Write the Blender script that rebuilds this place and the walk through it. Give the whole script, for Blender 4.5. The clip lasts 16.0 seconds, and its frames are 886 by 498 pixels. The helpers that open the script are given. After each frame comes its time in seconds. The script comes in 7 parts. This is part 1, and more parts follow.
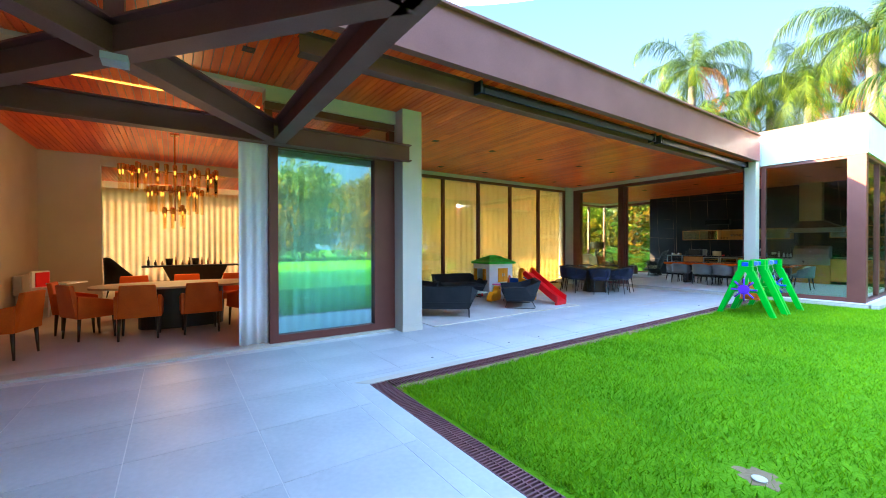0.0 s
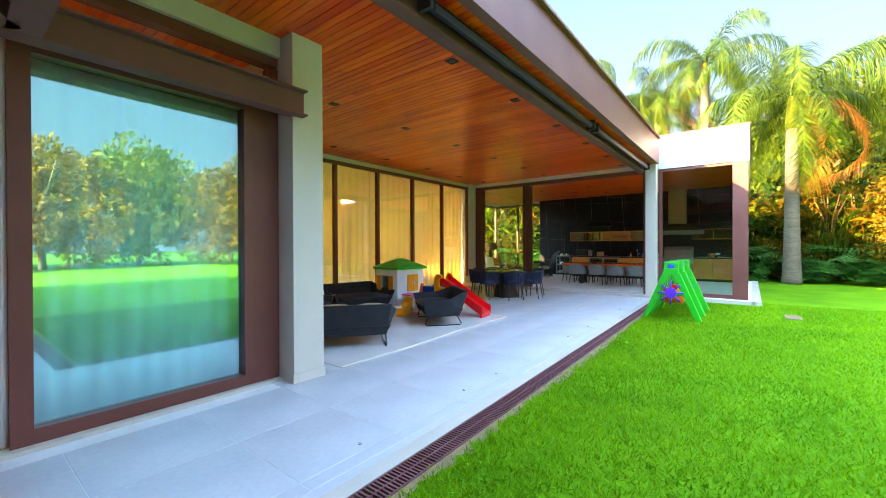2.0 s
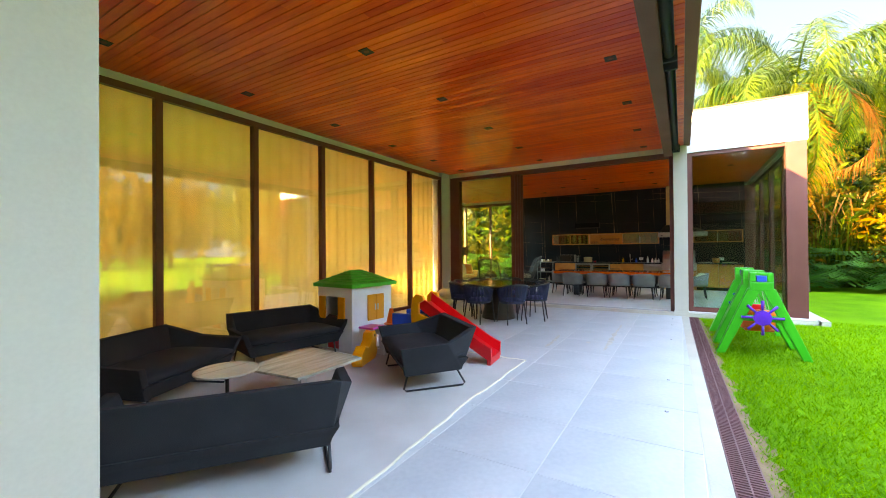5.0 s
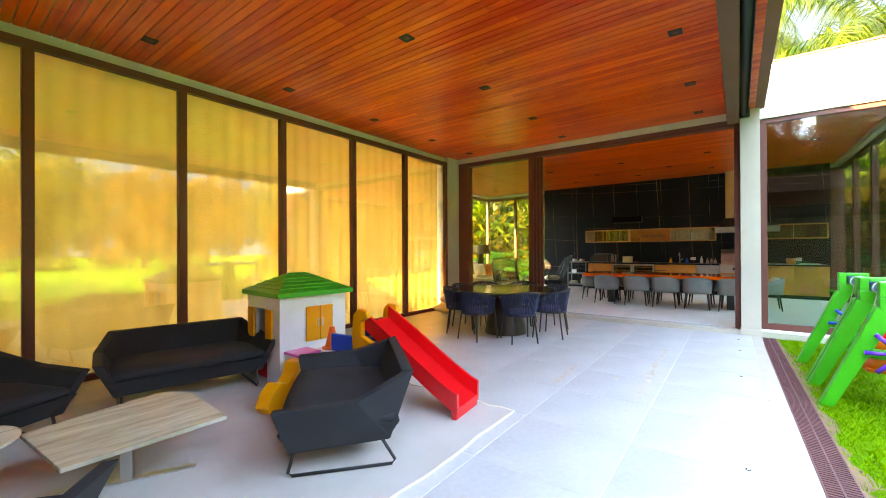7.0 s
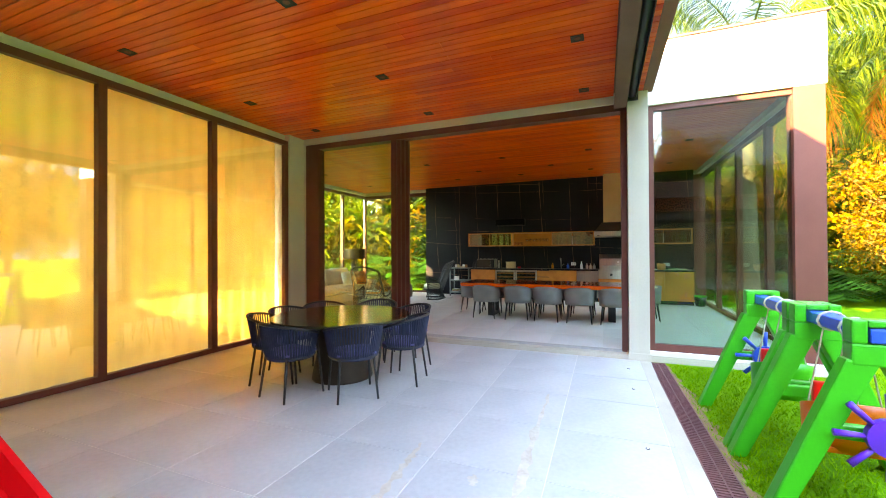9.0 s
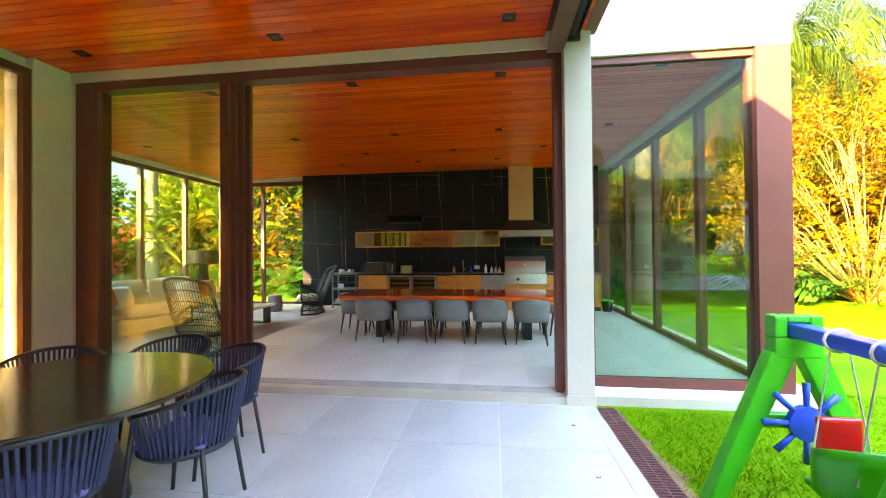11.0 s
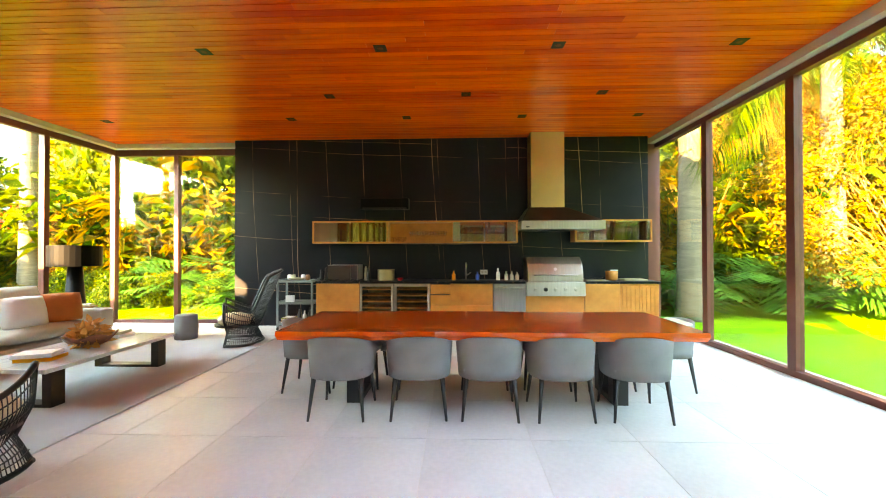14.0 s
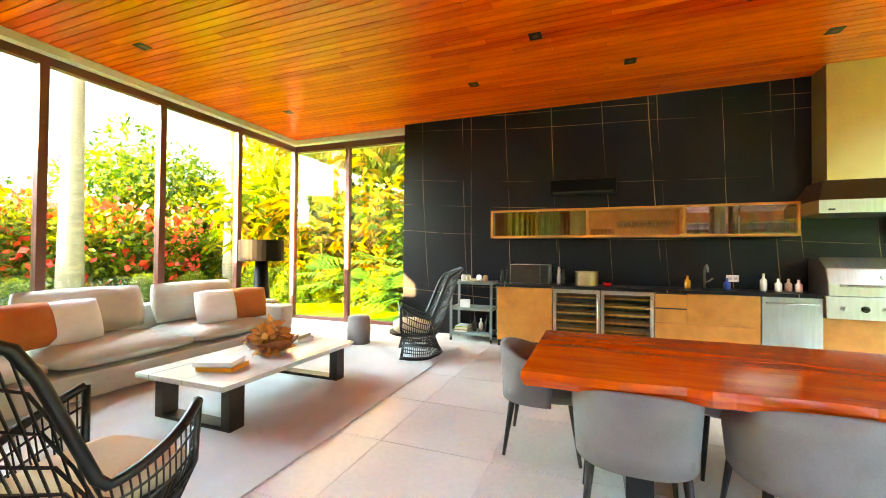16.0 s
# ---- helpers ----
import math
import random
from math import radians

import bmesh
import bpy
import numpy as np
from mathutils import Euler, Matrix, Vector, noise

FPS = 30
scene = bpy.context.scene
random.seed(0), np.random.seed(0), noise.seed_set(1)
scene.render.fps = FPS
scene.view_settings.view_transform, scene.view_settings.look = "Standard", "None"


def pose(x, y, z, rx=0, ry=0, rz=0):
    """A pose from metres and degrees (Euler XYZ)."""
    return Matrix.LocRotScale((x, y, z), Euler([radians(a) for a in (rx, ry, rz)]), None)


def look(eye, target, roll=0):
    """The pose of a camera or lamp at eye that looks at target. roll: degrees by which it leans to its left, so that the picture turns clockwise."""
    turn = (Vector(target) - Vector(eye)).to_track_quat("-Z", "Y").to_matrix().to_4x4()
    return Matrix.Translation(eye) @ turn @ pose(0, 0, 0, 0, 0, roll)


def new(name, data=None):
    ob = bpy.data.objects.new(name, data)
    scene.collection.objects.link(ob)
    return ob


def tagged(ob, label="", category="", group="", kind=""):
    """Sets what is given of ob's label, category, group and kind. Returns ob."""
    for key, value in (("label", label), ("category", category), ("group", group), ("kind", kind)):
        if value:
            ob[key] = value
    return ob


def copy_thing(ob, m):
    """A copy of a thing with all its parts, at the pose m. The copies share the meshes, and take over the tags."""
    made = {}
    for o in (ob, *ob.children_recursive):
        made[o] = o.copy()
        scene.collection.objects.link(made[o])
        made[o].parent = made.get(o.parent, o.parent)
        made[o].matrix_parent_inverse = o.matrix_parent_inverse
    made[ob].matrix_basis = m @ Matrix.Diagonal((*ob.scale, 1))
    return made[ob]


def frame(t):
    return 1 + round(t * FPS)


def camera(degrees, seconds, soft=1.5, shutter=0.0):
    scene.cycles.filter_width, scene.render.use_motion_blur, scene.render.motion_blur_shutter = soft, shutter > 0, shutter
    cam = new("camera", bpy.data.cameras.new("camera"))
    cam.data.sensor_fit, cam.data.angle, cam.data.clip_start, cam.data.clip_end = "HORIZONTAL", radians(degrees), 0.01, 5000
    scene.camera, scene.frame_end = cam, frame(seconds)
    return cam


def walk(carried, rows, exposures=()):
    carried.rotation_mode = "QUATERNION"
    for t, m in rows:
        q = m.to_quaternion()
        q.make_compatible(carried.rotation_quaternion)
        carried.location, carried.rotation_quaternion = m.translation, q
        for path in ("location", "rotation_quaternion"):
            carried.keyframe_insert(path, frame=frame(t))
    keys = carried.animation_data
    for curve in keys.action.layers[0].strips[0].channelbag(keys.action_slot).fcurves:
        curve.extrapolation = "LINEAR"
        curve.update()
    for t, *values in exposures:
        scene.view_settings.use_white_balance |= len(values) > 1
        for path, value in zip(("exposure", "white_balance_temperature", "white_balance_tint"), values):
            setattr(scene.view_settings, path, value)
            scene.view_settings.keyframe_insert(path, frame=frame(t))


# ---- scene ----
cam = camera(96.6, 16.0, soft=1.0)
PATH = [
    (0, (-0.133, -0.057, 1.434), (0.995, 1.595, 1.418), -0.1),
    (0.5, (-0.018, 0.456, 1.47), (1.206, 2.037, 1.456), -0.1),
    (1, (0.219, 0.947, 1.489), (1.552, 2.438, 1.474), -0.1),
    (1.5, (0.424, 1.468, 1.456), (1.88, 2.84, 1.446), -0.2),
    (2, (0.699, 1.921, 1.45), (2.275, 3.152, 1.437), -0.2),
    (2.5, (0.968, 2.362, 1.449), (2.635, 3.466, 1.439), -0.2),
    (3, (1.261, 2.768, 1.451), (2.984, 3.785, 1.441), -0.1),
    (3.5, (1.626, 3.164, 1.462), (3.367, 4.148, 1.453), -0.2),
    (4, (1.923, 3.563, 1.449), (3.663, 4.548, 1.445), -0.1),
    (4.5, (2.346, 3.857, 1.441), (4.078, 4.858, 1.435), -0.3),
    (4.7, (2.559, 3.968, 1.446), (4.284, 4.981, 1.448), -0.4),
    (6.8, (4.464, 4.31, 1.417), (6.068, 5.504, 1.426), -0.2),
    (7, (4.697, 4.281, 1.42), (6.298, 5.479, 1.427), -0.3),
    (7.5, (5.246, 4.315, 1.41), (6.866, 5.488, 1.422), -0.3),
    (8, (5.749, 4.371, 1.44), (7.426, 5.462, 1.45), -0.3),
    (8.5, (6.312, 4.411, 1.49), (8.077, 5.351, 1.501), -0.4),
    (9, (6.829, 4.556, 1.507), (8.68, 5.313, 1.521), -0.3),
    (9.5, (7.354, 4.617, 1.506), (9.267, 5.199, 1.522), -0.4),
    (10, (7.89, 4.72, 1.494), (9.839, 5.168, 1.512), -0.3),
    (10.2, (8.05, 4.786, 1.507), (10.01, 5.184, 1.526), -0.5),
    (12.3, (10.222, 5.349, 1.519), (12.216, 5.505, 1.534), -0.1),
    (12.5, (10.399, 5.469, 1.502), (12.393, 5.612, 1.517), -0.3),
    (13, (10.866, 5.615, 1.489), (12.863, 5.737, 1.504), -0.2),
    (13.5, (11.325, 5.717, 1.516), (13.323, 5.806, 1.529), -0.1),
    (14, (11.717, 5.952, 1.497), (13.716, 6.019, 1.515), -0.1),
    (14.5, (12.118, 6.153, 1.453), (14.116, 6.24, 1.474), -0.0),
    (15, (12.464, 6.466, 1.422), (14.453, 6.665, 1.451), 0.1),
    (15.5, (12.776, 6.8, 1.445), (14.729, 7.229, 1.462), 0.3),
    (16, (13.04, 7.171, 1.406), (14.91, 7.879, 1.434), 0.5),
]
walk(cam, [(t, look(eye, target, roll)) for t, eye, target, roll in PATH],
     [(0.0, 4.9, 6000, 7), (3.0, 5.0, 7700, 9), (4.5, 5.0, 8200, 11), (7.0, 5.48, 8800, 13), (10.0, 5.45, 8300, 12), (12.5, 5.9, 9000, 14), (13.5, 6.2, 9300, 15), (14.5, 6.35, 9300, 15), (16.0, 6.85, 9400, 14)])

# ---- world and light ----
world = bpy.data.worlds.new("world")
scene.world = world
world.use_nodes = True
wn = world.node_tree.nodes
sky = wn.new("ShaderNodeTexSky")
sky.sky_type = "NISHITA"
sky.sun_disc = False
sky.sun_elevation = radians(23.0)
sky.sun_rotation = math.atan2(-1.69, 1.0)
sky.air_density, sky.dust_density, sky.ozone_density = 1.0, 0.25, 1.6
wn["Background"].inputs["Strength"].default_value = 0.15
world.node_tree.links.new(sky.outputs["Color"], wn["Background"].inputs["Color"])
sun = new("sun", bpy.data.lights.new("sun", "SUN"))
sun.data.energy, sun.data.angle, sun.data.color = 2.0, radians(0.6), (1.0, 0.71, 0.38)
sun.matrix_world = look((-16.9, 10.0, 8.4), (0, 0, 0))


chandelier_light = new("chandelier_light", bpy.data.lights.new("chandelier_light", "POINT"))
chandelier_light.data.energy, chandelier_light.data.color, chandelier_light.data.shadow_soft_size = 2.5, (1.0, 0.58, 0.22), 0.35
chandelier_light.location = (-0.1, 9.7, 1.75)


# ---- materials ----
def material(name, c1, c2, rough=0.6, scale=4.0, bump=0.1, metal=0.0, stretch=(1, 1, 1), fine=60.0, island=0.0, per_object=0.0,
             spec=0.5, translucent=0.0, coat=0.0, bump_size=0.01, object_space=True):
    m = bpy.data.materials.new(name)
    m.use_nodes = True
    n, l = m.node_tree.nodes, m.node_tree.links
    b = n["Principled BSDF"]
    tc = n.new("ShaderNodeTexCoord")
    mp = n.new("ShaderNodeMapping")
    mp.inputs["Scale"].default_value = stretch
    l.new(tc.outputs["Object"], mp.inputs["Vector"])
    big = n.new("ShaderNodeTexNoise")
    big.inputs["Scale"].default_value, big.inputs["Detail"].default_value = scale, 6.0
    small = n.new("ShaderNodeTexNoise")
    small.inputs["Scale"].default_value, small.inputs["Detail"].default_value = fine, 4.0
    l.new(mp.outputs["Vector"], big.inputs["Vector"])
    l.new(mp.outputs["Vector"], small.inputs["Vector"])
    add = n.new("ShaderNodeMath")
    add.operation = "MULTIPLY_ADD"
    l.new(small.outputs["Fac"], add.inputs[0])
    add.inputs[1].default_value = 0.45
    l.new(big.outputs["Fac"], add.inputs[2])
    last = add.outputs[0]
    if island or per_object:
        g = n.new("ShaderNodeNewGeometry" if island else "ShaderNodeObjectInfo")
        a2 = n.new("ShaderNodeMath")
        a2.operation = "MULTIPLY_ADD"
        l.new(g.outputs["Random Per Island" if island else "Random"], a2.inputs[0])
        a2.inputs[1].default_value = island or per_object
        l.new(last, a2.inputs[2])
        a3 = n.new("ShaderNodeMath")
        a3.operation = "SUBTRACT"
        l.new(a2.outputs[0], a3.inputs[0])
        a3.inputs[1].default_value = 0.5 * (island or per_object)
        last = a3.outputs[0]
    ramp = n.new("ShaderNodeValToRGB")
    ramp.color_ramp.elements[0].position, ramp.color_ramp.elements[1].position = 0.45, 1.0
    ramp.color_ramp.elements[0].color, ramp.color_ramp.elements[1].color = (*c1, 1), (*c2, 1)
    l.new(last, ramp.inputs["Fac"])
    l.new(ramp.outputs["Color"], b.inputs["Base Color"])
    b.inputs["Roughness"].default_value, b.inputs["Metallic"].default_value = rough, metal
    b.inputs["Specular IOR Level"].default_value = spec
    b.inputs["Coat Weight"].default_value, b.inputs["Coat Roughness"].default_value = coat, 0.08
    if bump:
        bp = n.new("ShaderNodeBump")
        bp.inputs["Strength"].default_value, bp.inputs["Distance"].default_value = bump, bump_size
        l.new(small.outputs["Fac"], bp.inputs["Height"])
        l.new(bp.outputs["Normal"], b.inputs["Normal"])
    if translucent:
        t = n.new("ShaderNodeBsdfTranslucent")
        l.new(ramp.outputs["Color"], t.inputs["Color"])
        mix = n.new("ShaderNodeMixShader")
        mix.inputs["Fac"].default_value = translucent
        l.new(b.outputs["BSDF"], mix.inputs[1])
        l.new(t.outputs["BSDF"], mix.inputs[2])
        l.new(mix.outputs["Shader"], n["Material Output"].inputs["Surface"])
    return m


def glass_material(name, tint, ior, sheen=(1, 1, 1)):
    m = bpy.data.materials.new(name)
    m.use_nodes = True
    n, l = m.node_tree.nodes, m.node_tree.links
    n.remove(n["Principled BSDF"])
    base = ((ior - 1) / (ior + 1)) ** 2
    lw = n.new("ShaderNodeLayerWeight")
    lw.inputs["Blend"].default_value = 0.5
    pw = n.new("ShaderNodeMath")
    pw.operation = "POWER"
    pw.inputs[1].default_value = 4.5
    l.new(lw.outputs["Facing"], pw.inputs[0])
    fr = n.new("ShaderNodeMath")
    fr.operation = "MULTIPLY_ADD"
    fr.inputs[1].default_value, fr.inputs[2].default_value = 0.5 * (1 - base), base
    l.new(pw.outputs[0], fr.inputs[0])
    tr = n.new("ShaderNodeBsdfTransparent")
    tr.inputs["Color"].default_value = (*tint, 1)
    gl = n.new("ShaderNodeBsdfGlossy")
    gl.inputs["Roughness"].default_value = 0.0
    gl.inputs["Color"].default_value = (*sheen, 1)
    mix = n.new("ShaderNodeMixShader")
    l.new(fr.outputs[0], mix.inputs["Fac"])
    l.new(tr.outputs["BSDF"], mix.inputs[1])
    l.new(gl.outputs["BSDF"], mix.inputs[2])
    l.new(mix.outputs["Shader"], n["Material Output"].inputs["Surface"])
    return m


def glow_material(name, colour, strength):
    m = bpy.data.materials.new(name)
    m.use_nodes = True
    n = m.node_tree.nodes
    b = n["Principled BSDF"]
    b.inputs["Base Color"].default_value = (*colour, 1)
    b.inputs["Emission Color"].default_value = (*colour, 1)
    b.inputs["Emission Strength"].default_value = strength
    return m


def marble_material(name, base, base2, vein, density=0.012, rough=0.3, size=1.0):
    m = material(name, base, base2, rough, 1.5, 0.02)
    n, l = m.node_tree.nodes, m.node_tree.links
    b = n["Principled BSDF"]
    colour = b.inputs["Base Color"].links[0].from_socket
    tc = n.new("ShaderNodeTexCoord")
    total = None
    for axis, wave, warp, seed in (("Y", 0.42 * size, 1.6, 0.0), ("Y", 0.23 * size, 2.2, 3.7), ("Z", 0.36 * size, 1.3, 1.9), ("Z", 0.21 * size, 0.9, 8.1)):
        mp = n.new("ShaderNodeMapping")
        mp.inputs["Location"].default_value = (seed, seed * 1.3, seed * 0.7)
        mp.inputs["Rotation"].default_value = (0.07 if axis == "Y" else -0.05, 0.0, 0.0)
        l.new(tc.outputs["Object"], mp.inputs["Vector"])
        wv = n.new("ShaderNodeTexWave")
        wv.wave_type, wv.bands_direction, wv.wave_profile = "BANDS", axis, "SAW"
        wv.inputs["Scale"].default_value, wv.inputs["Distortion"].default_value = wave, warp
        wv.inputs["Detail"].default_value, wv.inputs["Detail Scale"].default_value = 1.5, 0.6
        l.new(mp.outputs["Vector"], wv.inputs["Vector"])
        lt = n.new("ShaderNodeMath")
        lt.operation = "GREATER_THAN"
        lt.inputs[1].default_value = 1.0 - density * (1.0 if axis == "Y" else 0.6)
        l.new(wv.outputs["Fac"], lt.inputs[0])
        msk = n.new("ShaderNodeTexNoise")
        msk.inputs["Scale"].default_value = 1.1
        l.new(mp.outputs["Vector"], msk.inputs["Vector"])
        mr = n.new("ShaderNodeMapRange")
        mr.inputs["From Min"].default_value, mr.inputs["From Max"].default_value = 0.40, 0.62
        l.new(msk.outputs["Fac"], mr.inputs["Value"])
        mul = n.new("ShaderNodeMath")
        mul.operation = "MULTIPLY"
        l.new(lt.outputs[0], mul.inputs[0])
        l.new(mr.outputs["Result"], mul.inputs[1])
        if total is None:
            total = mul.outputs[0]
        else:
            mxm = n.new("ShaderNodeMath")
            mxm.operation = "MAXIMUM"
            l.new(total, mxm.inputs[0])
            l.new(mul.outputs[0], mxm.inputs[1])
            total = mxm.outputs[0]
    out = n.new("ShaderNodeMixRGB")
    l.new(total, out.inputs["Fac"])
    l.new(colour, out.inputs["Color1"])
    out.inputs["Color2"].default_value = (*vein, 1)
    l.new(out.outputs["Color"], b.inputs["Base Color"])
    return m


# same stone as M_TILE, brightened in colour to make up for dimmer light indoors
M_TILE_BRIGHT = material("brightened_stone_tile", (0.54, 0.53, 0.52), (0.72, 0.70, 0.68), 0.38, 1.1, 0.06, per_object=0.06, fine=25)
M_TILE = material("stone_tile", (0.40, 0.40, 0.40), (0.56, 0.55, 0.54), 0.42, 1.1, 0.06, per_object=0.10, fine=25)
M_JOINT = material("joint", (0.60, 0.58, 0.54), (0.74, 0.72, 0.68), 0.8)
M_CONCRETE = material("sill_stone", (0.43, 0.38, 0.30), (0.56, 0.50, 0.40), 0.6, 2.0, 0.08)
M_PLASTER = material("beige_plaster", (0.50, 0.44, 0.35), (0.58, 0.52, 0.42), 0.85, 1.5, 0.08)
M_WHITE = material("white_plaster", (0.74, 0.73, 0.70), (0.82, 0.81, 0.79), 0.85, 1.2, 0.06)
M_BROWN = material("brown_metal", (0.120, 0.034, 0.024), (0.165, 0.050, 0.036), 0.45, 2.0, 0.03, spec=0.35)
M_STEEL_BEAM = material("painted_steel", (0.140, 0.055, 0.044), (0.190, 0.082, 0.068), 0.55, 2.0, 0.05, spec=0.15)
M_WOODCEIL = material("ceiling_planks", (0.68, 0.026, 0.002), (0.98, 0.135, 0.006), 0.28, 1.0, 0.05, stretch=(9, 0.8, 9), fine=7, island=0.42, spec=0.45)
M_GLASS = glass_material("clear_glass", (0.86, 0.92, 0.86), 1.45)
M_GLASS_GREEN = glass_material("mirrored_glass", (0.80, 1.0, 0.97), 3.3, (0.62, 0.95, 1.0))
M_GLASS_PATIO = glass_material("warm_glass", (0.97, 0.95, 0.86), 2.0)
M_CURTAIN = material("cream_curtain", (0.84, 0.68, 0.34), (0.93, 0.79, 0.46), 0.9, 3.0, 0.1, translucent=0.48, fine=150)
M_SHEER = material("white_sheer", (0.86, 0.88, 0.90), (0.94, 0.95, 0.96), 0.9, 3.0, 0.1, translucent=0.22, fine=150)
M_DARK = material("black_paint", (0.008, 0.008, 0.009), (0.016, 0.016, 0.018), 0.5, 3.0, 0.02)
M_GRATE = material("grating", (0.11, 0.035, 0.04), (0.20, 0.075, 0.075), 0.55, 6.0, 0.1)
M_LAWN = material("lawn", (0.055, 0.17, 0.002), (0.15, 0.31, 0.004), 0.9, 0.9, 0.6, fine=45, bump_size=0.03, spec=0.08)
M_BLADE = material("grass_blade", (0.075, 0.24, 0.002), (0.25, 0.45, 0.004), 0.6, 0.8, 0.0, island=0.45, translucent=0.3, spec=0.08)
M_EARTH = material("bare_earth", (0.17, 0.10, 0.045), (0.30, 0.19, 0.09), 0.95, 8.0, 0.4)
M_ROOF = material("roof_sheet", (0.35, 0.34, 0.33), (0.45, 0.44, 0.43), 0.8)
M_BLACKWALL = marble_material("black_marble", (0.003, 0.0035, 0.006), (0.011, 0.012, 0.017), (0.46, 0.30, 0.20), 0.008, 0.34)
M_BLACKWALL.node_tree.nodes["Principled BSDF"].inputs["Specular IOR Level"].default_value = 0.28
M_LED = glow_material("warm_led", (1.0, 0.42, 0.05), 0.12)


# ---- building helpers ----
def box(bm, x0, x1, y0, y1, z0, z1, bevel=0.0):
    made = bmesh.ops.create_cube(bm, size=1.0)["verts"]
    for v in made:
        v.co = Vector((x0 + (v.co.x + 0.5) * (x1 - x0), y0 + (v.co.y + 0.5) * (y1 - y0), z0 + (v.co.z + 0.5) * (z1 - z0)))
    if bevel:
        edges = {e for v in made for e in v.link_edges}
        bmesh.ops.bevel(bm, geom=list(edges), offset=bevel, segments=2, affect="EDGES", profile=0.6)
    return bm


def boxes(*rows, bevel=0.0):
    bm = bmesh.new()
    for r in rows:
        box(bm, *r, bevel=bevel)
    return bm


def tube(bm, pts, r, n=8, closed=False, r2=None):
    """A round bar along points; the radius runs from r to r2."""
    pts = [Vector(p) for p in pts]
    rings, up = [], None
    count = len(pts)
    for i, p in enumerate(pts):
        a = pts[i - 1] if (i or closed) else p
        b = pts[(i + 1) % count] if (i < count - 1 or closed) else p
        d = (b - a).normalized()
        if up is None:
            up = Vector((0, 0, 1)) if abs(d.z) < 0.9 else Vector((1, 0, 0))
        side = d.cross(up).normalized()
        up = side.cross(d).normalized()
        rad = r if r2 is None else r + (r2 - r) * i / max(1, count - 1)
        rings.append([bm.verts.new(p + rad * (math.cos(t) * side + math.sin(t) * up)) for t in [2 * math.pi * k / n for k in range(n)]])
    for i in range(count if closed else count - 1):
        a, b = rings[i], rings[(i + 1) % count]
        for k in range(n):
            bm.faces.new((a[k], a[(k + 1) % n], b[(k + 1) % n], b[k]))
    if not closed:
        bm.faces.new(rings[0][::-1])
        bm.faces.new(rings[-1])
    return bm


def lathe(bm, profile, n=24, centre=(0, 0, 0)):
    """A turned body from (radius, height) pairs."""
    rings = []
    for r, z in profile:
        rings.append([bm.verts.new((centre[0] + r * math.cos(2 * math.pi * k / n), centre[1] + r * math.sin(2 * math.pi * k / n), centre[2] + z)) for k in range(n)])
    for a, b in zip(rings, rings[1:]):
        for k in range(n):
            bm.faces.new((a[k], a[(k + 1) % n], b[(k + 1) % n], b[k]))
    bm.faces.new(rings[0][::-1])
    bm.faces.new(rings[-1])
    return bm


def prism(bm, outline, low, high, axis="z"):
    """A flat outline of (u, v) pulled from low to high along an axis."""
    def put(u, v, w):
        return {"z": (u, v, w), "y": (u, w, v), "x": (w, u, v)}[axis]
    a = [bm.verts.new(put(u, v, low)) for u, v in outline]
    b = [bm.verts.new(put(u, v, high)) for u, v in outline]
    bm.faces.new(a[::-1])
    bm.faces.new(b)
    k = len(a)
    for i in range(k):
        bm.faces.new((a[i], a[(i + 1) % k], b[(i + 1) % k], b[i]))
    bmesh.ops.recalc_face_normals(bm, faces=bm.faces)
    return bm


def part(name, bm, mat, parent=None, label="", smooth=False, bevel=0.0):
    if bevel:
        bmesh.ops.bevel(bm, geom=list(bm.edges), offset=bevel, segments=2, affect="EDGES", profile=0.6)
    me = bpy.data.meshes.new(name)
    bm.to_mesh(me)
    bm.free()
    me.materials.append(mat)
    if smooth:
        me.polygons.foreach_set("use_smooth", [True] * len(me.polygons))
    ob = new(name, me)
    ob.parent = parent
    return tagged(ob, label)


def thing(name, label, category, group="", m=None):
    ob = new(name)
    ob.empty_display_size = 0.2
    if m is not None:
        ob.matrix_basis = m
    return tagged(ob, label, category, group)


def setting(name, bm, mat, label="", category="", bevel=0.0, smooth=False):
    ob = part(name, bm, mat, None, label, smooth, bevel)
    return tagged(ob, label, category or name.split("_")[0], "", "structure")


def setting_root(name, label, category):
    return tagged(new(name), label, category, "", "structure")


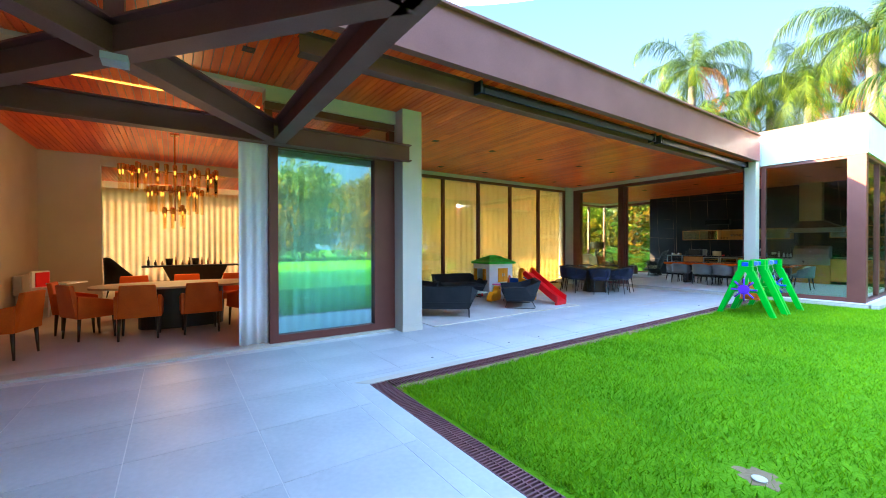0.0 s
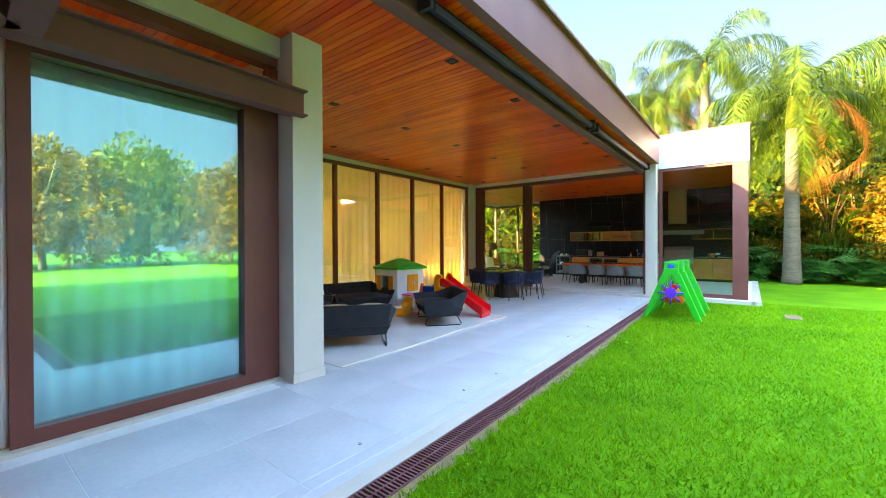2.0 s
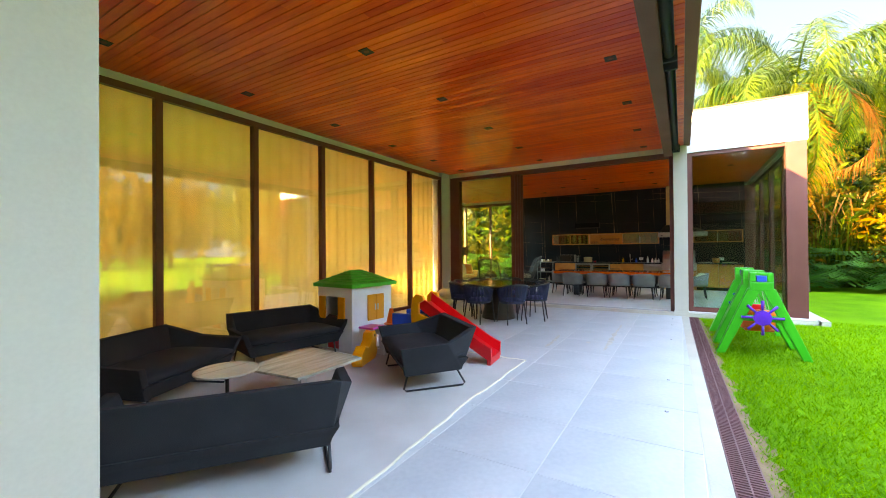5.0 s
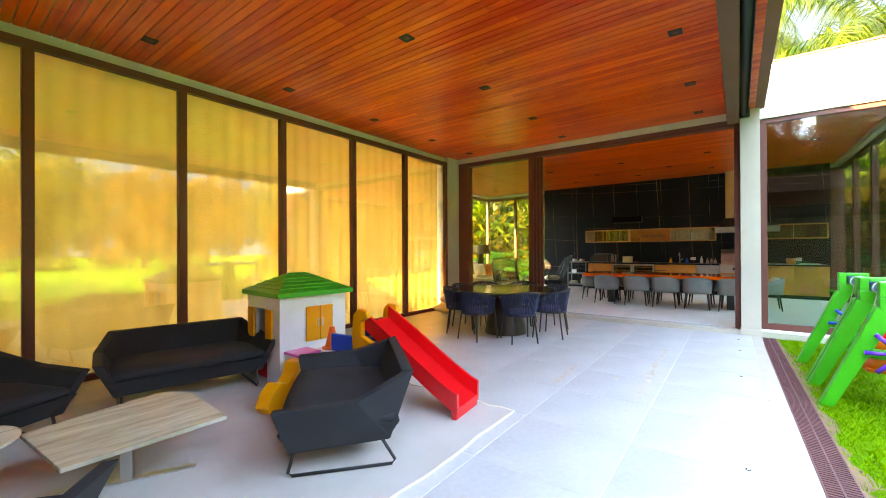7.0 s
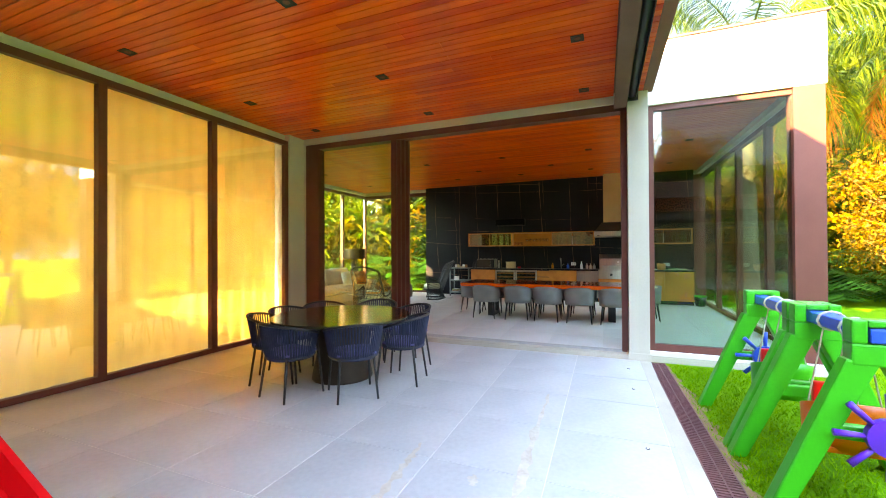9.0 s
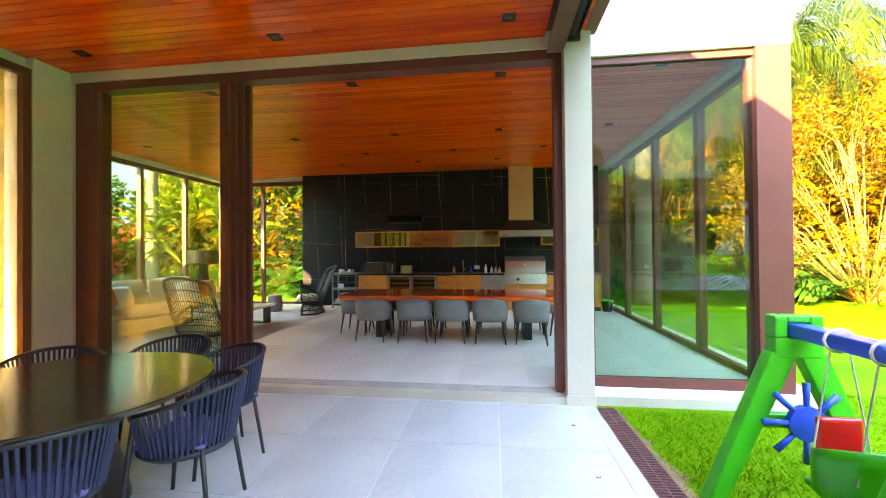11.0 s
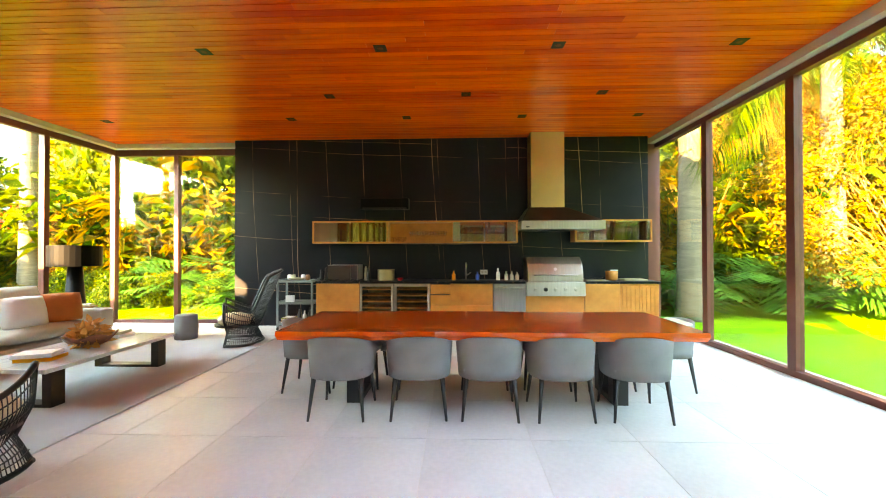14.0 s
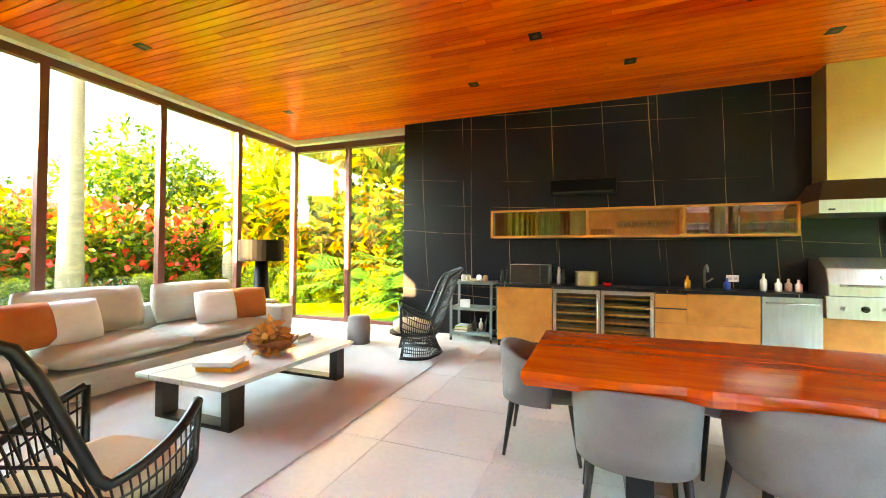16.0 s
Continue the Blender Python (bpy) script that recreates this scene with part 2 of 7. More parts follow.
def tiles(parent, x0, x1, y0, y1, z, size, ox, oy, skip=lambda x, y: False, gap=0.006, depth=0.004, mat=None):
    """Floor tiles as pieces of their own on a shared mesh; those cut at an edge get a mesh of their size."""
    shared = {}
    i0, i1 = math.floor((x0 - ox) / size), math.ceil((x1 - ox) / size)
    j0, j1 = math.floor((y0 - oy) / size), math.ceil((y1 - oy) / size)
    for i in range(i0, i1):
        for j in range(j0, j1):
            a, b = max(x0, ox + i * size), min(x1, ox + (i + 1) * size)
            c, d = max(y0, oy + j * size), min(y1, oy + (j + 1) * size)
            if b - a < 0.03 or d - c < 0.03 or skip((a + b) / 2, (c + d) / 2):
                continue
            key = (round(b - a, 3), round(d - c, 3))
            if key not in shared:
                w, h = (b - a - gap) / 2, (d - c - gap) / 2
                me = bpy.data.meshes.new("tile")
                e = 0.0008
                vs = [(-w, -h, -depth), (w, -h, -depth), (w, h, -depth), (-w, h, -depth), (-w + e, -h + e, 0), (w - e, -h + e, 0), (w - e, h - e, 0), (-w + e, h - e, 0)]
                me.from_pydata(vs, [], [(4, 5, 6, 7), (0, 1, 5, 4), (1, 2, 6, 5), (2, 3, 7, 6), (3, 0, 4, 7)])
                me.materials.append(mat or M_TILE)
                shared[key] = me
            ob = new("tile", shared[key])
            ob.location = ((a + b) / 2, (c + d) / 2, z)
            ob.parent = parent


def plank_mesh(x0, x1, y0, y1, z, width, seed):
    """Ceiling boards along y with open grooves, as one mesh seen from below."""
    rng = random.Random(seed)
    verts, faces = [], []
    x = x0
    while x < x1 - 0.01:
        w = min(width, x1 - x)
        y = y0
        while y < y1 - 0.01:
            ln = rng.uniform(1.2, 3.2)
            e = min(y + ln, y1)
            if y1 - e < 0.5:
                e = y1
            g, dz = 0.0055, rng.uniform(0.0, 0.0015)
            k = len(verts)
            a, b, c, d = x + g, x + w - g, y + 0.0015, e - 0.0015
            verts += [(a, c, z + dz), (b, c, z + dz), (b, d, z + dz), (a, d, z + dz), (a, c, z + 0.02), (b, c, z + 0.02), (b, d, z + 0.02), (a, d, z + 0.02)]
            faces += [(k, k + 3, k + 2, k + 1), (k, k + 1, k + 5, k + 4), (k + 1, k + 2, k + 6, k + 5), (k + 2, k + 3, k + 7, k + 6), (k + 3, k, k + 4, k + 7)]
            y = e
        x += w
    me = bpy.data.meshes.new("planks")
    me.from_pydata(verts, [], faces)
    me.materials.append(M_WOODCEIL)
    return me


def pane(name, bm, parent, mat=None):
    ob = part(name, bm, mat or M_GLASS, parent)
    ob.visible_shadow = False
    return ob


def folded(x0, x1, y, z0, z1, fold=0.12, depth=0.04, axis="x", seed=0, thick=0.004):
    """A hanging curtain in soft folds along x or y, with thickness."""
    rng = random.Random(seed)
    n = max(12, int((x1 - x0) / fold * 8))
    bm = bmesh.new()
    ph = [rng.uniform(-0.5, 0.5) for _ in range(6)]
    levels = [0, 0.15, 0.4, 0.7, 0.95, 1.0]
    rows = []
    for side in (0, 1):
        grid = []
        for q in levels:
            row = []
            for i in range(n + 1):
                u = i / n
                s = x0 + (x1 - x0) * u
                a = 2 * math.pi * (s - x0) / fold + ph[0] * math.sin(2.1 * s) + ph[1] * math.sin(5.3 * s + 1) + 0.6 * ph[2] * q
                off = depth * (0.75 + 0.25 * math.sin(1.7 * s + ph[3])) * math.sin(a) * (1.0 - 0.25 * q) + side * thick
                z = z0 + (z1 - z0) * q
                row.append(bm.verts.new((s, y + off, z) if axis == "x" else (y + off, s, z)))
            grid.append(row)
        rows.append(grid)
    for side in (0, 1):
        for a, b in zip(rows[side], rows[side][1:]):
            for i in range(n):
                f = (a[i], a[i + 1], b[i + 1], b[i])
                bm.faces.new(f if side == 0 else f[::-1])
    for i in range(n):
        bm.faces.new((rows[0][0][i], rows[1][0][i], rows[1][0][i + 1], rows[0][0][i + 1]))
        bm.faces.new((rows[0][-1][i + 1], rows[1][-1][i + 1], rows[1][-1][i], rows[0][-1][i]))
    return bm


def i_beam(a, b, height=0.26, width=0.15, flange=0.018, web=0.014):
    """A steel I-beam whose underside runs from a to b."""
    a, b = Vector(a), Vector(b)
    d = (b - a).normalized()
    s = Vector((-d.y, d.x, 0))
    w, h, f, t = width / 2, height, flange, web / 2
    outline = [(-w, 0), (w, 0), (w, f), (t, f), (t, h - f), (w, h - f), (w, h), (-w, h), (-w, h - f), (-t, h - f), (-t, f), (-w, f)]
    bm = bmesh.new()
    ends = [[bm.verts.new(p + s * u + Vector((0, 0, v))) for u, v in outline] for p in (a, b)]
    k = len(outline)
    for i in range(k):
        bm.faces.new((ends[0][i], ends[0][(i + 1) % k], ends[1][(i + 1) % k], ends[1][i]))
    bm.faces.new(ends[0][::-1])
    bm.faces.new(ends[1])
    bmesh.ops.recalc_face_normals(bm, faces=bm.faces)
    return bm


# ---- ground, paving, drain ----
CEIL = 3.712
KF = 0.07
setting("ground", boxes((-400, 400, -400, 400, -0.6, -0.025)), M_LAWN, "wide green lawn reaching to the trees", "lawn")


def edge_y(x):
    return 3.75 + 0.0222 * (x - 1.54)


bm = bmesh.new()
prism(bm, [(-8, -9), (1.45, -9), (1.54, 3.75), (13.2, edge_y(13.2)), (13.2, 10.4), (3.0, 10.4), (3.0, 6.2), (-8, 6.2)], -0.3, -0.003)
floor_patio = setting("floor", bm, M_JOINT, "grey stone tiled terrace floor with pale joints", "floor")
bm = bmesh.new()
prism(bm, [(1.54, 3.75), (12.85, edge_y(12.85)), (12.85, edge_y(12.85) + 0.12), (1.42, 3.87)], -0.05, 0.002)
setting("trim_paving_edge", bm, M_CONCRETE, "pale stone border along the paving", "border")


def grate_piece(length):
    bm = boxes((0, length, 0, 0.008, -0.022, 0), (0, length, 0.172, 0.18, -0.022, 0), (0, length, 0.085, 0.095, -0.022, 0))
    n = int(length / 0.03)
    for k in range(n):
        box(bm, (k + 0.25) * length / n, (k + 0.65) * length / n, 0.008, 0.172, -0.02, -0.001)
    return bm


drain = setting_root("drain_channel", "long drain channel with plum-brown grating beside the lawn", "drain")
# solid block; its black stands in for the shaded hollow under the grating
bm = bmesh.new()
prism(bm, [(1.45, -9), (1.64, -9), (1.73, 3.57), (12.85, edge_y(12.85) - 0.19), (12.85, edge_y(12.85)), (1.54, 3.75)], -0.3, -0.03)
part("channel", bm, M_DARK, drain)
g = None
for k in range(22):
    x = 1.75 + k * 0.505
    if g is None:
        g = part("grating", grate_piece(0.5), M_GRATE, drain)
    else:
        o = new("grating", g.data)
        o.parent = drain
        g = o
    g.matrix_basis = pose(x, edge_y(x) - 0.185, 0.0, 0, 0, math.degrees(math.atan(0.0222)))
for k in range(16):
    o = new("grating", g.data)
    o.parent = drain
    o.matrix_basis = pose(1.72 - 0.0072 * k * 0.505, 3.07 - k * 0.505, 0.0, 0, 0, 90)
part("grating", grate_piece(0.18), M_GRATE, drain).matrix_basis = pose(1.725, 3.567, 0.0, 0, 0, 90)

bm = bmesh.new()
prism(bm, [(1.365, 3.875), (6.2, 3.975), (1.365, 3.975)], -0.05, -0.0005)
prism(bm, [(1.365, -1.6), (1.50, -1.6), (1.538, 3.75), (1.42, 3.868), (1.365, 3.868)], -0.05, -0.0005)
setting("trim_paving_strip", bm, M_TILE, "narrow cut stone strips at the paving's edge", "border")
rg = random.Random(77)
bm = bmesh.new()
strip = []
for k in range(113):
    x = 1.76 + k * 0.0985
    y = edge_y(x) - 0.186
    strip.append((bm.verts.new((x, y, -0.012)), bm.verts.new((x, y - 0.03 - 0.10 * rg.random() ** 2 - 0.05 * max(0.0, math.sin(1.3 * x)), -0.0245))))
for p, q in zip(strip, strip[1:]):
    bm.faces.new((p[1], q[1], q[0], p[0]))
tagged(part("soil_edge", bm, M_EARTH), "strip of bare orange earth between drain and grass", "soil", "", "stuff")

# ---- clear sky backdrop far beyond the garden ----
m_sky = bpy.data.materials.new("pale_sky")
m_sky.use_nodes = True
sn, sk = m_sky.node_tree.nodes, m_sky.node_tree.links
sn.remove(sn["Principled BSDF"])
em, tcs, sep, mrs, rmp = sn.new("ShaderNodeEmission"), sn.new("ShaderNodeTexCoord"), sn.new("ShaderNodeSeparateXYZ"), sn.new("ShaderNodeMapRange"), sn.new("ShaderNodeValToRGB")
mrs.inputs["From Max"].default_value = 120.0
rmp.color_ramp.elements[0].color, rmp.color_ramp.elements[1].color = (0.62, 0.82, 1.0, 1), (0.26, 0.52, 0.95, 1)
em.inputs["Strength"].default_value = 0.058
sk.new(tcs.outputs["Object"], sep.inputs[0])
sk.new(sep.outputs["Z"], mrs.inputs["Value"])
sk.new(mrs.outputs["Result"], rmp.inputs["Fac"])
sk.new(rmp.outputs["Color"], em.inputs["Color"])
sk.new(em.outputs["Emission"], sn["Material Output"].inputs["Surface"])
bm = bmesh.new()
arc = [radians(-174 + 4 * k) for k in range(63)]
low = [bm.verts.new((150 * math.cos(a), 150 * math.sin(a), -2)) for a in arc]
high = [bm.verts.new((150 * math.cos(a), 150 * math.sin(a), 92)) for a in arc]
for k in range(62):
    bm.faces.new((low[k + 1], low[k], high[k], high[k + 1]))
setting("backdrop", bm, m_sky, "clear pale blue evening sky beyond the trees", "sky")

# ---- kitchen floor and threshold ----
floor_kitchen = setting("floor_kitchen", boxes((13.17, 20.0, 1.9, 13.3, -0.3, KF - 0.003)), M_JOINT, "pale grey stone tiled floor of the open kitchen", "floor")
setting("trim_threshold", boxes((12.87, 13.17, 4.25, 10.0, -0.05, KF), (12.95, 13.15, 1.85, 4.0, -0.05, KF - 0.004), (12.95, 20.2, 1.72, 1.9, -0.05, KF - 0.004)), M_CONCRETE, "worn cream stone threshold kerb", "threshold", bevel=0.004)
for k in range(3):
    setting("trim_track", boxes((12.98 + 0.06 * k, 12.995 + 0.06 * k, 4.3, 8.0, KF - 0.01, KF + 0.006), (13.005 + 0.06 * k, 13.02 + 0.06 * k, 4.3, 8.0, KF - 0.01, KF + 0.003)), M_ROOF, "aluminium sliding door track in the floor", "track")

# ---- ceiling and roofs ----
ceiling = tagged(new("ceiling", plank_mesh(-6.0, 12.95, 4.42, 10.25, CEIL, 0.098, 1)), "reddish wooden plank ceiling over the terrace", "ceiling", "", "structure")
tagged(new("ceiling_dining", plank_mesh(-6.0, 2.98, 10.25, 17.9, CEIL, 0.098, 4)), "reddish wooden plank ceiling of the dining room", "ceiling", "", "structure")
tagged(new("ceiling_wing", plank_mesh(-6.0, 1.0, -6.0, 4.42, CEIL, 0.098, 2)), "reddish wooden plank ceiling over the pergola", "ceiling", "", "structure")
tagged(new("ceiling_kitchen", plank_mesh(13.3, 19.5, 2.2, 12.85, CEIL, 0.098, 3)), "glossy reddish wooden plank ceiling of the kitchen", "ceiling", "", "structure")
# first slab's unseen rear is lengthened to keep direct sun off the terrace curtain
setting("roof", boxes((3.1, 13.2, 4.05, 13.7, CEIL + 0.02, 4.33), (-6.2, 3.1, 4.05, 18.2, CEIL + 0.02, 4.33), (-6.2, 0.95, -6.2, 4.05, CEIL + 0.02, 4.33)), M_ROOF, "flat grey roof slab of the house, lengthened unseen at the rear for shade", "roof")
setting("roof_kitchen", boxes((13.3, 20.2, 2.05, 13.3, CEIL + 0.02, 4.45)), M_ROOF, "flat grey roof slab of the kitchen", "roof")
# fascia colour is lightened from M_BROWN to carry the sky's reflection
setting("trim_fascia", boxes((1.0, 12.95, 3.93, 4.05, 3.70, 4.36), (0.95, 1.05, -6.2, 4.05, 3.70, 4.36), (1.0, 12.95, 3.87, 4.06, 4.36, 4.40)), material("fascia_metal_sky_sheen", (0.20, 0.072, 0.055), (0.27, 0.105, 0.082), 0.45, 1.5, 0.03, spec=0.12), "brown metal roof fascia with a coping", "fascia", bevel=0.004)
tagged(new("trim_soffit", plank_mesh(1.0, 12.9, 4.05, 4.2, 3.70, 0.098, 6)), "narrow wooden soffit under the fascia", "soffit", "", "structure")
setting("beam_edge", i_beam((1.0, 4.34, 3.50), (12.86, 4.34, 3.50), 0.24, 0.16), M_STEEL_BEAM, "brown steel beam along the terrace edge", "beam")
blind = thing("roller_blind", "dark rolled-up outdoor blind tubes under the eave", "blind")
for x in (3.4, 8.2):
    bm = bmesh.new()
    tube(bm, [(x, 4.2, 3.62), (x + 4.5, 4.2, 3.62)], 0.055, 14)
    r = part("roller", bm, M_DARK, blind, smooth=True)
    for q in (x - 0.05, x + 4.51):
        part("bracket", boxes((q, q + 0.04, 4.12, 4.27, 3.54, 3.70)), M_DARK, blind)
    part("blind_cloth", boxes((x + 0.05, x + 4.45, 4.142, 4.148, 3.55, 3.62)), M_DARK, blind)
setting("trim_cove", boxes((3.38, 12.95, 10.1, 10.25, 3.585, CEIL + 0.02), (12.95, 13.3, 4.2, 10.25, 3.60, CEIL + 0.02), (13.3, 19.75, 12.85, 13.1, 3.62, CEIL + 0.02),
                            (13.3, 19.6, 1.98, 2.2, 3.61, CEIL + 0.02), (19.5, 19.75, 10.32, 12.85, 3.62, CEIL + 0.02)), M_PLASTER, "pale plaster strip between ceiling and glazing", "trim")
setting("trim_cove_dining", boxes((-6, 0.95, 5.95, 6.15, 3.655, CEIL + 0.01), (0.95, 3.0, 5.95, 6.2, 3.5, CEIL + 0.01)), M_PLASTER, "pale plaster strip over the dining opening", "trim")


def downlight(x, y, z=CEIL):
    t = thing("downlight", "small black square recessed ceiling downlight", "ceiling light", "ceiling downlights", pose(x, y, z))
    part("rim", boxes((-0.065, 0.065, -0.065, -0.05, -0.006, 0.004), (-0.065, 0.065, 0.05, 0.065, -0.006, 0.004), (-0.065, -0.05, -0.05, 0.05, -0.006, 0.004), (0.05, 0.065, -0.05, 0.05, -0.006, 0.004)), M_DARK, t)
    part("housing", boxes((-0.05, 0.05, -0.05, 0.05, -0.003, 0.03)), M_DARK, t)
    bm = bmesh.new()
    lathe(bm, [(0.03, -0.007), (0.032, -0.002)], 12)
    part("lens", bm, M_STEEL_BEAM, t)
    return t


first_light = downlight(4.58, 4.80)
for x in (2.9, 4.58, 6.22, 7.87, 9.51, 11.13, 12.55):
    for y in (4.80, 7.13, 9.37):
        if (x, y) != (4.58, 4.80):
            copy_thing(first_light, pose(x, y, CEIL))
for x, ys in ((13.74, (10.7, 8.75, 6.77, 4.86, 2.97)), (15.95, (8.72, 6.77, 4.86, 2.97, 11.9)), (17.23, (7.74, 5.81, 3.93)), (18.15, (11.82, 8.68, 6.76, 4.88, 3.02)), (0.6, (5.0,)), (-0.7, (5.0,))):
    for y in ys:
        copy_thing(first_light, pose(x, y, CEIL))

# ---- columns and walls ----
def column(name, x0, x1, y0, y1, z1, plinth=True):
    bm = boxes((x0, x1, y0, y1, 0, z1), bevel=0.006)
    if plinth:
        box(bm, x0 - 0.012, x1 + 0.012, y0 - 0.012, y1 + 0.012, -0.02, 0.10, bevel=0.004)
    return setting(name, bm, M_PLASTER, "square beige plastered column with a low plinth", "column")


column("column_terrace", 3.01, 3.38, 5.73, 6.25, CEIL + 0.02)
column("column_kitchen", 12.86, 13.13, 3.99, 4.25, 3.74)
setting("wall_terrace_west", boxes((3.1, 3.37, 6.25, 10.2, 0, CEIL + 0.02)), M_PLASTER, "beige plastered wall between dining room and terrace", "wall")
setting("wall_kitchen_parapet", boxes((13.2, 13.4, 1.96, 4.25, 3.60, 4.50), (13.4, 20.3, 1.96, 2.1, 3.60, 4.50), (13.2, 13.4, 4.25, 13.4, 3.74, 4.50), (20.1, 20.3, 2.1, 13.2, 3.66, 4.50), (13.4, 20.3, 13.2, 13.4, 3.66, 4.50)), M_WHITE, "white rendered parapet over the kitchen", "wall")
setting("trim_parapet_coping", boxes((13.17, 13.43, 1.93, 13.43, 4.50, 4.53), (13.43, 20.33, 1.93, 2.13, 4.50, 4.53)), M_BROWN, "thin brown metal coping on the parapet", "coping")
setting("wall_house_north", boxes((3.1, 12.97, 11.25, 11.3, 0, 0.1), (12.97, 13.2, 9.97, 13.5, 0, CEIL + 0.02), (3.1, 3.3, 11.3, 18.0, 0, CEIL + 0.02), (12.56, 12.97, 10.0, 10.3, 0, CEIL + 0.02)), M_PLASTER, "beige plastered wall of the house", "wall")
setting("floor_house", boxes((-6, 13.0, 10.35, 18.0, -0.3, 0.01), (-6, 3.1, 6.2, 10.35, -0.3, 0.012)), material("dining_floor", (0.46, 0.40, 0.33), (0.58, 0.51, 0.43), 0.4, 1.2, 0.04), "pale beige stone floor of the dining room", "floor")
setting("wall_back", boxes((19.35, 19.6, 2.3, 10.31, KF - 0.02, CEIL + 0.02)), M_BLACKWALL, "tall black marble wall with pale and copper veins", "wall")


# ---- glazing ----
def glazed(name, label, rails, panes, mat=None, rail_mat=None):
    root = setting_root(name, label, "window")
    for r in rails:
        part("window_frame", boxes(r, bevel=0.003), rail_mat or M_BROWN, root)
    for p in panes:
        pane("pane", boxes(p), root, mat)
    return root


MX = [3.98, 5.38, 6.77, 8.18, 9.61, 11.05]
rails = [(3.37, 12.56, 10.02, 10.10, 3.50, 3.585), (3.37, 12.56, 10.02, 10.10, 0.0, 0.07), (12.48, 12.56, 10.02, 10.10, 0.07, 3.5)]
rails += [(x - 0.045, x + 0.045, 10.01, 10.11, 0.07, 3.5) for x in MX]
edges = [3.37] + MX + [12.52]
glazed("window_terrace", "row of tall brown-framed glass doors with cream curtains behind", rails, [(a + 0.04, b - 0.04, 10.055, 10.063, 0.07, 3.5) for a, b in zip(edges, edges[1:])], M_GLASS_PATIO)
tagged(part("curtain", folded(3.5, 12.5, 10.28, 0.03, 3.58, 0.23, 0.022, seed=3), M_CURTAIN, None, smooth=True), "long cream curtain hanging in folds behind the glass doors", "curtain")
rails = [(12.98, 13.16, 9.67, 9.97, KF, 3.6), (13.0, 13.16, 4.252, 4.33, KF, 3.6), (12.98, 13.16, 4.33, 9.67, 3.5, 3.6), (12.98, 13.16, 8.05, 9.67, KF + 0.006, KF + 0.07)]
rails += [(12.955 + 0.055 * k, 13.005 + 0.055 * k, 7.95 - 0.055 * k, 8.05, KF + 0.008, 3.5) for k in range(4)]
glazed("window_kitchen_door", "brown-framed sliding glass doors stacked open", rails, [(13.03, 13.038, 8.0, 9.67, KF + 0.07, 3.5), (13.09, 13.098, 8.05, 9.67, KF + 0.07, 3.5)], glass_material("door_glass", (0.93, 1.0, 0.94), 1.4))
rails = [(13.24, 13.32, 3.89, 3.985, KF, 3.6), (13.24, 13.32, 2.3, 3.89, KF, KF + 0.10), (13.24, 13.32, 2.3, 3.89, 3.52, 3.6), (13.2, 13.42, 1.98, 2.3, KF - 0.01, 3.6)]
glazed("window_kitchen_west", "large fixed glass pane in a brown frame", rails, [(13.275, 13.285, 2.3, 3.89, KF + 0.10, 3.52)], glass_material("west_glass", (0.70, 0.80, 0.74), 1.5))
SP = [14.86, 16.4, 17.98]
rails = [(13.42, 19.6, 2.0, 2.1, 3.52, 3.61), (13.42, 19.6, 2.0, 2.1, KF - 0.01, KF + 0.07), (19.5, 19.6, 2.0, 2.3, KF, 3.6)]
rails += [(x - 0.06, x + 0.06, 2.0, 2.1, KF + 0.07, 3.52) for x in SP]
edges = [13.42] + SP + [19.5]
glazed("window_kitchen_south", "tall brown-framed glass wall facing the lawn", rails, [(a + 0.06, b - 0.06, 2.045, 2.053, KF + 0.07, 3.52) for a, b in zip(edges, edges[1:])])
NP = [14.25, 15.59, 16.92, 18.25]
rails = [(13.2, 19.7, 12.97, 13.07, 3.52, 3.62), (13.2, 19.7, 12.97, 13.07, KF - 0.01, KF + 0.06), (19.6, 19.7, 12.97, 13.07, KF + 0.06, 3.52), (19.62, 19.72, 10.31, 12.97, 3.50, 3.62), (19.62, 19.72, 10.31, 12.97, KF - 0.01, KF + 0.06)]
rails += [(x - 0.045, x + 0.045, 12.97, 13.07, KF + 0.06, 3.52) for x in NP] + [(19.62, 19.72, 11.65, 11.74, KF + 0.06, 3.5)]
edges = [13.2] + NP + [19.62]
glazed("window_kitchen_north", "tall brown-framed corner glass wall facing the flower garden", rails,
       [(a + 0.045, b - 0.045, 13.015, 13.023, KF + 0.06, 3.52) for a, b in zip(edges, edges[1:])] + [(19.665, 19.673, 10.31, 11.65, KF + 0.06, 3.5), (19.665, 19.673, 11.74, 12.97, KF + 0.06, 3.5)])
# dining facade
rails = [(1.0, 1.12, 6.0, 6.14, 0.03, 2.98), (2.72, 3.0, 6.0, 6.14, 0.03, 2.98), (1.12, 2.72, 6.0, 6.14, 0.03, 0.14), (1.12, 2.72, 6.0, 6.14, 2.86, 2.98), (2.62, 2.72, 5.98, 6.12, 0.14, 2.86),
         (0.95, 3.0, 6.0, 6.14, 3.40, 3.5), (0.95, 3.0, 6.0, 6.14, 2.98, 3.10)]
glazed("window_dining", "tall brown-framed reflective sliding glass door", rails, [(1.12, 2.62, 6.05, 6.06, 0.14, 2.86)], M_GLASS_GREEN)
glazed("window_transom", "low clear transom glass above the beam", [(2.9, 3.0, 6.0, 6.14, 3.1, 3.38), (0.95, 1.05, 6.0, 6.14, 3.1, 3.38)], [(1.05, 2.9, 6.06, 6.066, 3.1, 3.38)])
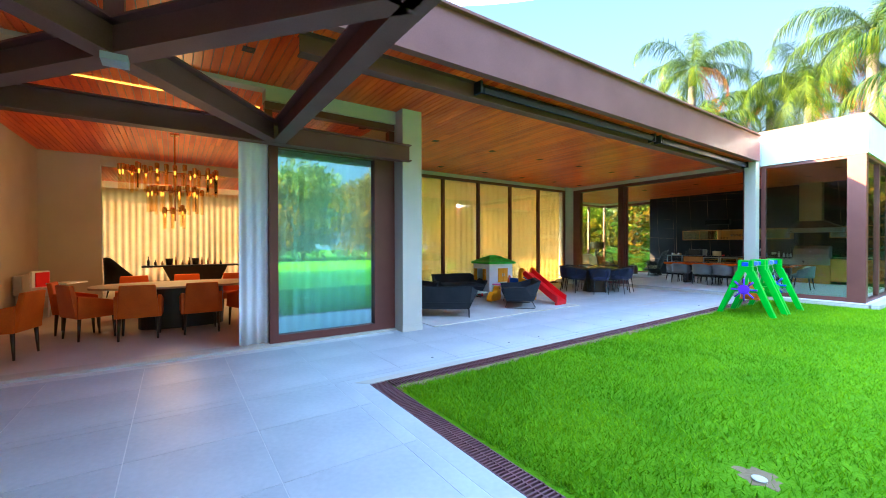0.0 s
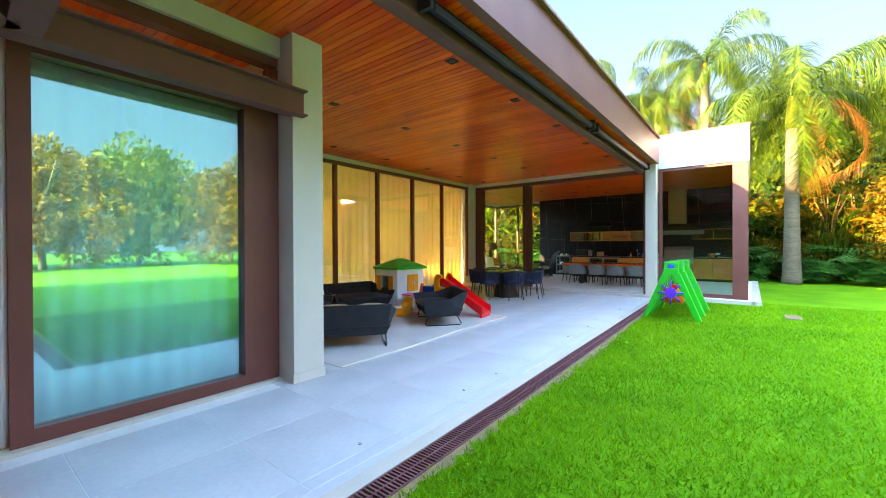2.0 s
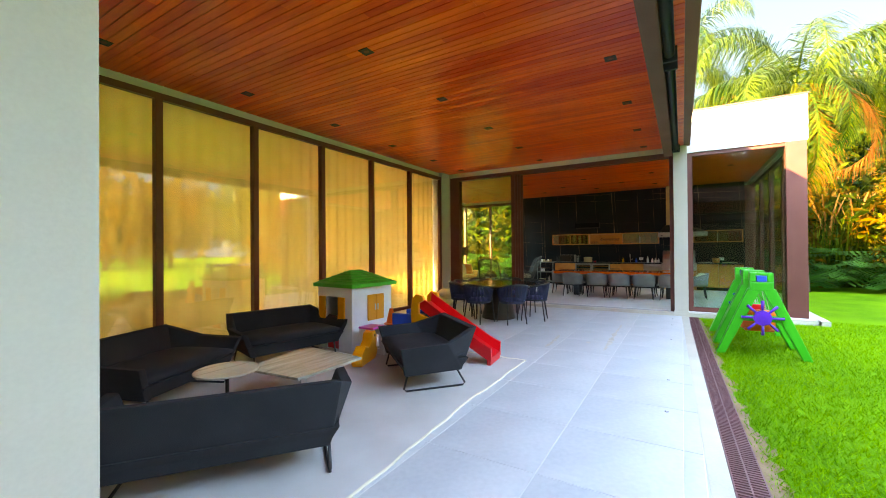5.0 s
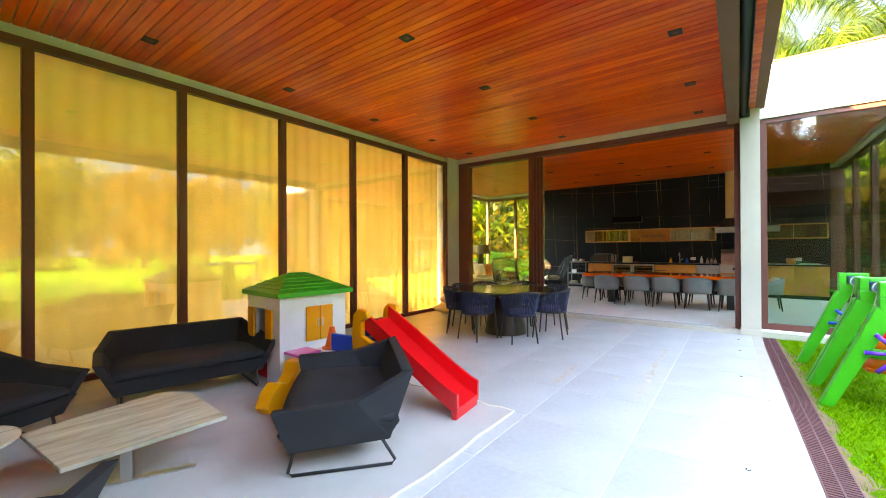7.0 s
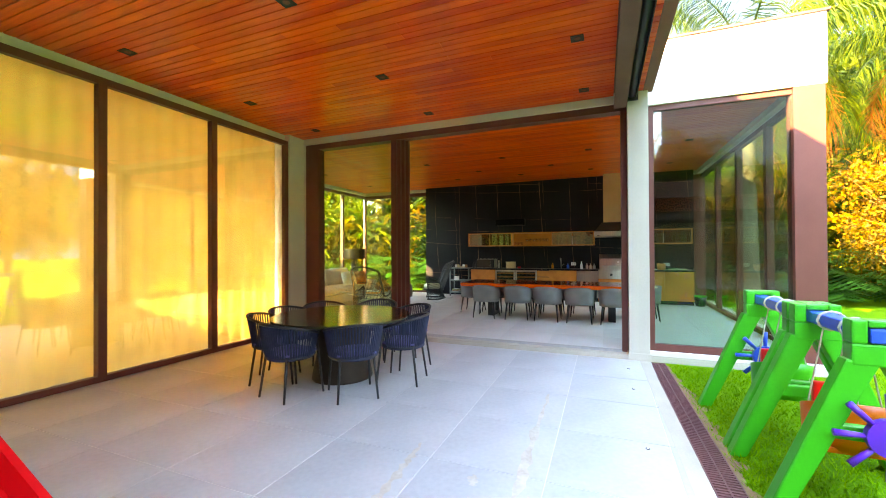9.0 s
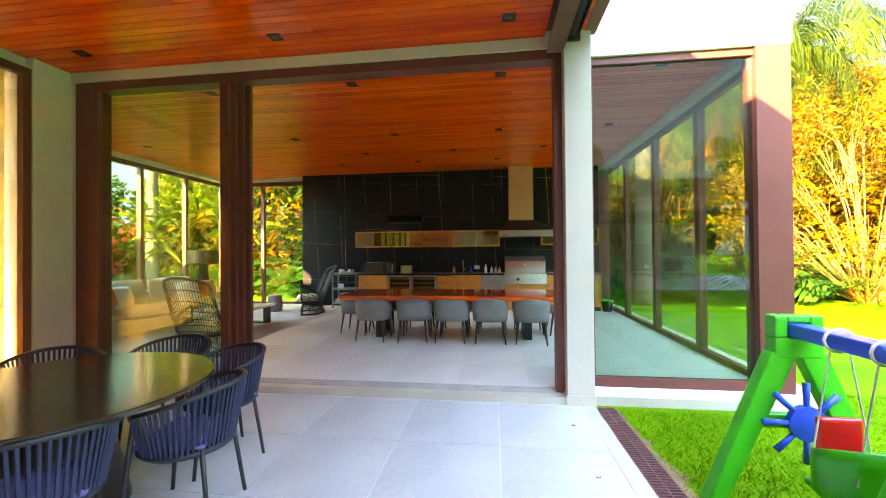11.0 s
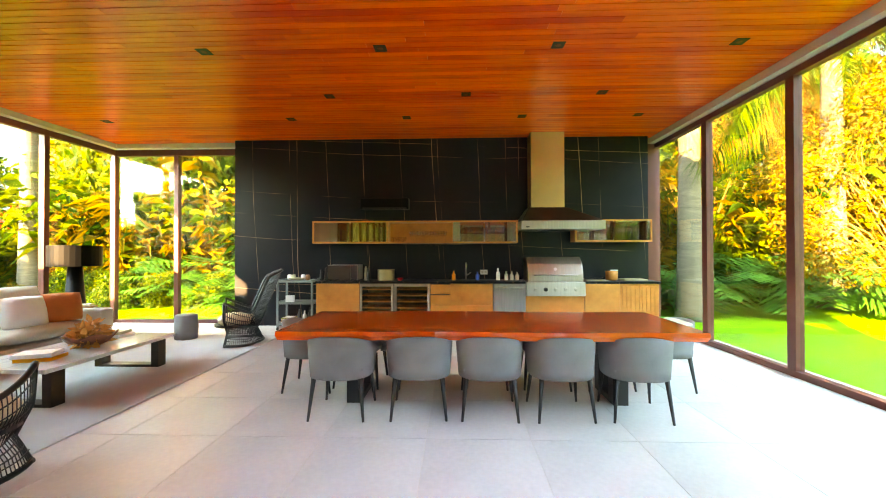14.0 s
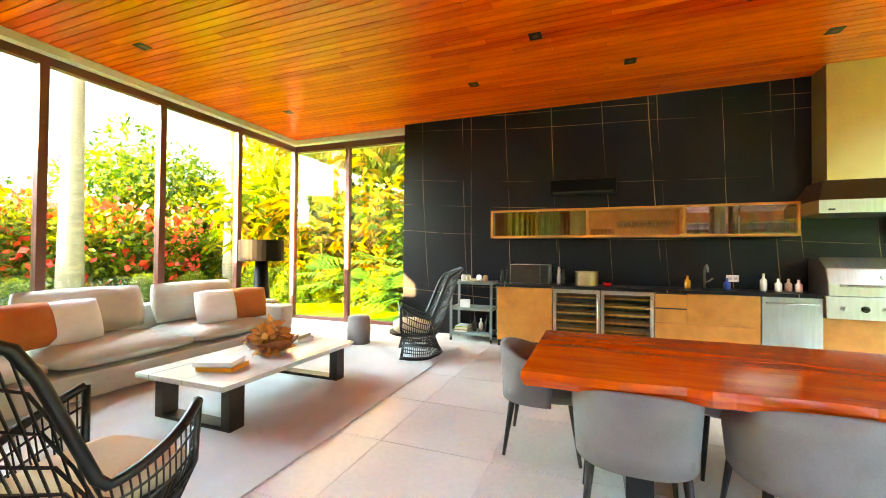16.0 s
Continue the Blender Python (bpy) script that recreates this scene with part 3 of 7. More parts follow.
setting("trim_dining_sill", boxes((-8, 3.0, 5.93, 6.2, -0.02, 0.03)), M_CONCRETE, "pale stone sill along the dining opening", "sill", bevel=0.003)
tagged(part("curtain", folded(1.1, 2.9, 6.30, 0.085, 2.95, 0.17, 0.034, seed=5), M_SHEER, None, smooth=True), "white sheer curtain closed behind the glass door", "curtain")
tagged(part("curtain", folded(0.62, 1.0, 6.10, 0.035, 2.97, 0.13, 0.03, seed=6), M_SHEER, None, smooth=True), "white sheer curtain gathered at the opening's edge", "curtain")

# ---- pergola ----
pergola = setting_root("pergola", "brown steel I-beam pergola with crossed diagonals", "pergola")
for a, b in (((-8, 5.78, 2.83), (3.12, 5.70, 2.83)), ((1.05, 5.62, 2.83), (1.05, -6, 2.83)), ((-2.05, 5.62, 2.83), (-2.05, -6, 2.83)), ((-8, 1.9, 2.83), (1.05, 1.9, 2.83)),
             ((0.98, 5.6, 2.83), (-1.98, 1.95, 2.83)), ((0.98, 1.97, 2.83), (-1.98, 5.6, 2.83)), ((0.98, 1.85, 2.83), (-1.98, -2.0, 2.83)), ((-1.98, 1.85, 2.83), (0.98, -2.0, 2.83))):
    part("beam", i_beam(a, b, 0.27, 0.17), M_STEEL_BEAM, pergola)
part("joint_box", boxes((-0.56, -0.40, 3.64, 3.80, 2.78, 2.83)), M_ROOF, pergola)
setting("beam_stub", boxes((-0.54, -0.42, 3.66, 3.78, 3.10, CEIL + 0.02)), M_STEEL_BEAM, "short steel hanger above the pergola joint", "beam")

# ---- dining room shell ----
# unseen wall, added to block the low sun from paving and dining floor
setting("wall_wing_west", boxes((-6.3, -6.0, -6.2, 18.2, 0, CEIL + 0.02)), M_PLASTER, "unseen plain beige wall added to keep the sun off the paving", "wall")
setting("wall_dining_west", boxes((-2.95, -2.75, 6.2, 8.9, 0, CEIL + 0.02), (-2.95, -2.75, 9.9, 18.0, 0, CEIL + 0.02), (-2.95, -2.75, 8.9, 9.9, 2.1, CEIL + 0.02), (-6, -2.95, 6.2, 6.4, 0, CEIL + 0.02)), M_PLASTER, "plain beige dining room wall", "wall")
setting("wall_dining_north", boxes((-2.75, -1.62, 12.9, 13.05, 0, CEIL + 0.02), (-1.62, 3.1, 12.95, 13.05, 3.45, CEIL + 0.02)), M_PLASTER, "beige wall panel beside the bar room opening", "wall")
setting("wall_bar_room", boxes((-6, 13.2, 17.9, 18.1, 0, 0.3), (-6, 13.2, 17.9, 18.1, 3.4, CEIL + 0.1), (13.0, 13.2, 13.5, 18.0, 0, CEIL + 0.02)), M_PLASTER, "low wall under the bar room window", "wall")
tagged(part("curtain", folded(-2.7, 3.3, 17.6, 0.03, 3.46, 0.20, 0.028, seed=8), material("tan_sheer", (0.66, 0.50, 0.32), (0.78, 0.62, 0.42), 0.9, 3.0, 0.1, translucent=0.34, fine=150), None, smooth=True), "pale sheer curtains drawn across the bar room window", "curtain")
tagged(part("light_strip", boxes((-1.53, -0.24, 6.985, 7.03, CEIL - 0.012, CEIL + 0.004)), M_LED, None), "warm glowing linear light in the ceiling", "light strip")
tagged(part("light_strip", boxes((0.45, 1.05, 6.985, 7.03, CEIL - 0.012, CEIL + 0.004)), M_LED, None), "short warm glowing linear light in the ceiling", "light strip")

# ---- garden ----
M_LEAF = material("leaf", (0.013, 0.045, 0.002), (0.11, 0.14, 0.005), 0.45, 1.2, 0.0, island=0.8, spec=0.15, translucent=0.4)
M_LEAF_GOLD = material("golden_leaf", (0.075, 0.052, 0.002), (0.27, 0.145, 0.005), 0.5, 1.2, 0.0, island=0.8, spec=0.15, translucent=0.4)
M_LEAF_LIME = material("lime_leaf", (0.032, 0.062, 0.002), (0.19, 0.19, 0.006), 0.45, 1.2, 0.0, island=0.8, spec=0.15, translucent=0.4)
M_LEAF_DARK = material("dark_leaf", (0.018, 0.085, 0.010), (0.06, 0.19, 0.022), 0.35, 1.2, 0.0, island=0.6, spec=0.15, translucent=0.25)
M_FLOWER = material("red_flower", (0.55, 0.02, 0.006), (0.85, 0.06, 0.02), 0.5, 3.0, 0.0, translucent=0.3)
M_PLUME = material("orange_plume", (0.45, 0.16, 0.03), (0.7, 0.32, 0.08), 0.7, 3.0, 0.0, translucent=0.3)
M_PALM = material("palm_leaf", (0.010, 0.034, 0.002), (0.085, 0.115, 0.004), 0.45, 1.0, 0.0, island=0.8, spec=0.1, translucent=0.3)
M_PALM_DRY = material("dry_palm_leaf", (0.22, 0.06, 0.005), (0.38, 0.14, 0.015), 0.6, 1.0, 0.0, island=0.6, spec=0.15, translucent=0.4)
M_TRUNK = material("palm_trunk", (0.10, 0.072, 0.042), (0.20, 0.15, 0.095), 0.9, 3.0, 0.5, stretch=(1, 1, 5), fine=12, bump_size=0.02)
M_BARK = material("bark", (0.10, 0.065, 0.04), (0.22, 0.16, 0.10), 0.95, 5.0, 0.6, bump_size=0.02)


def leaves(name, mat, centres, count, size, seed, long=2.2, droop=0.2):
    """Many small folded leaves spread over and inside balls given as (x, y, z, radius)."""
    rng = np.random.default_rng(seed)
    c = np.array(centres, float)
    w = c[:, 3] ** 2
    pick = rng.choice(len(c), count, p=w / w.sum())
    d = rng.normal(size=(count, 3))
    d /= np.linalg.norm(d, axis=1)[:, None]
    r = c[pick, 3] * (0.55 + 0.5 * rng.random(count) ** 0.6)
    p = c[pick, :3] + d * r[:, None]
    along = d + 0.9 * rng.normal(size=(count, 3))
    along[:, 2] -= droop
    along /= np.linalg.norm(along, axis=1)[:, None]
    side = np.cross(along, rng.normal(size=(count, 3)))
    side /= np.linalg.norm(side, axis=1)[:, None]
    up = np.cross(side, along)
    s = size * (0.6 + 0.8 * rng.random(count))[:, None]
    tip, mid = p + along * s * long, p + along * s * long * 0.5 - up * s * 0.15
    a, b = mid + side * s * 0.5 + up * s * 0.2, mid - side * s * 0.5 + up * s * 0.2
    v = np.stack([p, a, tip, b], 1).reshape(-1, 3)
    me = bpy.data.meshes.new(name)
    me.from_pydata(v.tolist(), [], [(4 * i, 4 * i + 1, 4 * i + 2) for i in range(count)] + [(4 * i, 4 * i + 2, 4 * i + 3) for i in range(count)])
    me.materials.append(mat)
    return me


def balls(n, rx, ry, rz, r, seed, z0=0.0):
    rng = random.Random(seed)
    out = []
    for _ in range(n):
        a, q, h = rng.uniform(0, 2 * math.pi), rng.random() ** 0.6, rng.uniform(-1, 1)
        k = math.sqrt(max(0, 1 - h * h * 0.7)) * q
        out.append((rx * k * math.cos(a), ry * k * math.sin(a), z0 + rz * h, r * rng.uniform(0.6, 1.25)))
    return out


def strappy(name, mat, n, length, spread, width, seed, arch=1.0):
    """A clump of arching strap-like leaves rising from the ground."""
    rng = random.Random(seed)
    v, f = [], []
    for _ in range(n):
        a, ln, lean = rng.uniform(0, 2 * math.pi), length * rng.uniform(0.55, 1.1), rng.uniform(0.15, 1.0) * arch
        ox, oy = rng.uniform(-spread, spread), rng.uniform(-spread, spread)
        d, s = Vector((math.cos(a), math.sin(a), 0)), Vector((-math.sin(a), math.cos(a), 0))
        k0, p, ang = len(v), Vector((ox, oy, rng.uniform(0, length * 0.5))), math.pi / 2 - 0.25 * lean
        for k in range(6):
            w = width * (0.5 + 1.2 * k / 5 * (1 - k / 5) * 2) * (1 - k / 5 * 0.9)
            v += [p + s * w, p - s * w]
            p = p + (d * math.cos(ang) + Vector((0, 0, 1)) * math.sin(ang)) * ln / 5
            ang -= 0.42 * lean * (0.5 + k * 0.25)
        f += [(k0 + 2 * k, k0 + 2 * k + 1, k0 + 2 * k + 3, k0 + 2 * k + 2) for k in range(5)]
    me = bpy.data.meshes.new(name)
    me.from_pydata([tuple(x) for x in v], [], f)
    me.materials.append(mat)
    return me


def canes(name, mat, n, height, spread, size, seed):
    """A thicket of thin arching canes hung with long drooping pointed leaves."""
    rng = random.Random(seed)
    v, f = [], []
    for _ in range(n):
        a, lean = rng.uniform(0, 2 * math.pi), rng.uniform(0.1, 0.9)
        d, s = Vector((math.cos(a), math.sin(a), 0)), Vector((-math.sin(a), math.cos(a), 0))
        p = Vector((rng.uniform(-spread, spread), rng.uniform(-spread, spread), 0))
        ang, ln = math.pi / 2 - 0.12 * lean, height * rng.uniform(0.55, 1.1)
        for k in range(12):
            q = p + (d * math.cos(ang) + Vector((0, 0, 1)) * math.sin(ang)) * ln / 12
            i = len(v)
            v += [p + s * 0.007, p - s * 0.007, q - s * 0.006, q + s * 0.006]
            f.append((i, i + 1, i + 2, i + 3))
            for _ in range(3 if k > 2 else 1):
                b = rng.uniform(0, 2 * math.pi)
                out = Vector((math.cos(b), math.sin(b), rng.uniform(-0.3, 0.7))).normalized()
                wide = out.cross(Vector((0, 0, 1))).normalized()
                u = size * rng.uniform(0.6, 1.25)
                root = p.lerp(q, rng.random())
                mid = root + out * u * 0.5
                tip = root + out * u + Vector((0, 0, -rng.uniform(0.25, 0.7) * u))
                i = len(v)
                w = wide * u * rng.uniform(0.07, 0.12)
                v += [root, mid + w, tip, mid - w]
                f += [(i, i + 1, i + 2), (i, i + 2, i + 3)]
            p = q
            ang -= 0.17 * lean * (0.4 + k * 0.12)
    me = bpy.data.meshes.new(name)
    me.from_pydata([tuple(x) for x in v], [], f)
    me.materials.append(mat)
    return me


def broad_leaf(name, mat, n, size, seed):
    """Low big-leaved plant: cut, drooping split leaves on stalks."""
    rng = random.Random(seed)
    v, f = [], []
    for _ in range(n):
        a, h = rng.uniform(0, 2 * math.pi), rng.uniform(0.3, 1.0)
        d, s = Vector((math.cos(a), math.sin(a), 0)), Vector((-math.sin(a), math.cos(a), 0))
        base = d * rng.uniform(0.1, 0.75) * size + Vector((0, 0, h * size))
        out = (d * 0.85 + Vector((0, 0, rng.uniform(-0.5, 0.2)))).normalized()
        ln = size * rng.uniform(0.5, 0.8)
        for k in range(7):
            p, q = base + out * ln * k / 7, base + out * ln * (k + 0.7) / 7
            w = ln * 0.55 * math.sin(math.pi * (k + 1.0) / 8.5)
            drop = Vector((0, 0, -0.25 * w))
            for sg in (1, -1):
                i = len(v)
                tip = p + s * sg * w + out * w * 0.5 + drop
                v += [p, q, tip.lerp(q, 0.4) + out * 0.02 * size, tip]
                f.append((i, i + 1, i + 2, i + 3))
    me = bpy.data.meshes.new(name)
    me.from_pydata([tuple(x) for x in v], [], f)
    me.materials.append(mat)
    return me


def frond_mesh(seed, length=4.9, n=70):
    """A feathery palm crown: arching stems with drooping leaflets on both sides."""
    rng = random.Random(seed)
    v, f, dry = [], [], []
    for i in range(19):
        a = i * 2.399 + rng.uniform(-0.2, 0.2)
        rise = 1.25 - 1.85 * (i / 19) + rng.uniform(-0.1, 0.1)
        ln = length * rng.uniform(0.85, 1.1)
        d, s = Vector((math.cos(a), math.sin(a), 0)), Vector((-math.sin(a), math.cos(a), 0))
        p, ang = Vector((0, 0, 0.25)) + d * 0.1, rise
        for k in range(n):
            step = (d * math.cos(ang) + Vector((0, 0, 1)) * math.sin(ang)) * ln / n
            q = p + step
            j = len(v)
            w = 0.028 * (1 - k / n) + 0.006
            v += [p + s * w, p - s * w, q - s * w, q + s * w]
            f.append((j, j + 1, j + 2, j + 3))
            if k > 3:
                for sg in (1, -1):
                    for half in (0.0, 0.5):
                        u = ln * 0.17 * math.sin(math.pi * (0.12 + 0.80 * k / n)) * rng.uniform(0.8, 1.25) + 0.05
                        root = p + step * half
                        out = (s * sg * 0.62 + step.normalized() * 0.45 + Vector((0, 0, rng.uniform(-0.95, 0.05)))).normalized()
                        mid, tip = root + out * u * 0.55, root + out * u + Vector((0, 0, -0.5 * u))
                        e = step.normalized() * 0.013
                        j = len(v)
                        v += [root - e, root + e, mid + e, mid - e, tip]
                        f += [(j, j + 1, j + 2, j + 3), (j + 3, j + 2, j + 4)]
            p = q
            ang -= 0.036 * (0.6 + 1.1 * k / n)
        dry += [1 if i in (15, 18) else 0] * (len(f) - len(dry))
    me = bpy.data.meshes.new("fronds")
    me.from_pydata([tuple(x) for x in v], [], f)
    me.materials.append(M_PALM)
    me.materials.append(M_PALM_DRY)
    me.polygons.foreach_set("material_index", dry)
    return me


FRONDS = [frond_mesh(11), frond_mesh(12)]


def royal_palm(x, y, height, r, kind=0, turn=0.0):
    t = thing("palm_tree", "tall palm with a smooth ringed grey trunk and feathery fronds", "palm tree", "garden palms", pose(x, y, -0.03, 0, 0, turn))
    bm = bmesh.new()
    prof = []
    n = 26
    for k in range(n + 1):
        q = k / n
        rad = r * (1.25 - 0.4 * q + 0.25 * math.exp(-q * 9)) * (1.0 + 0.025 * (k % 2))
        prof.append((rad, height * q))
    lathe(bm, prof, 16)
    part("trunk", bm, M_TRUNK, t, smooth=True)
    bm = bmesh.new()
    lathe(bm, [(r * 0.95, height), (r * 1.0, height + 0.3), (r * 0.75, height + 0.9), (r * 0.3, height + 1.4)], 14)
    part("crownshaft", bm, M_LEAF_LIME, t, "smooth green crownshaft", smooth=True)
    o = new("fronds", FRONDS[kind])
    o.parent = t
    o.location = (0, 0, height + 1.0)
    return t


for x, y, h, r, k, turn in ((20.78, 0.70, 5.9, 0.21, 0, 0), (22.6, -4.1, 6.6, 0.24, 1, 70), (29.1, 6.6, 9.3, 0.24, 1, 30), (27.6, 4.0, 10.6, 0.24, 0, 100), (27.4, 11.9, 11.6, 0.24, 1, 10), (33.0, 9.5, 10.0, 0.24, 0, 160), (18.5, 18.4, 9.0, 0.19, 1, 10), (23.4, 14.6, 6.8, 0.22, 0, 50),
                            (22.5, 18.05, 8.0, 0.18, 1, 140), (35.0, 1.0, 10.5, 0.25, 0, 200), (29.5, -8.5, 8.0, 0.24, 0, 250), (26.5, 11.0, 7.5, 0.22, 1, 300), (-16.0, -14.0, 8.0, 0.25, 1, 20)):
    royal_palm(x, y, h, r, k, turn)

SHRUBS = [leaves("leaves", M_LEAF, balls(12, 0.8, 0.8, 0.55, 0.42, 21, 0.7), 4800, 0.06, 31), leaves("leaves", M_LEAF_LIME, balls(12, 0.8, 0.8, 0.6, 0.42, 22, 0.72), 4800, 0.06, 32),
          leaves("leaves", M_LEAF_GOLD, balls(11, 0.75, 0.75, 0.5, 0.42, 23, 0.68), 4400, 0.06, 33)]
CANES = [canes("canes", m, 60, 2.3, 0.7, 0.30, sd) for m, sd in ((M_LEAF_LIME, 44), (M_LEAF, 45), (M_LEAF_GOLD, 46))]
STRAPS = [strappy("blades", M_LEAF_GOLD, 190, 2.4, 0.55, 0.035, 41), strappy("blades", M_LEAF, 190, 2.3, 0.6, 0.035, 42)]
BROAD = broad_leaf("broad_leaves", M_LEAF_DARK, 34, 0.95, 43)
FLOWERS = leaves("flowers", M_FLOWER, balls(9, 0.9, 0.9, 0.65, 0.55, 21, 0.85), 420, 0.11, 35, long=1.2)


def plant(name, mesh, x, y, s, turn, label, category, group, sz=None):
    o = new(name, mesh)
    o.matrix_basis = pose(x, y, -0.03, 0, 0, turn) @ Matrix.Diagonal((s, s, sz or s, 1))
    return tagged(o, label, category, group)


rng = random.Random(5)
for k in range(22):
    y = -11 + k * 1.42
    x = 24.6 + rng.uniform(-0.7, 0.7) + (0.16 * (y - 3)) * (0 if y > 0 else -0.3)
    plant("cane_plant", CANES[(0, 1, 0, 2, 1)[k % 5]], x, y, rng.uniform(1.35, 1.95), rng.uniform(0, 360), "tall thicket of arching canes with drooping yellow-green leaves", "plant", "border cane plants")
    plant("shrub", SHRUBS[k % 3], x + rng.uniform(-0.9, 0.1), y + 0.7, rng.uniform(0.95, 1.35), rng.uniform(0, 360), "leafy rounded shrub under the tall canes", "shrub", "border shrubs")
for k in range(16):
    y = -7 + k * 1.35
    plant("broad_leaf_plant", BROAD, 22.2 + rng.uniform(-0.35, 0.35), y, rng.uniform(1.2, 1.6), rng.uniform(0, 360), "low dark green split-leaf plant at the foot of the border", "plant", "border foliage plants")
for k in range(30):
    y = -12 + k * 1.12
    plant("shrub", SHRUBS[(k * 2) % 3], 27.2 + rng.uniform(-1, 1.4), y, rng.uniform(2.0, 3.1), rng.uniform(0, 360), "dense tall sunlit shrub in the garden border", "shrub", "border shrubs", rng.uniform(2.4, 3.6))
for k in range(16):
    x = 10.5 + k * 1.0
    y = 20.5 + rng.uniform(-0.6, 0.6)
    s = rng.uniform(1.35, 1.75)
    q = thing("flowering_shrub", "green shrub covered in red flower heads", "shrub", "flowering hedge", pose(x, y, -0.03, 0, 0, rng.uniform(0, 360)) @ Matrix.Scale(s, 4))
    for nm, me in (("foliage", SHRUBS[(1, 0, 1)[k % 3]]), ("flowers", FLOWERS)):
        o = new(nm, me)
        o.parent = q
for k in range(14):
    plant("shrub", SHRUBS[(k + 1) % 3], 10 + k * 1.25, 18.2 + rng.uniform(-0.3, 0.3), rng.uniform(0.45, 0.7), rng.uniform(0, 360), "low rounded shrub in front of the hedge", "shrub", "low shrubs", 0.5)
for k in range(9):
    plant("shrub", SHRUBS[k % 2], 22.4 + rng.uniform(-0.4, 0.4), 9.2 + k * 1.0, rng.uniform(0.5, 0.85), rng.uniform(0, 360), "low bright shrub beside the glass wall", "shrub", "low shrubs", 0.6)
for k in range(8):
    plant("cane_plant", CANES[k % 3], 24.0 + rng.uniform(-0.5, 0.5), 10.5 + k * 1.25, rng.uniform(1.2, 1.6), rng.uniform(0, 360), "tall thicket of arching canes with drooping yellow-green leaves", "plant", "border cane plants")

for k, (x, y) in enumerate(((25.6, 16.4), (26.2, 18.0), (25.0, 14.6), (26.6, 19.8))):
    plant("shrub", SHRUBS[(k + 1) % 3], x, y, 2.1, 70 * k, "dense tall sunlit shrub in the garden border", "shrub", "border shrubs", 3.2)

CROWNS = [leaves("crown", m, balls(34, 2.6, 2.6, 1.7, 1.0, sd, 0.0), 10000, 0.11, sd + 50) for m, sd in ((M_LEAF, 61), (M_LEAF_LIME, 62), (M_LEAF_GOLD, 63))]


def leafy_tree(x, y, h, kind, s, seed):
    rg = random.Random(seed)
    t = thing("tree", "broad leafy tree with an uneven crown", "tree", "garden trees", pose(x, y, -0.03, 0, 0, rg.uniform(0, 360)))
    bm = bmesh.new()
    tube(bm, [(0, 0, -0.1), (0.1, 0.05, h * 0.3), (0.0, 0.15, h * 0.62)], 0.22, 9, r2=0.12)
    for k in range(6):
        a = k * 1.1 + rg.uniform(-0.3, 0.3)
        tube(bm, [(0.03, 0.1, h * (0.35 + 0.04 * k)), (math.cos(a) * 0.9 * s, math.sin(a) * 0.9 * s, h * 0.68), (math.cos(a) * 1.9 * s, math.sin(a) * 1.9 * s, h * 0.88)], 0.09, 6, r2=0.02)
    part("trunk", bm, M_BARK, t, smooth=True)
    o = new("crown", CROWNS[kind])
    o.parent = t
    o.matrix_basis = pose(0, 0, h * (0.72 if y > -15 else 0.52)) @ Matrix.Diagonal((s, s, s * (1.05 if y > -15 else 1.08), 1))
    return t


TREES = ((31.5, -13, 8.5, 1, 1.25), (31.0, -1.5, 11.0, 0, 1.4), (30.8, -5.8, 12.0, 0, 1.5), (31.8, 2.0, 8.0, 0, 1.1), (31.2, 5.6, 7.6, 2, 1.0), (29.5, -12.5, 9.0, 2, 1.3), (29.8, 15.5, 7.0, 2, 1.15), (28.6, 18.6, 6.6, 2, 1.15), (30.6, 21.5, 7.0, 1, 1.2), (29.9, 11.6, 7.2, 1, 1.1), (33, -10, 13.0, 1, 1.6), (34, 3, 9, 0, 1.4), (33, 10, 7.5, 1, 1.2), (31, 16, 6.5, 2, 1.1), (29, 21, 6.0, 1, 1.1), (24.5, 25, 5.5, 0, 1.0), (18, 27, 5.0, 0, 1.0), (11, 27, 5.2, 0, 1.0),
         (-22, -26, 8, 1, 1.65), (-15, -29, 9, 2, 1.75), (-8, -27, 8, 2, 1.65), (-1, -30, 9, 2, 1.65), (5, -27, 8, 2, 1.65), (11, -30, 9, 1, 1.75), (17, -27, 8, 2, 1.65), (23, -29, 9, 2, 1.65), (30, -24, 9, 1, 1.75), (36, -18, 9, 0, 1.4),
         (-28, -16, 8, 0, 1.3), (-27, -9, 8.5, 1, 1.35), (-27, -3, 12.5, 0, 1.75), (-26, 3, 12.5, 1, 1.75), (-27, 9, 12, 0, 1.75), (6, 19, 5.5, 0, 0.9))
for i, (x, y, h, k, s) in enumerate(TREES):
    leafy_tree(x, y, h, k, s, 100 + i)


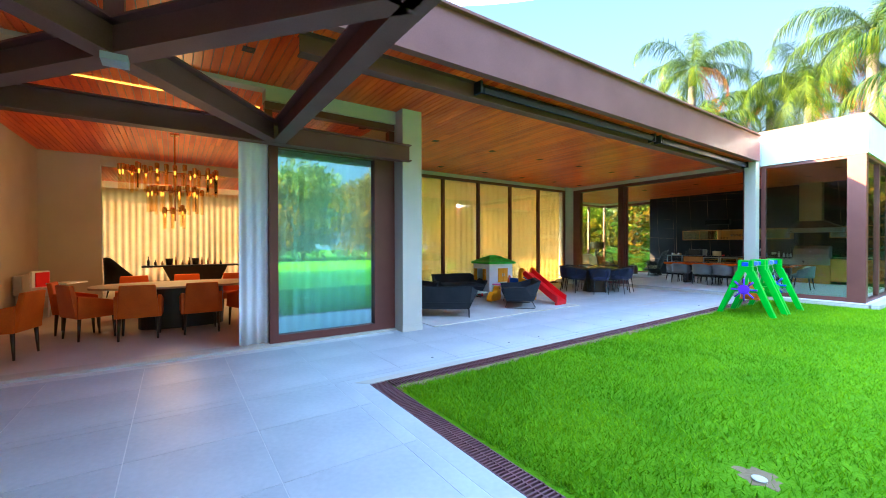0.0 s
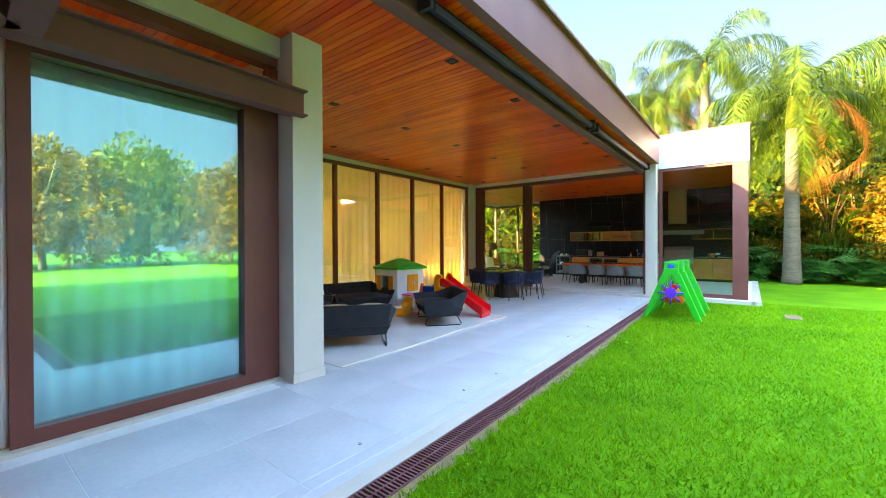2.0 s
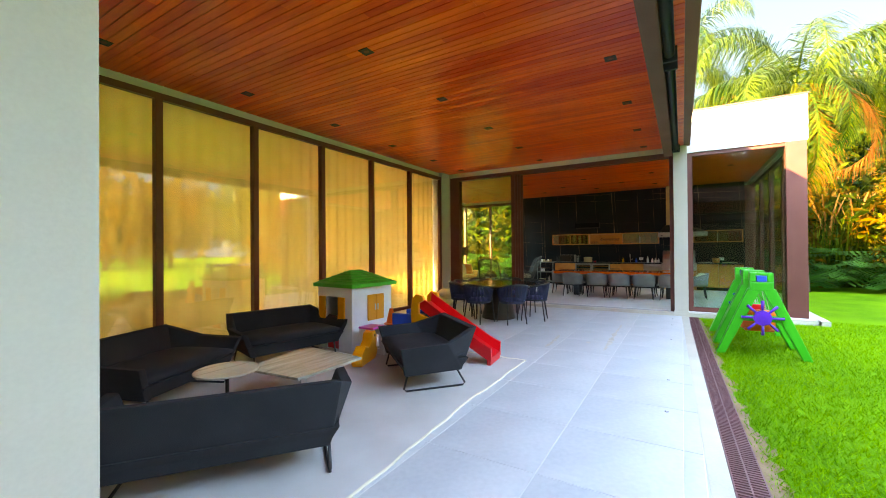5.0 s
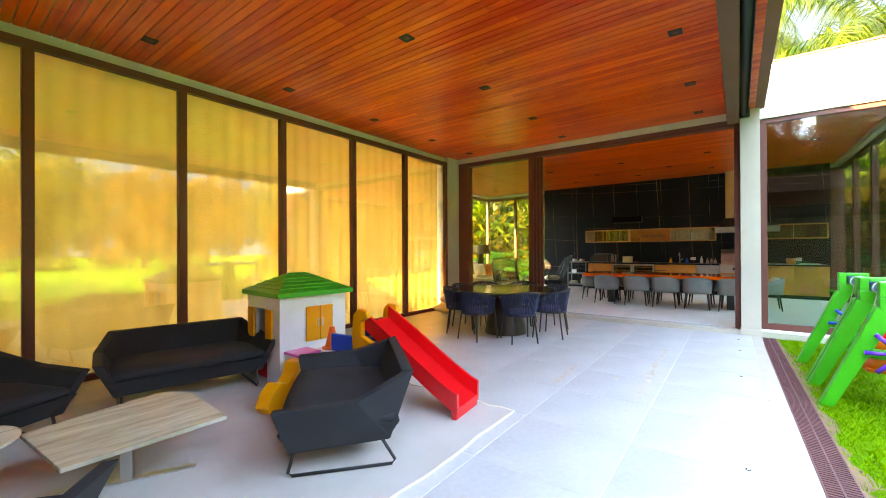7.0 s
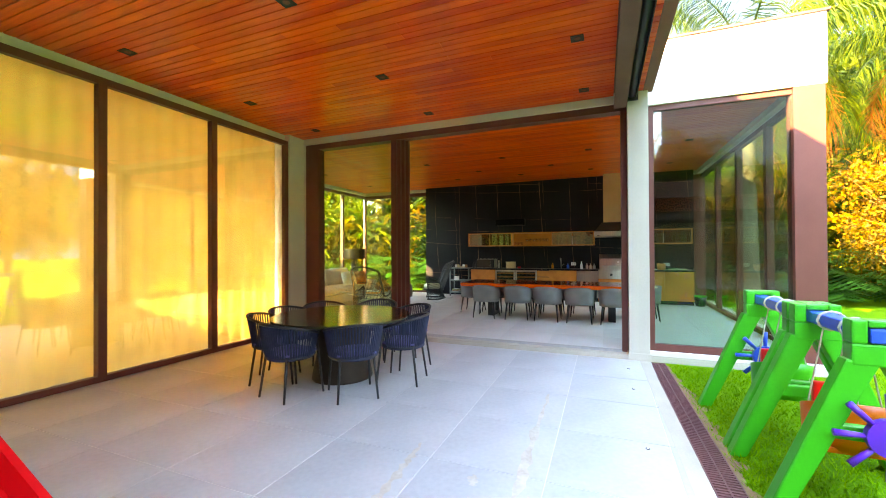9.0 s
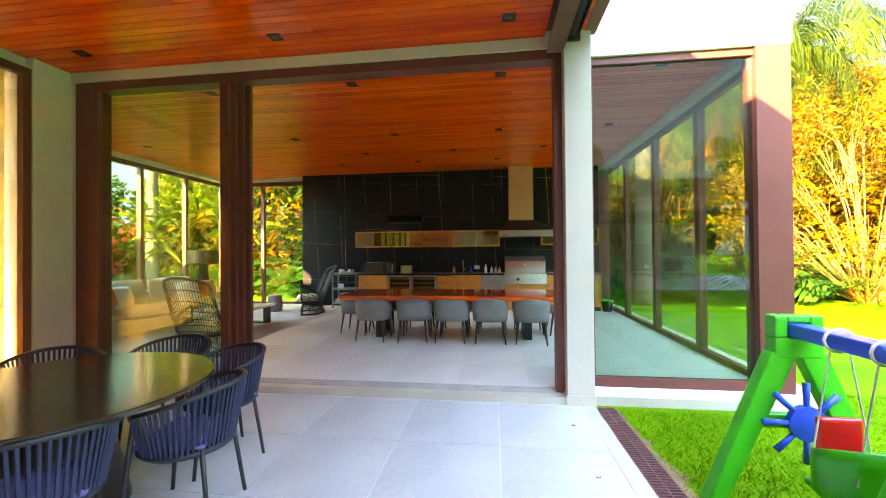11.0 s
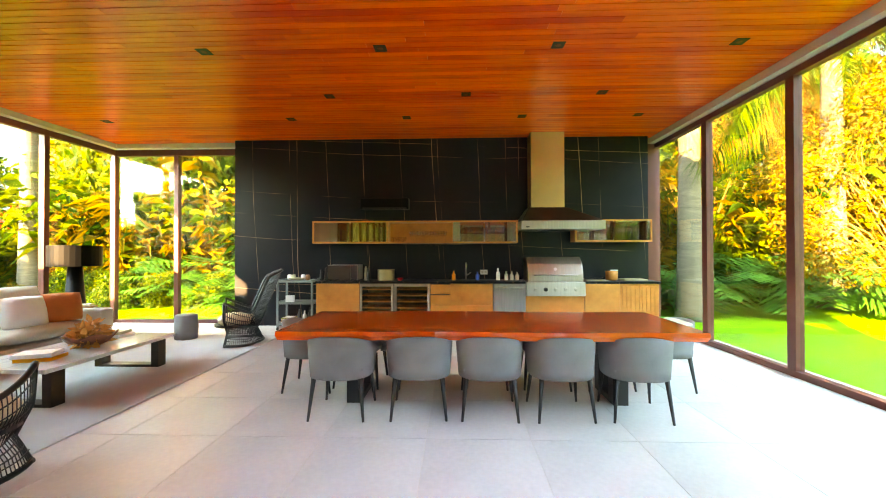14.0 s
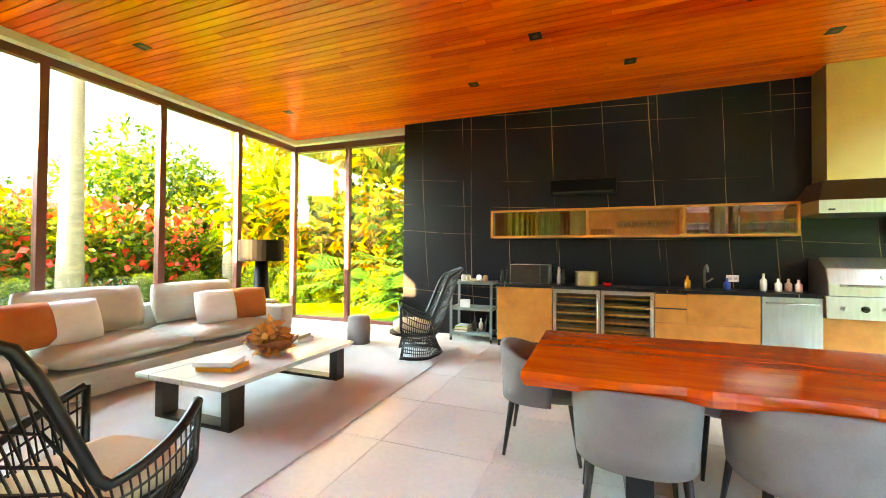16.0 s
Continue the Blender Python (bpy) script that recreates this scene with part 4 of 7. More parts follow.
def twig_bush(x, y, r, h, seed):
    """A wide golden dome of fine forking twigs carrying small leaves."""
    rg = random.Random(seed)
    t = thing("golden_bush", "large golden dome-shaped bush of fine arching twigs", "bush", "golden bushes", pose(x, y, -0.03))
    bm = bmesh.new()
    tips = []
    for k in range(90):
        a, e = rg.uniform(0, 2 * math.pi), math.asin(rg.uniform(0.08, 1.0))
        d = Vector((math.cos(a) * math.cos(e) * r, math.sin(a) * math.cos(e) * r, math.sin(e) * h)) * rg.uniform(0.82, 1.0)
        p1 = d * 0.45 + Vector((0, 0, 0.08 * h))
        tube(bm, [(0.15 * d.x / r, 0.15 * d.y / r, 0.0), p1, d * 0.8], 0.03, 4, r2=0.008)
        for j in range(5):
            q = d * rg.uniform(0.95, 1.08) + Vector((rg.uniform(-0.7, 0.7), rg.uniform(-0.7, 0.7), rg.uniform(-0.5, 0.4)))
            q.z = max(0.3, q.z)
            tube(bm, [d * rg.uniform(0.55, 0.8), d * 0.88 + (q - d) * 0.4, q], 0.011, 3, r2=0.004)
            tips.append((q.x * 0.97, q.y * 0.97, q.z * 0.97, 0.42))
    part("stem", bm, M_PLUME, t, "fine orange-brown twigs")
    o = new("foliage", leaves("foliage", M_LEAF_GOLD, tips, 56000, 0.05, seed))
    o.parent = t
    return t


twig_bush(21.6, -5.6, 4.3, 6.4, 71)
twig_bush(27.5, -10.5, 4.5, 6.0, 72)
for x, y in ((23.4, -1.4), (23.8, -2.1), (23.2, -0.6)):
    q = thing("plume_grass", "ornamental grass with feathery orange plumes", "plant", "plume grasses", pose(x, y, -0.03))
    o = new("blades", STRAPS[1])
    o.parent = q
    o.scale = (0.9, 0.9, 1.1)
    bm = bmesh.new()
    for k in range(7):
        a = k * 0.9
        tube(bm, [(0, 0, 1.2), (0.2 * math.cos(a), 0.2 * math.sin(a), 2.6), (0.55 * math.cos(a), 0.55 * math.sin(a), 3.5)], 0.05, 5, r2=0.015)
    part("plumes", bm, M_PLUME, q, "feathery orange plumes")


# lawn blades near the terrace
def grass_mesh(count, seed):
    r = np.random.default_rng(seed)
    x = 1.78 + (13.5 - 1.78) * r.random(count) ** 1.25
    y = 3.62 + 0.0222 * (x - 1.54) - 5.2 * r.random(count) ** 1.2
    keep = ~((x > 12.85) & (y > 1.7))
    keep &= (np.hypot(x - 2.86, y - 0.87) > 0.06 + 0.35 * r.random(count)) & (np.hypot((x - 11.3) / 2.2, y - 1.25) > 0.12)
    keep &= y < 3.75 + 0.0222 * (x - 1.54) - 0.19 - 0.13 * r.random(count) ** 1.5
    x, y = x[keep], y[keep]
    n = len(x)
    a, h, w = r.random(n) * 6.283, 0.022 + 0.03 * r.random(n), 0.0035 + 0.003 * r.random(n)
    lx, ly = 0.03 * r.normal(size=n), 0.03 * r.normal(size=n)
    z = np.full(n, -0.027)
    v = np.stack([np.stack([x + w * np.cos(a), y + w * np.sin(a), z], 1), np.stack([x - w * np.cos(a), y - w * np.sin(a), z], 1), np.stack([x + lx, y + ly, z + h], 1)], 1).reshape(-1, 3)
    me = bpy.data.meshes.new("grass")
    me.from_pydata(v.tolist(), [], [(3 * i, 3 * i + 1, 3 * i + 2) for i in range(n)])
    me.materials.append(M_BLADE)
    return me


tagged(new("grass", grass_mesh(150000, 9)), "short bright green lawn grass", "grass", "", "stuff")
bm = bmesh.new()
rg = random.Random(33)
prism(bm, [(2.90 + q * 0.9 * math.cos(a), 0.86 + q * math.sin(a)) for a, q in [(2 * math.pi * k / 22, rg.uniform(0.07, 0.16)) for k in range(22)]], -0.03, -0.0235)
tagged(part("bare_patch", bm, M_EARTH), "bare earth patch in the lawn", "soil", "", "stuff")
bm = bmesh.new()
lathe(bm, [(0.042, -0.03), (0.042, -0.012), (0.032, -0.008)], 18, (2.86, 0.85, 0))
tagged(part("lawn_cap", bm, M_CONCRETE, smooth=False), "round pale cover set in the bare lawn patch", "cover")
tagged(part("lawn_cap", boxes((11.05, 11.6, 1.12, 1.38, -0.03, 0.0), bevel=0.01), M_EARTH), "rusty inspection cover in the grass", "cover")

# ---- furniture materials ----
M_BLACKCLOTH = material("black_fabric", (0.010, 0.011, 0.014), (0.024, 0.025, 0.030), 0.85, 3.0, 0.25, fine=220)
M_BLACKMETAL = material("black_metal", (0.012, 0.012, 0.013), (0.022, 0.022, 0.024), 0.4, 4.0, 0.02)
M_GREY = material("grey_upholstery", (0.18, 0.174, 0.174), (0.255, 0.248, 0.248), 0.75, 4.0, 0.12, fine=160)
M_ORANGE = material("orange_leather", (0.54, 0.080, 0.005), (0.70, 0.13, 0.010), 0.45, 4.0, 0.08, spec=0.25)
M_REDWOOD = material("red_wood_slab", (0.58, 0.042, 0.003), (0.90, 0.16, 0.010), 0.15, 2.0, 0.03, stretch=(7, 0.7, 7), fine=9, coat=0.6)
M_CABWOOD = material("cabinet_wood", (0.52, 0.17, 0.025), (0.74, 0.30, 0.060), 0.42, 2.0, 0.03, stretch=(6, 1, 1), fine=10)
M_STEEL = material("brushed_steel", (0.50, 0.47, 0.43), (0.62, 0.59, 0.54), 0.28, 3.0, 0.03, metal=1.0, stretch=(1, 12, 1))
M_COPPER = material("warm_steel", (0.62, 0.45, 0.22), (0.74, 0.56, 0.30), 0.34, 1.5, 0.02, metal=0.9)
M_MARBLE = marble_material("beige_marble", (0.44, 0.40, 0.30), (0.60, 0.56, 0.44), (0.22, 0.19, 0.13), 0.05, 0.25, 2.5)
M_WHITEMARBLE = marble_material("white_marble", (0.55, 0.56, 0.56), (0.74, 0.74, 0.72), (0.30, 0.31, 0.32), 0.04, 0.12, 2.0)
M_LINEN = material("linen", (0.46, 0.43, 0.37), (0.58, 0.55, 0.48), 0.9, 4.0, 0.25, fine=200)
M_CREAM = material("cream_cushion", (0.70, 0.63, 0.46), (0.82, 0.76, 0.58), 0.9, 4.0, 0.2, fine=150)
M_WHITECLOTH = material("white_cushion", (0.74, 0.72, 0.76), (0.84, 0.82, 0.86), 0.9, 4.0, 0.2, fine=150)
M_RUST = material("rust_cushion", (0.42, 0.10, 0.02), (0.58, 0.17, 0.04), 0.8, 4.0, 0.2, fine=150)
M_RUG = material("pale_rug", (0.50, 0.50, 0.51), (0.62, 0.62, 0.62), 0.95, 2.0, 0.4, fine=250)
M_RUG2 = material("beige_rug", (0.48, 0.44, 0.40), (0.60, 0.56, 0.52), 0.95, 2.0, 0.4, fine=250)
M_TROLLEY = material("grey_green_paint", (0.16, 0.20, 0.20), (0.21, 0.26, 0.25), 0.5, 3.0, 0.03)
M_BRONZE = material("dark_bronze", (0.045, 0.033, 0.025), (0.075, 0.056, 0.043), 0.35, 3.0, 0.03, metal=0.6)
M_NAVY = material("navy_rope", (0.012, 0.016, 0.042), (0.028, 0.034, 0.085), 0.7, 6.0, 0.2, fine=120)
M_PURPLE = material("violet_cushion", (0.09, 0.09, 0.24), (0.15, 0.15, 0.34), 0.85, 6.0, 0.2, fine=120)
M_TABLETOP = material("olive_tabletop", (0.035, 0.030, 0.016), (0.055, 0.047, 0.024), 0.14, 2.0, 0.01)


def plastic(name, c, rough=0.28):
    return material(name, tuple(v * 0.9 for v in c), tuple(min(1, v * 1.06) for v in c), rough, 3.0, 0.02)


P_GREEN, P_DKGREEN, P_RED = plastic("green_plastic", (0.004, 0.43, 0.015), 0.36), plastic("roof_green_plastic", (0.008, 0.42, 0.03)), plastic("red_plastic", (0.80, 0.008, 0.012))
P_YELLOW, P_ORANGE, P_BLUE = plastic("yellow_plastic", (0.90, 0.36, 0.008)), plastic("orange_plastic", (0.90, 0.14, 0.006)), plastic("blue_plastic", (0.008, 0.09, 0.62))
P_WHITE, P_PURPLE, P_PINK = plastic("white_plastic", (0.86, 0.87, 0.89)), plastic("purple_plastic", (0.13, 0.02, 0.50)), plastic("pink_plastic", (0.85, 0.12, 0.50))
P_BLACK = plastic("black_plastic", (0.012, 0.012, 0.013), 0.35)


# ---- generic pieces ----
def shell(bm, rx, ry, a0, a1, z0, top, thick, n=26, flare=0.0, power=1.0, levels=4):
    """An upright wall curved round the origin between two angles (degrees); top(u) gives its height, u from 0 to 1."""
    rows = []
    for i in range(n + 1):
        u = i / n
        a = radians(a0 + (a1 - a0) * u)
        ca, sa = math.cos(a), math.sin(a)
        ca, sa = math.copysign(abs(ca) ** power, ca), math.copysign(abs(sa) ** power, sa)
        ring = []
        for side in (0, 1):
            for k in range(levels + 1):
                q = k / levels if side == 0 else 1 - k / levels
                z = z0 + (top(u) - z0) * q
                g = 1 + flare * q - side * 0.0
                ring.append(bm.verts.new(((rx - side * thick) * g * ca, (ry - side * thick) * g * sa, z)))
        rows.append(ring)
    m = len(rows[0])
    for a, b in zip(rows, rows[1:]):
        for k in range(m):
            bm.faces.new((a[k], b[k], b[(k + 1) % m], a[(k + 1) % m]))
    bm.faces.new(rows[0])
    bm.faces.new(rows[-1][::-1])
    bmesh.ops.recalc_face_normals(bm, faces=bm.faces)
    return bm


def pad(bm, w, d, h, z0, puff=0.02, n=6, cx=0.0, cy=0.0):
    """A soft cushion with a bulging top and rounded rim."""
    grid = []
    for face in (0, 1):
        g = []
        for i in range(n + 1):
            row = []
            for j in range(n + 1):
                u, v = i / n * 2 - 1, j / n * 2 - 1
                e = (1 - u ** 4) * (1 - v ** 4)
                su, sv = u * (1 - 0.06 * v * v), v * (1 - 0.06 * u * u)
                z = z0 + h / 2 + (h / 2 * (0.35 + 0.65 * e ** 0.5) + puff * e) * (1 if face else -1)
                row.append(bm.verts.new((cx + su * w / 2, cy + sv * d / 2, z)))
            g.append(row)
        grid.append(g)
    for face in (0, 1):
        for i in range(n):
            for j in range(n):
                q = (grid[face][i][j], grid[face][i + 1][j], grid[face][i + 1][j + 1], grid[face][i][j + 1])
                bm.faces.new(q if face else q[::-1])
    rim = [(i, 0) for i in range(n)] + [(n, j) for j in range(n)] + [(i, n) for i in range(n, 0, -1)] + [(0, j) for j in range(n, 0, -1)]
    for k in range(len(rim)):
        a, b = rim[k], rim[(k + 1) % len(rim)]
        bm.faces.new((grid[0][a[0]][a[1]], grid[0][b[0]][b[1]], grid[1][b[0]][b[1]], grid[1][a[0]][a[1]]))
    bmesh.ops.recalc_face_normals(bm, faces=bm.faces)
    return bm


def cushion(w, h, t):
    """A scatter cushion standing in x-z."""
    bm = bmesh.new()
    pad(bm, w, h, t * 0.5, 0, t * 0.35, 8)
    bmesh.ops.rotate(bm, verts=bm.verts, cent=(0, 0, 0), matrix=Matrix.Rotation(radians(90), 3, "X"))
    bmesh.ops.translate(bm, verts=bm.verts, vec=(0, 0, h / 2))
    return bm


def straight_leg(bm, a, b, r0, r1, n=8):
    return tube(bm, [a, b], r0, n, r2=r1)


def skew_box(low, high, z0, z1):
    """A solid between two outlines of four points."""
    bm = bmesh.new()
    a = [bm.verts.new((x, y, z0)) for x, y in low]
    b = [bm.verts.new((x, y, z1)) for x, y in high]
    bm.faces.new(a[::-1])
    bm.faces.new(b)
    for i in range(len(a)):
        bm.faces.new((a[i], a[(i + 1) % len(a)], b[(i + 1) % len(a)], b[i]))
    bmesh.ops.recalc_face_normals(bm, faces=bm.faces)
    return bm


# ---- kitchen: table and chairs ----
def live_edge_table():
    t = thing("dining_table", "long polished red live-edge wooden slab table", "dining table", "", pose(15.66, 5.675, KF))
    rg = random.Random(4)
    pts = []
    for k in range(41):
        y = -1.835 + 3.67 * k / 40
        pts.append((-0.595 + 0.018 * math.sin(3 * y) + rg.uniform(-0.012, 0.012), y))
    for k in range(41):
        y = 1.835 - 3.67 * k / 40
        pts.append((0.59 + 0.02 * math.sin(2.3 * y + 1) + rg.uniform(-0.012, 0.012), y))
    bm = bmesh.new()
    low = [bm.verts.new((x * 0.965, y * 0.99, 0.675)) for x, y in pts]
    mid = [bm.verts.new((x * (1.0 + rg.uniform(-0.008, 0.008)), y, 0.715)) for x, y in pts]
    hi = [bm.verts.new((x * 0.992, y * 0.998, 0.752)) for x, y in pts]
    n = len(pts)
    for a, b in ((low, mid), (mid, hi)):
        for i in range(n):
            bm.faces.new((a[i], b[i], b[(i + 1) % n], a[(i + 1) % n]))
    bm.faces.new(low)
    bm.faces.new(hi[::-1])
    bmesh.ops.recalc_face_normals(bm, faces=bm.faces)
    part("tabletop", bm, M_REDWOOD, t)
    for y in (-1.25, 1.25):
        part("leg", boxes((-0.21, -0.09, y - 0.07, y + 0.07, 0, 0.67), (0.17, 0.29, y - 0.07, y + 0.07, 0, 0.67), (-0.09, 0.17, y - 0.07, y + 0.07, 0, 0.06), (-0.09, 0.17, y - 0.07, y + 0.07, 0.62, 0.674), bevel=0.004), M_BLACKMETAL, t)
    return t


live_edge_table()


def tub_chair(m):
    t = thing("dining_chair", "grey upholstered tub dining chair with slim black legs", "chair", "chairs round the slab table", m)
    bm = bmesh.new()
    shell(bm, 0.27, 0.275, 78, 282, 0.355, lambda u: 0.56 + 0.155 * math.sin(math.pi * u) ** 0.6, 0.05, 34, 0.08, 0.8)
    part("backrest", bm, M_GREY, t, smooth=True)
    bm = bmesh.new()
    pad(bm, 0.48, 0.48, 0.11, 0.36, 0.02, 6, 0.02, 0)
    part("seat", bm, M_GREY, t, smooth=True)
    for x, y in ((0.2, 0.2), (0.2, -0.2), (-0.18, 0.2), (-0.18, -0.2)):
        bm = bmesh.new()
        straight_leg(bm, (x, y, 0.37), (x * 1.28, y * 1.18, 0.0), 0.022, 0.011)
        part("leg", bm, M_BLACKMETAL, t, smooth=True)
    return t


first = tub_chair(pose(15.26, 6.975, KF))
for y, turn in ((6.285, 3), (5.66, -2), (5.035, 2), (4.38, -4)):
    copy_thing(first, pose(15.285, y, KF, 0, 0, turn))
for y, turn in ((7.0, 178), (6.33, 183), (5.66, 180), (5.0, 177), (4.36, 181)):
    copy_thing(first, pose(16.08, y, KF, 0, 0, turn))
copy_thing(first, pose(15.92, 7.50, KF, 0, 0, -88))
copy_thing(first, pose(16.02, 3.77, KF, 0, 0, 92))
bm = cushion(0.42, 0.3, 0.16)
o = tagged(part("cushion", bm, M_CREAM, None, smooth=True), "small cream cushion lying on a grey chair", "cushion")
o.matrix_basis = pose(15.98, 3.80, KF + 0.50, 40, 0, 5)

# ---- kitchen: counter run ----
FRONT, BACK, TOP = 18.75, 19.35, 0.985


def cabinet(y0, y1, kind):
    w = y1 - y0
    names = {"door": ("base_cabinet", "warm wooden base cabinet with a plain door", "cabinet"), "drawers": ("base_cabinet", "warm wooden base cabinet with two small drawers and a wide drawer", "cabinet"),
             "slats": ("base_cabinet", "wooden base cabinet with slatted doors", "cabinet"), "wine": ("wine_cooler", "steel-framed glass wine cooler with wooden shelves", "wine cooler"),
             "wash": ("dishwasher", "stainless steel dishwasher front", "dishwasher")}
    nm, lb, cat = names[kind]
    t = thing(nm, lb, cat, "", pose(0, y0, KF))
    part("plinth", boxes((FRONT + 0.06, BACK, 0, w, 0, 0.10)), P_BLACK, t)
    x0, x1, z0, z1 = FRONT, FRONT + 0.022, 0.11, 0.87
    if kind in ("wine", "wash"):
        part("body", boxes((x1, x1 + 0.02, 0.004, w - 0.004, 0.10, 0.875), (x1 + 0.02, BACK, 0.004, 0.02, 0.10, 0.875), (x1 + 0.02, BACK, w - 0.02, w - 0.004, 0.10, 0.875), (x1 + 0.02, BACK, 0.02, w - 0.02, 0.10, 0.12)) if kind == "wash" else
             boxes((x1, BACK, 0.004, 0.03, 0.10, 0.875), (x1, BACK, w - 0.03, w - 0.004, 0.10, 0.875), (BACK - 0.05, BACK, 0.03, w - 0.03, 0.10, 0.875)), P_BLACK, t)
    else:
        part("body", boxes((x1, BACK, 0.004, w - 0.004, 0.10, 0.875)), M_CABWOOD, t)
    if kind == "door":
        part("door", boxes((x0, x1, 0.006, w - 0.006, z0, z1), bevel=0.003), M_CABWOOD, t)
    elif kind == "drawers":
        s = w * 0.68
        for a, b in ((0.50, 0.68), (0.69, z1)):
            d = part("drawer", boxes((x0, x1, s + 0.005, w - 0.006, a, b), bevel=0.003), M_CABWOOD, t)
            part("grip", boxes((x0 - 0.004, x0 + 0.004, s + 0.005, w - 0.006, b - 0.012, b + 0.004)), P_BLACK, d)
        part("drawer", boxes((x0, x1, 0.006, s - 0.002, 0.50, z1), bevel=0.003), M_CABWOOD, t)
        part("drawer", boxes((x0, x1, 0.006, w - 0.006, z0, 0.49), bevel=0.003), M_CABWOOD, t)
    elif kind == "slats":
        for h in range(2):
            a, b = 0.006 + h * w / 2, (h + 1) * w / 2 - 0.004
            d = part("door", boxes((x0 + 0.008, x1, a, b, z0, z1)), M_CABWOOD, t)
            for k in range(4):
                q = a + 0.02 + k * (b - a - 0.04) / 4
                part("slat", boxes((x0 - 0.004, x0 + 0.008, q, q + (b - a) / 4 - 0.03, z0 + 0.04, z1 - 0.04), bevel=0.003), M_CABWOOD, d)
    elif kind == "wine":
        d = part("door", boxes((x0, x1, 0.008, 0.05, z0, z1), (x0, x1, w - 0.05, w - 0.008, z0, z1), (x0, x1, 0.05, w - 0.05, z0, z0 + 0.05), (x0, x1, 0.05, w - 0.05, z1 - 0.05, z1), bevel=0.002), M_STEEL, t)
        pane("pane", boxes((x0 + 0.008, x0 + 0.014, 0.05, w - 0.05, z0 + 0.05, z1 - 0.05)), t)
        for k in range(6):
            part("shelf", boxes((x0 + 0.05, x0 + 0.4, 0.035, w - 0.035, 0.2 + k * 0.11, 0.225 + k * 0.11), bevel=0.004), M_CABWOOD, t)
        bm = bmesh.new()
        yh = 0.03
        tube(bm, [(x0, yh, 0.22), (x0 - 0.04, yh, 0.22), (x0 - 0.04, yh, 0.78), (x0, yh, 0.78)], 0.011, 8)
        part("handle", bm, M_STEEL, d, smooth=True)
    else:
        d = part("door", boxes((x0, x1, 0.006, w - 0.006, z0, z1), bevel=0.004), M_STEEL, t)
        bm = bmesh.new()
        tube(bm, [(x0, 0.05, 0.80), (x0 - 0.035, 0.05, 0.80), (x0 - 0.035, w - 0.05, 0.80), (x0, w - 0.05, 0.80)], 0.01, 8)
        part("handle", bm, M_STEEL, d, smooth=True)
    return t


for y0, y1, kind in ((7.69, 8.48, "door"), (7.07, 7.69, "wine"), (6.42, 7.07, "wine"), (5.30, 6.42, "drawers"), (4.72, 5.30, "wash"), (3.08, 3.69, "door"), (2.40, 3.08, "slats")):
    cabinet(y0, y1, kind)
tagged(part("worktop", boxes((FRONT - 0.02, BACK, 4.725, 8.49, TOP - 0.04, TOP), (FRONT - 0.02, BACK, 2.38, 3.685, TOP - 0.04, TOP), (19.2, BACK, 3.685, 4.725, TOP - 0.04, TOP), bevel=0.003), M_BLACKWALL), "black marble kitchen worktop", "worktop")

grill = thing("gas_grill", "built-in stainless steel gas grill with hood and knobs", "grill", "", pose(0, 3.69, KF))
part("cabinet", boxes((FRONT + 0.02, BACK - 0.16, 0.005, 1.03, 0.0, 0.655)), M_CABWOOD, grill, "wooden cabinet under the grill")
bm = bmesh.new()
prism(bm, [(FRONT - 0.06, 0.66), (FRONT + 0.40, 0.66), (FRONT + 0.40, 0.905), (FRONT - 0.03, 0.905)], 0.0, 1.03, "y")
cp = part("control_panel", bm, M_STEEL, grill, bevel=0.006)
for k in range(5):
    bm = bmesh.new()
    lathe(bm, [(0.036, 0), (0.036, 0.012), (0.024, 0.014), (0.022, 0.045)], 16)
    bmesh.ops.rotate(bm, verts=bm.verts, cent=(0, 0, 0), matrix=Matrix.Rotation(radians(-90), 3, "Y"))
    bmesh.ops.translate(bm, verts=bm.verts, vec=(FRONT - 0.045, 0.17 + k * 0.175, 0.775))
    part("knob", bm, M_STEEL if k != 3 else P_BLACK, cp, smooth=False)
bm = bmesh.new()
prism(bm, [(FRONT - 0.03, 0.91), (FRONT + 0.43, 0.91), (FRONT + 0.43, 1.33), (FRONT + 0.20, 1.345), (FRONT + 0.04, 1.22), (FRONT - 0.02, 1.05)], 0.03, 1.0, "y")
hood = part("lid", bm, M_STEEL, grill, bevel=0.012)
bm = bmesh.new()
tube(bm, [(FRONT, 0.14, 1.03), (FRONT - 0.07, 0.14, 1.03), (FRONT - 0.07, 0.89, 1.03), (FRONT, 0.89, 1.03)], 0.014, 8)
part("handle", bm, M_STEEL, hood, smooth=True)
bm = bmesh.new()
lathe(bm, [(0.03, 0), (0.03, 0.01)], 14)
bmesh.ops.rotate(bm, verts=bm.verts, cent=(0, 0, 0), matrix=Matrix.Rotation(radians(-75), 3, "Y"))
bmesh.ops.translate(bm, verts=bm.verts, vec=(FRONT - 0.0, 0.515, 1.13))
part("gauge", bm, P_WHITE, hood)

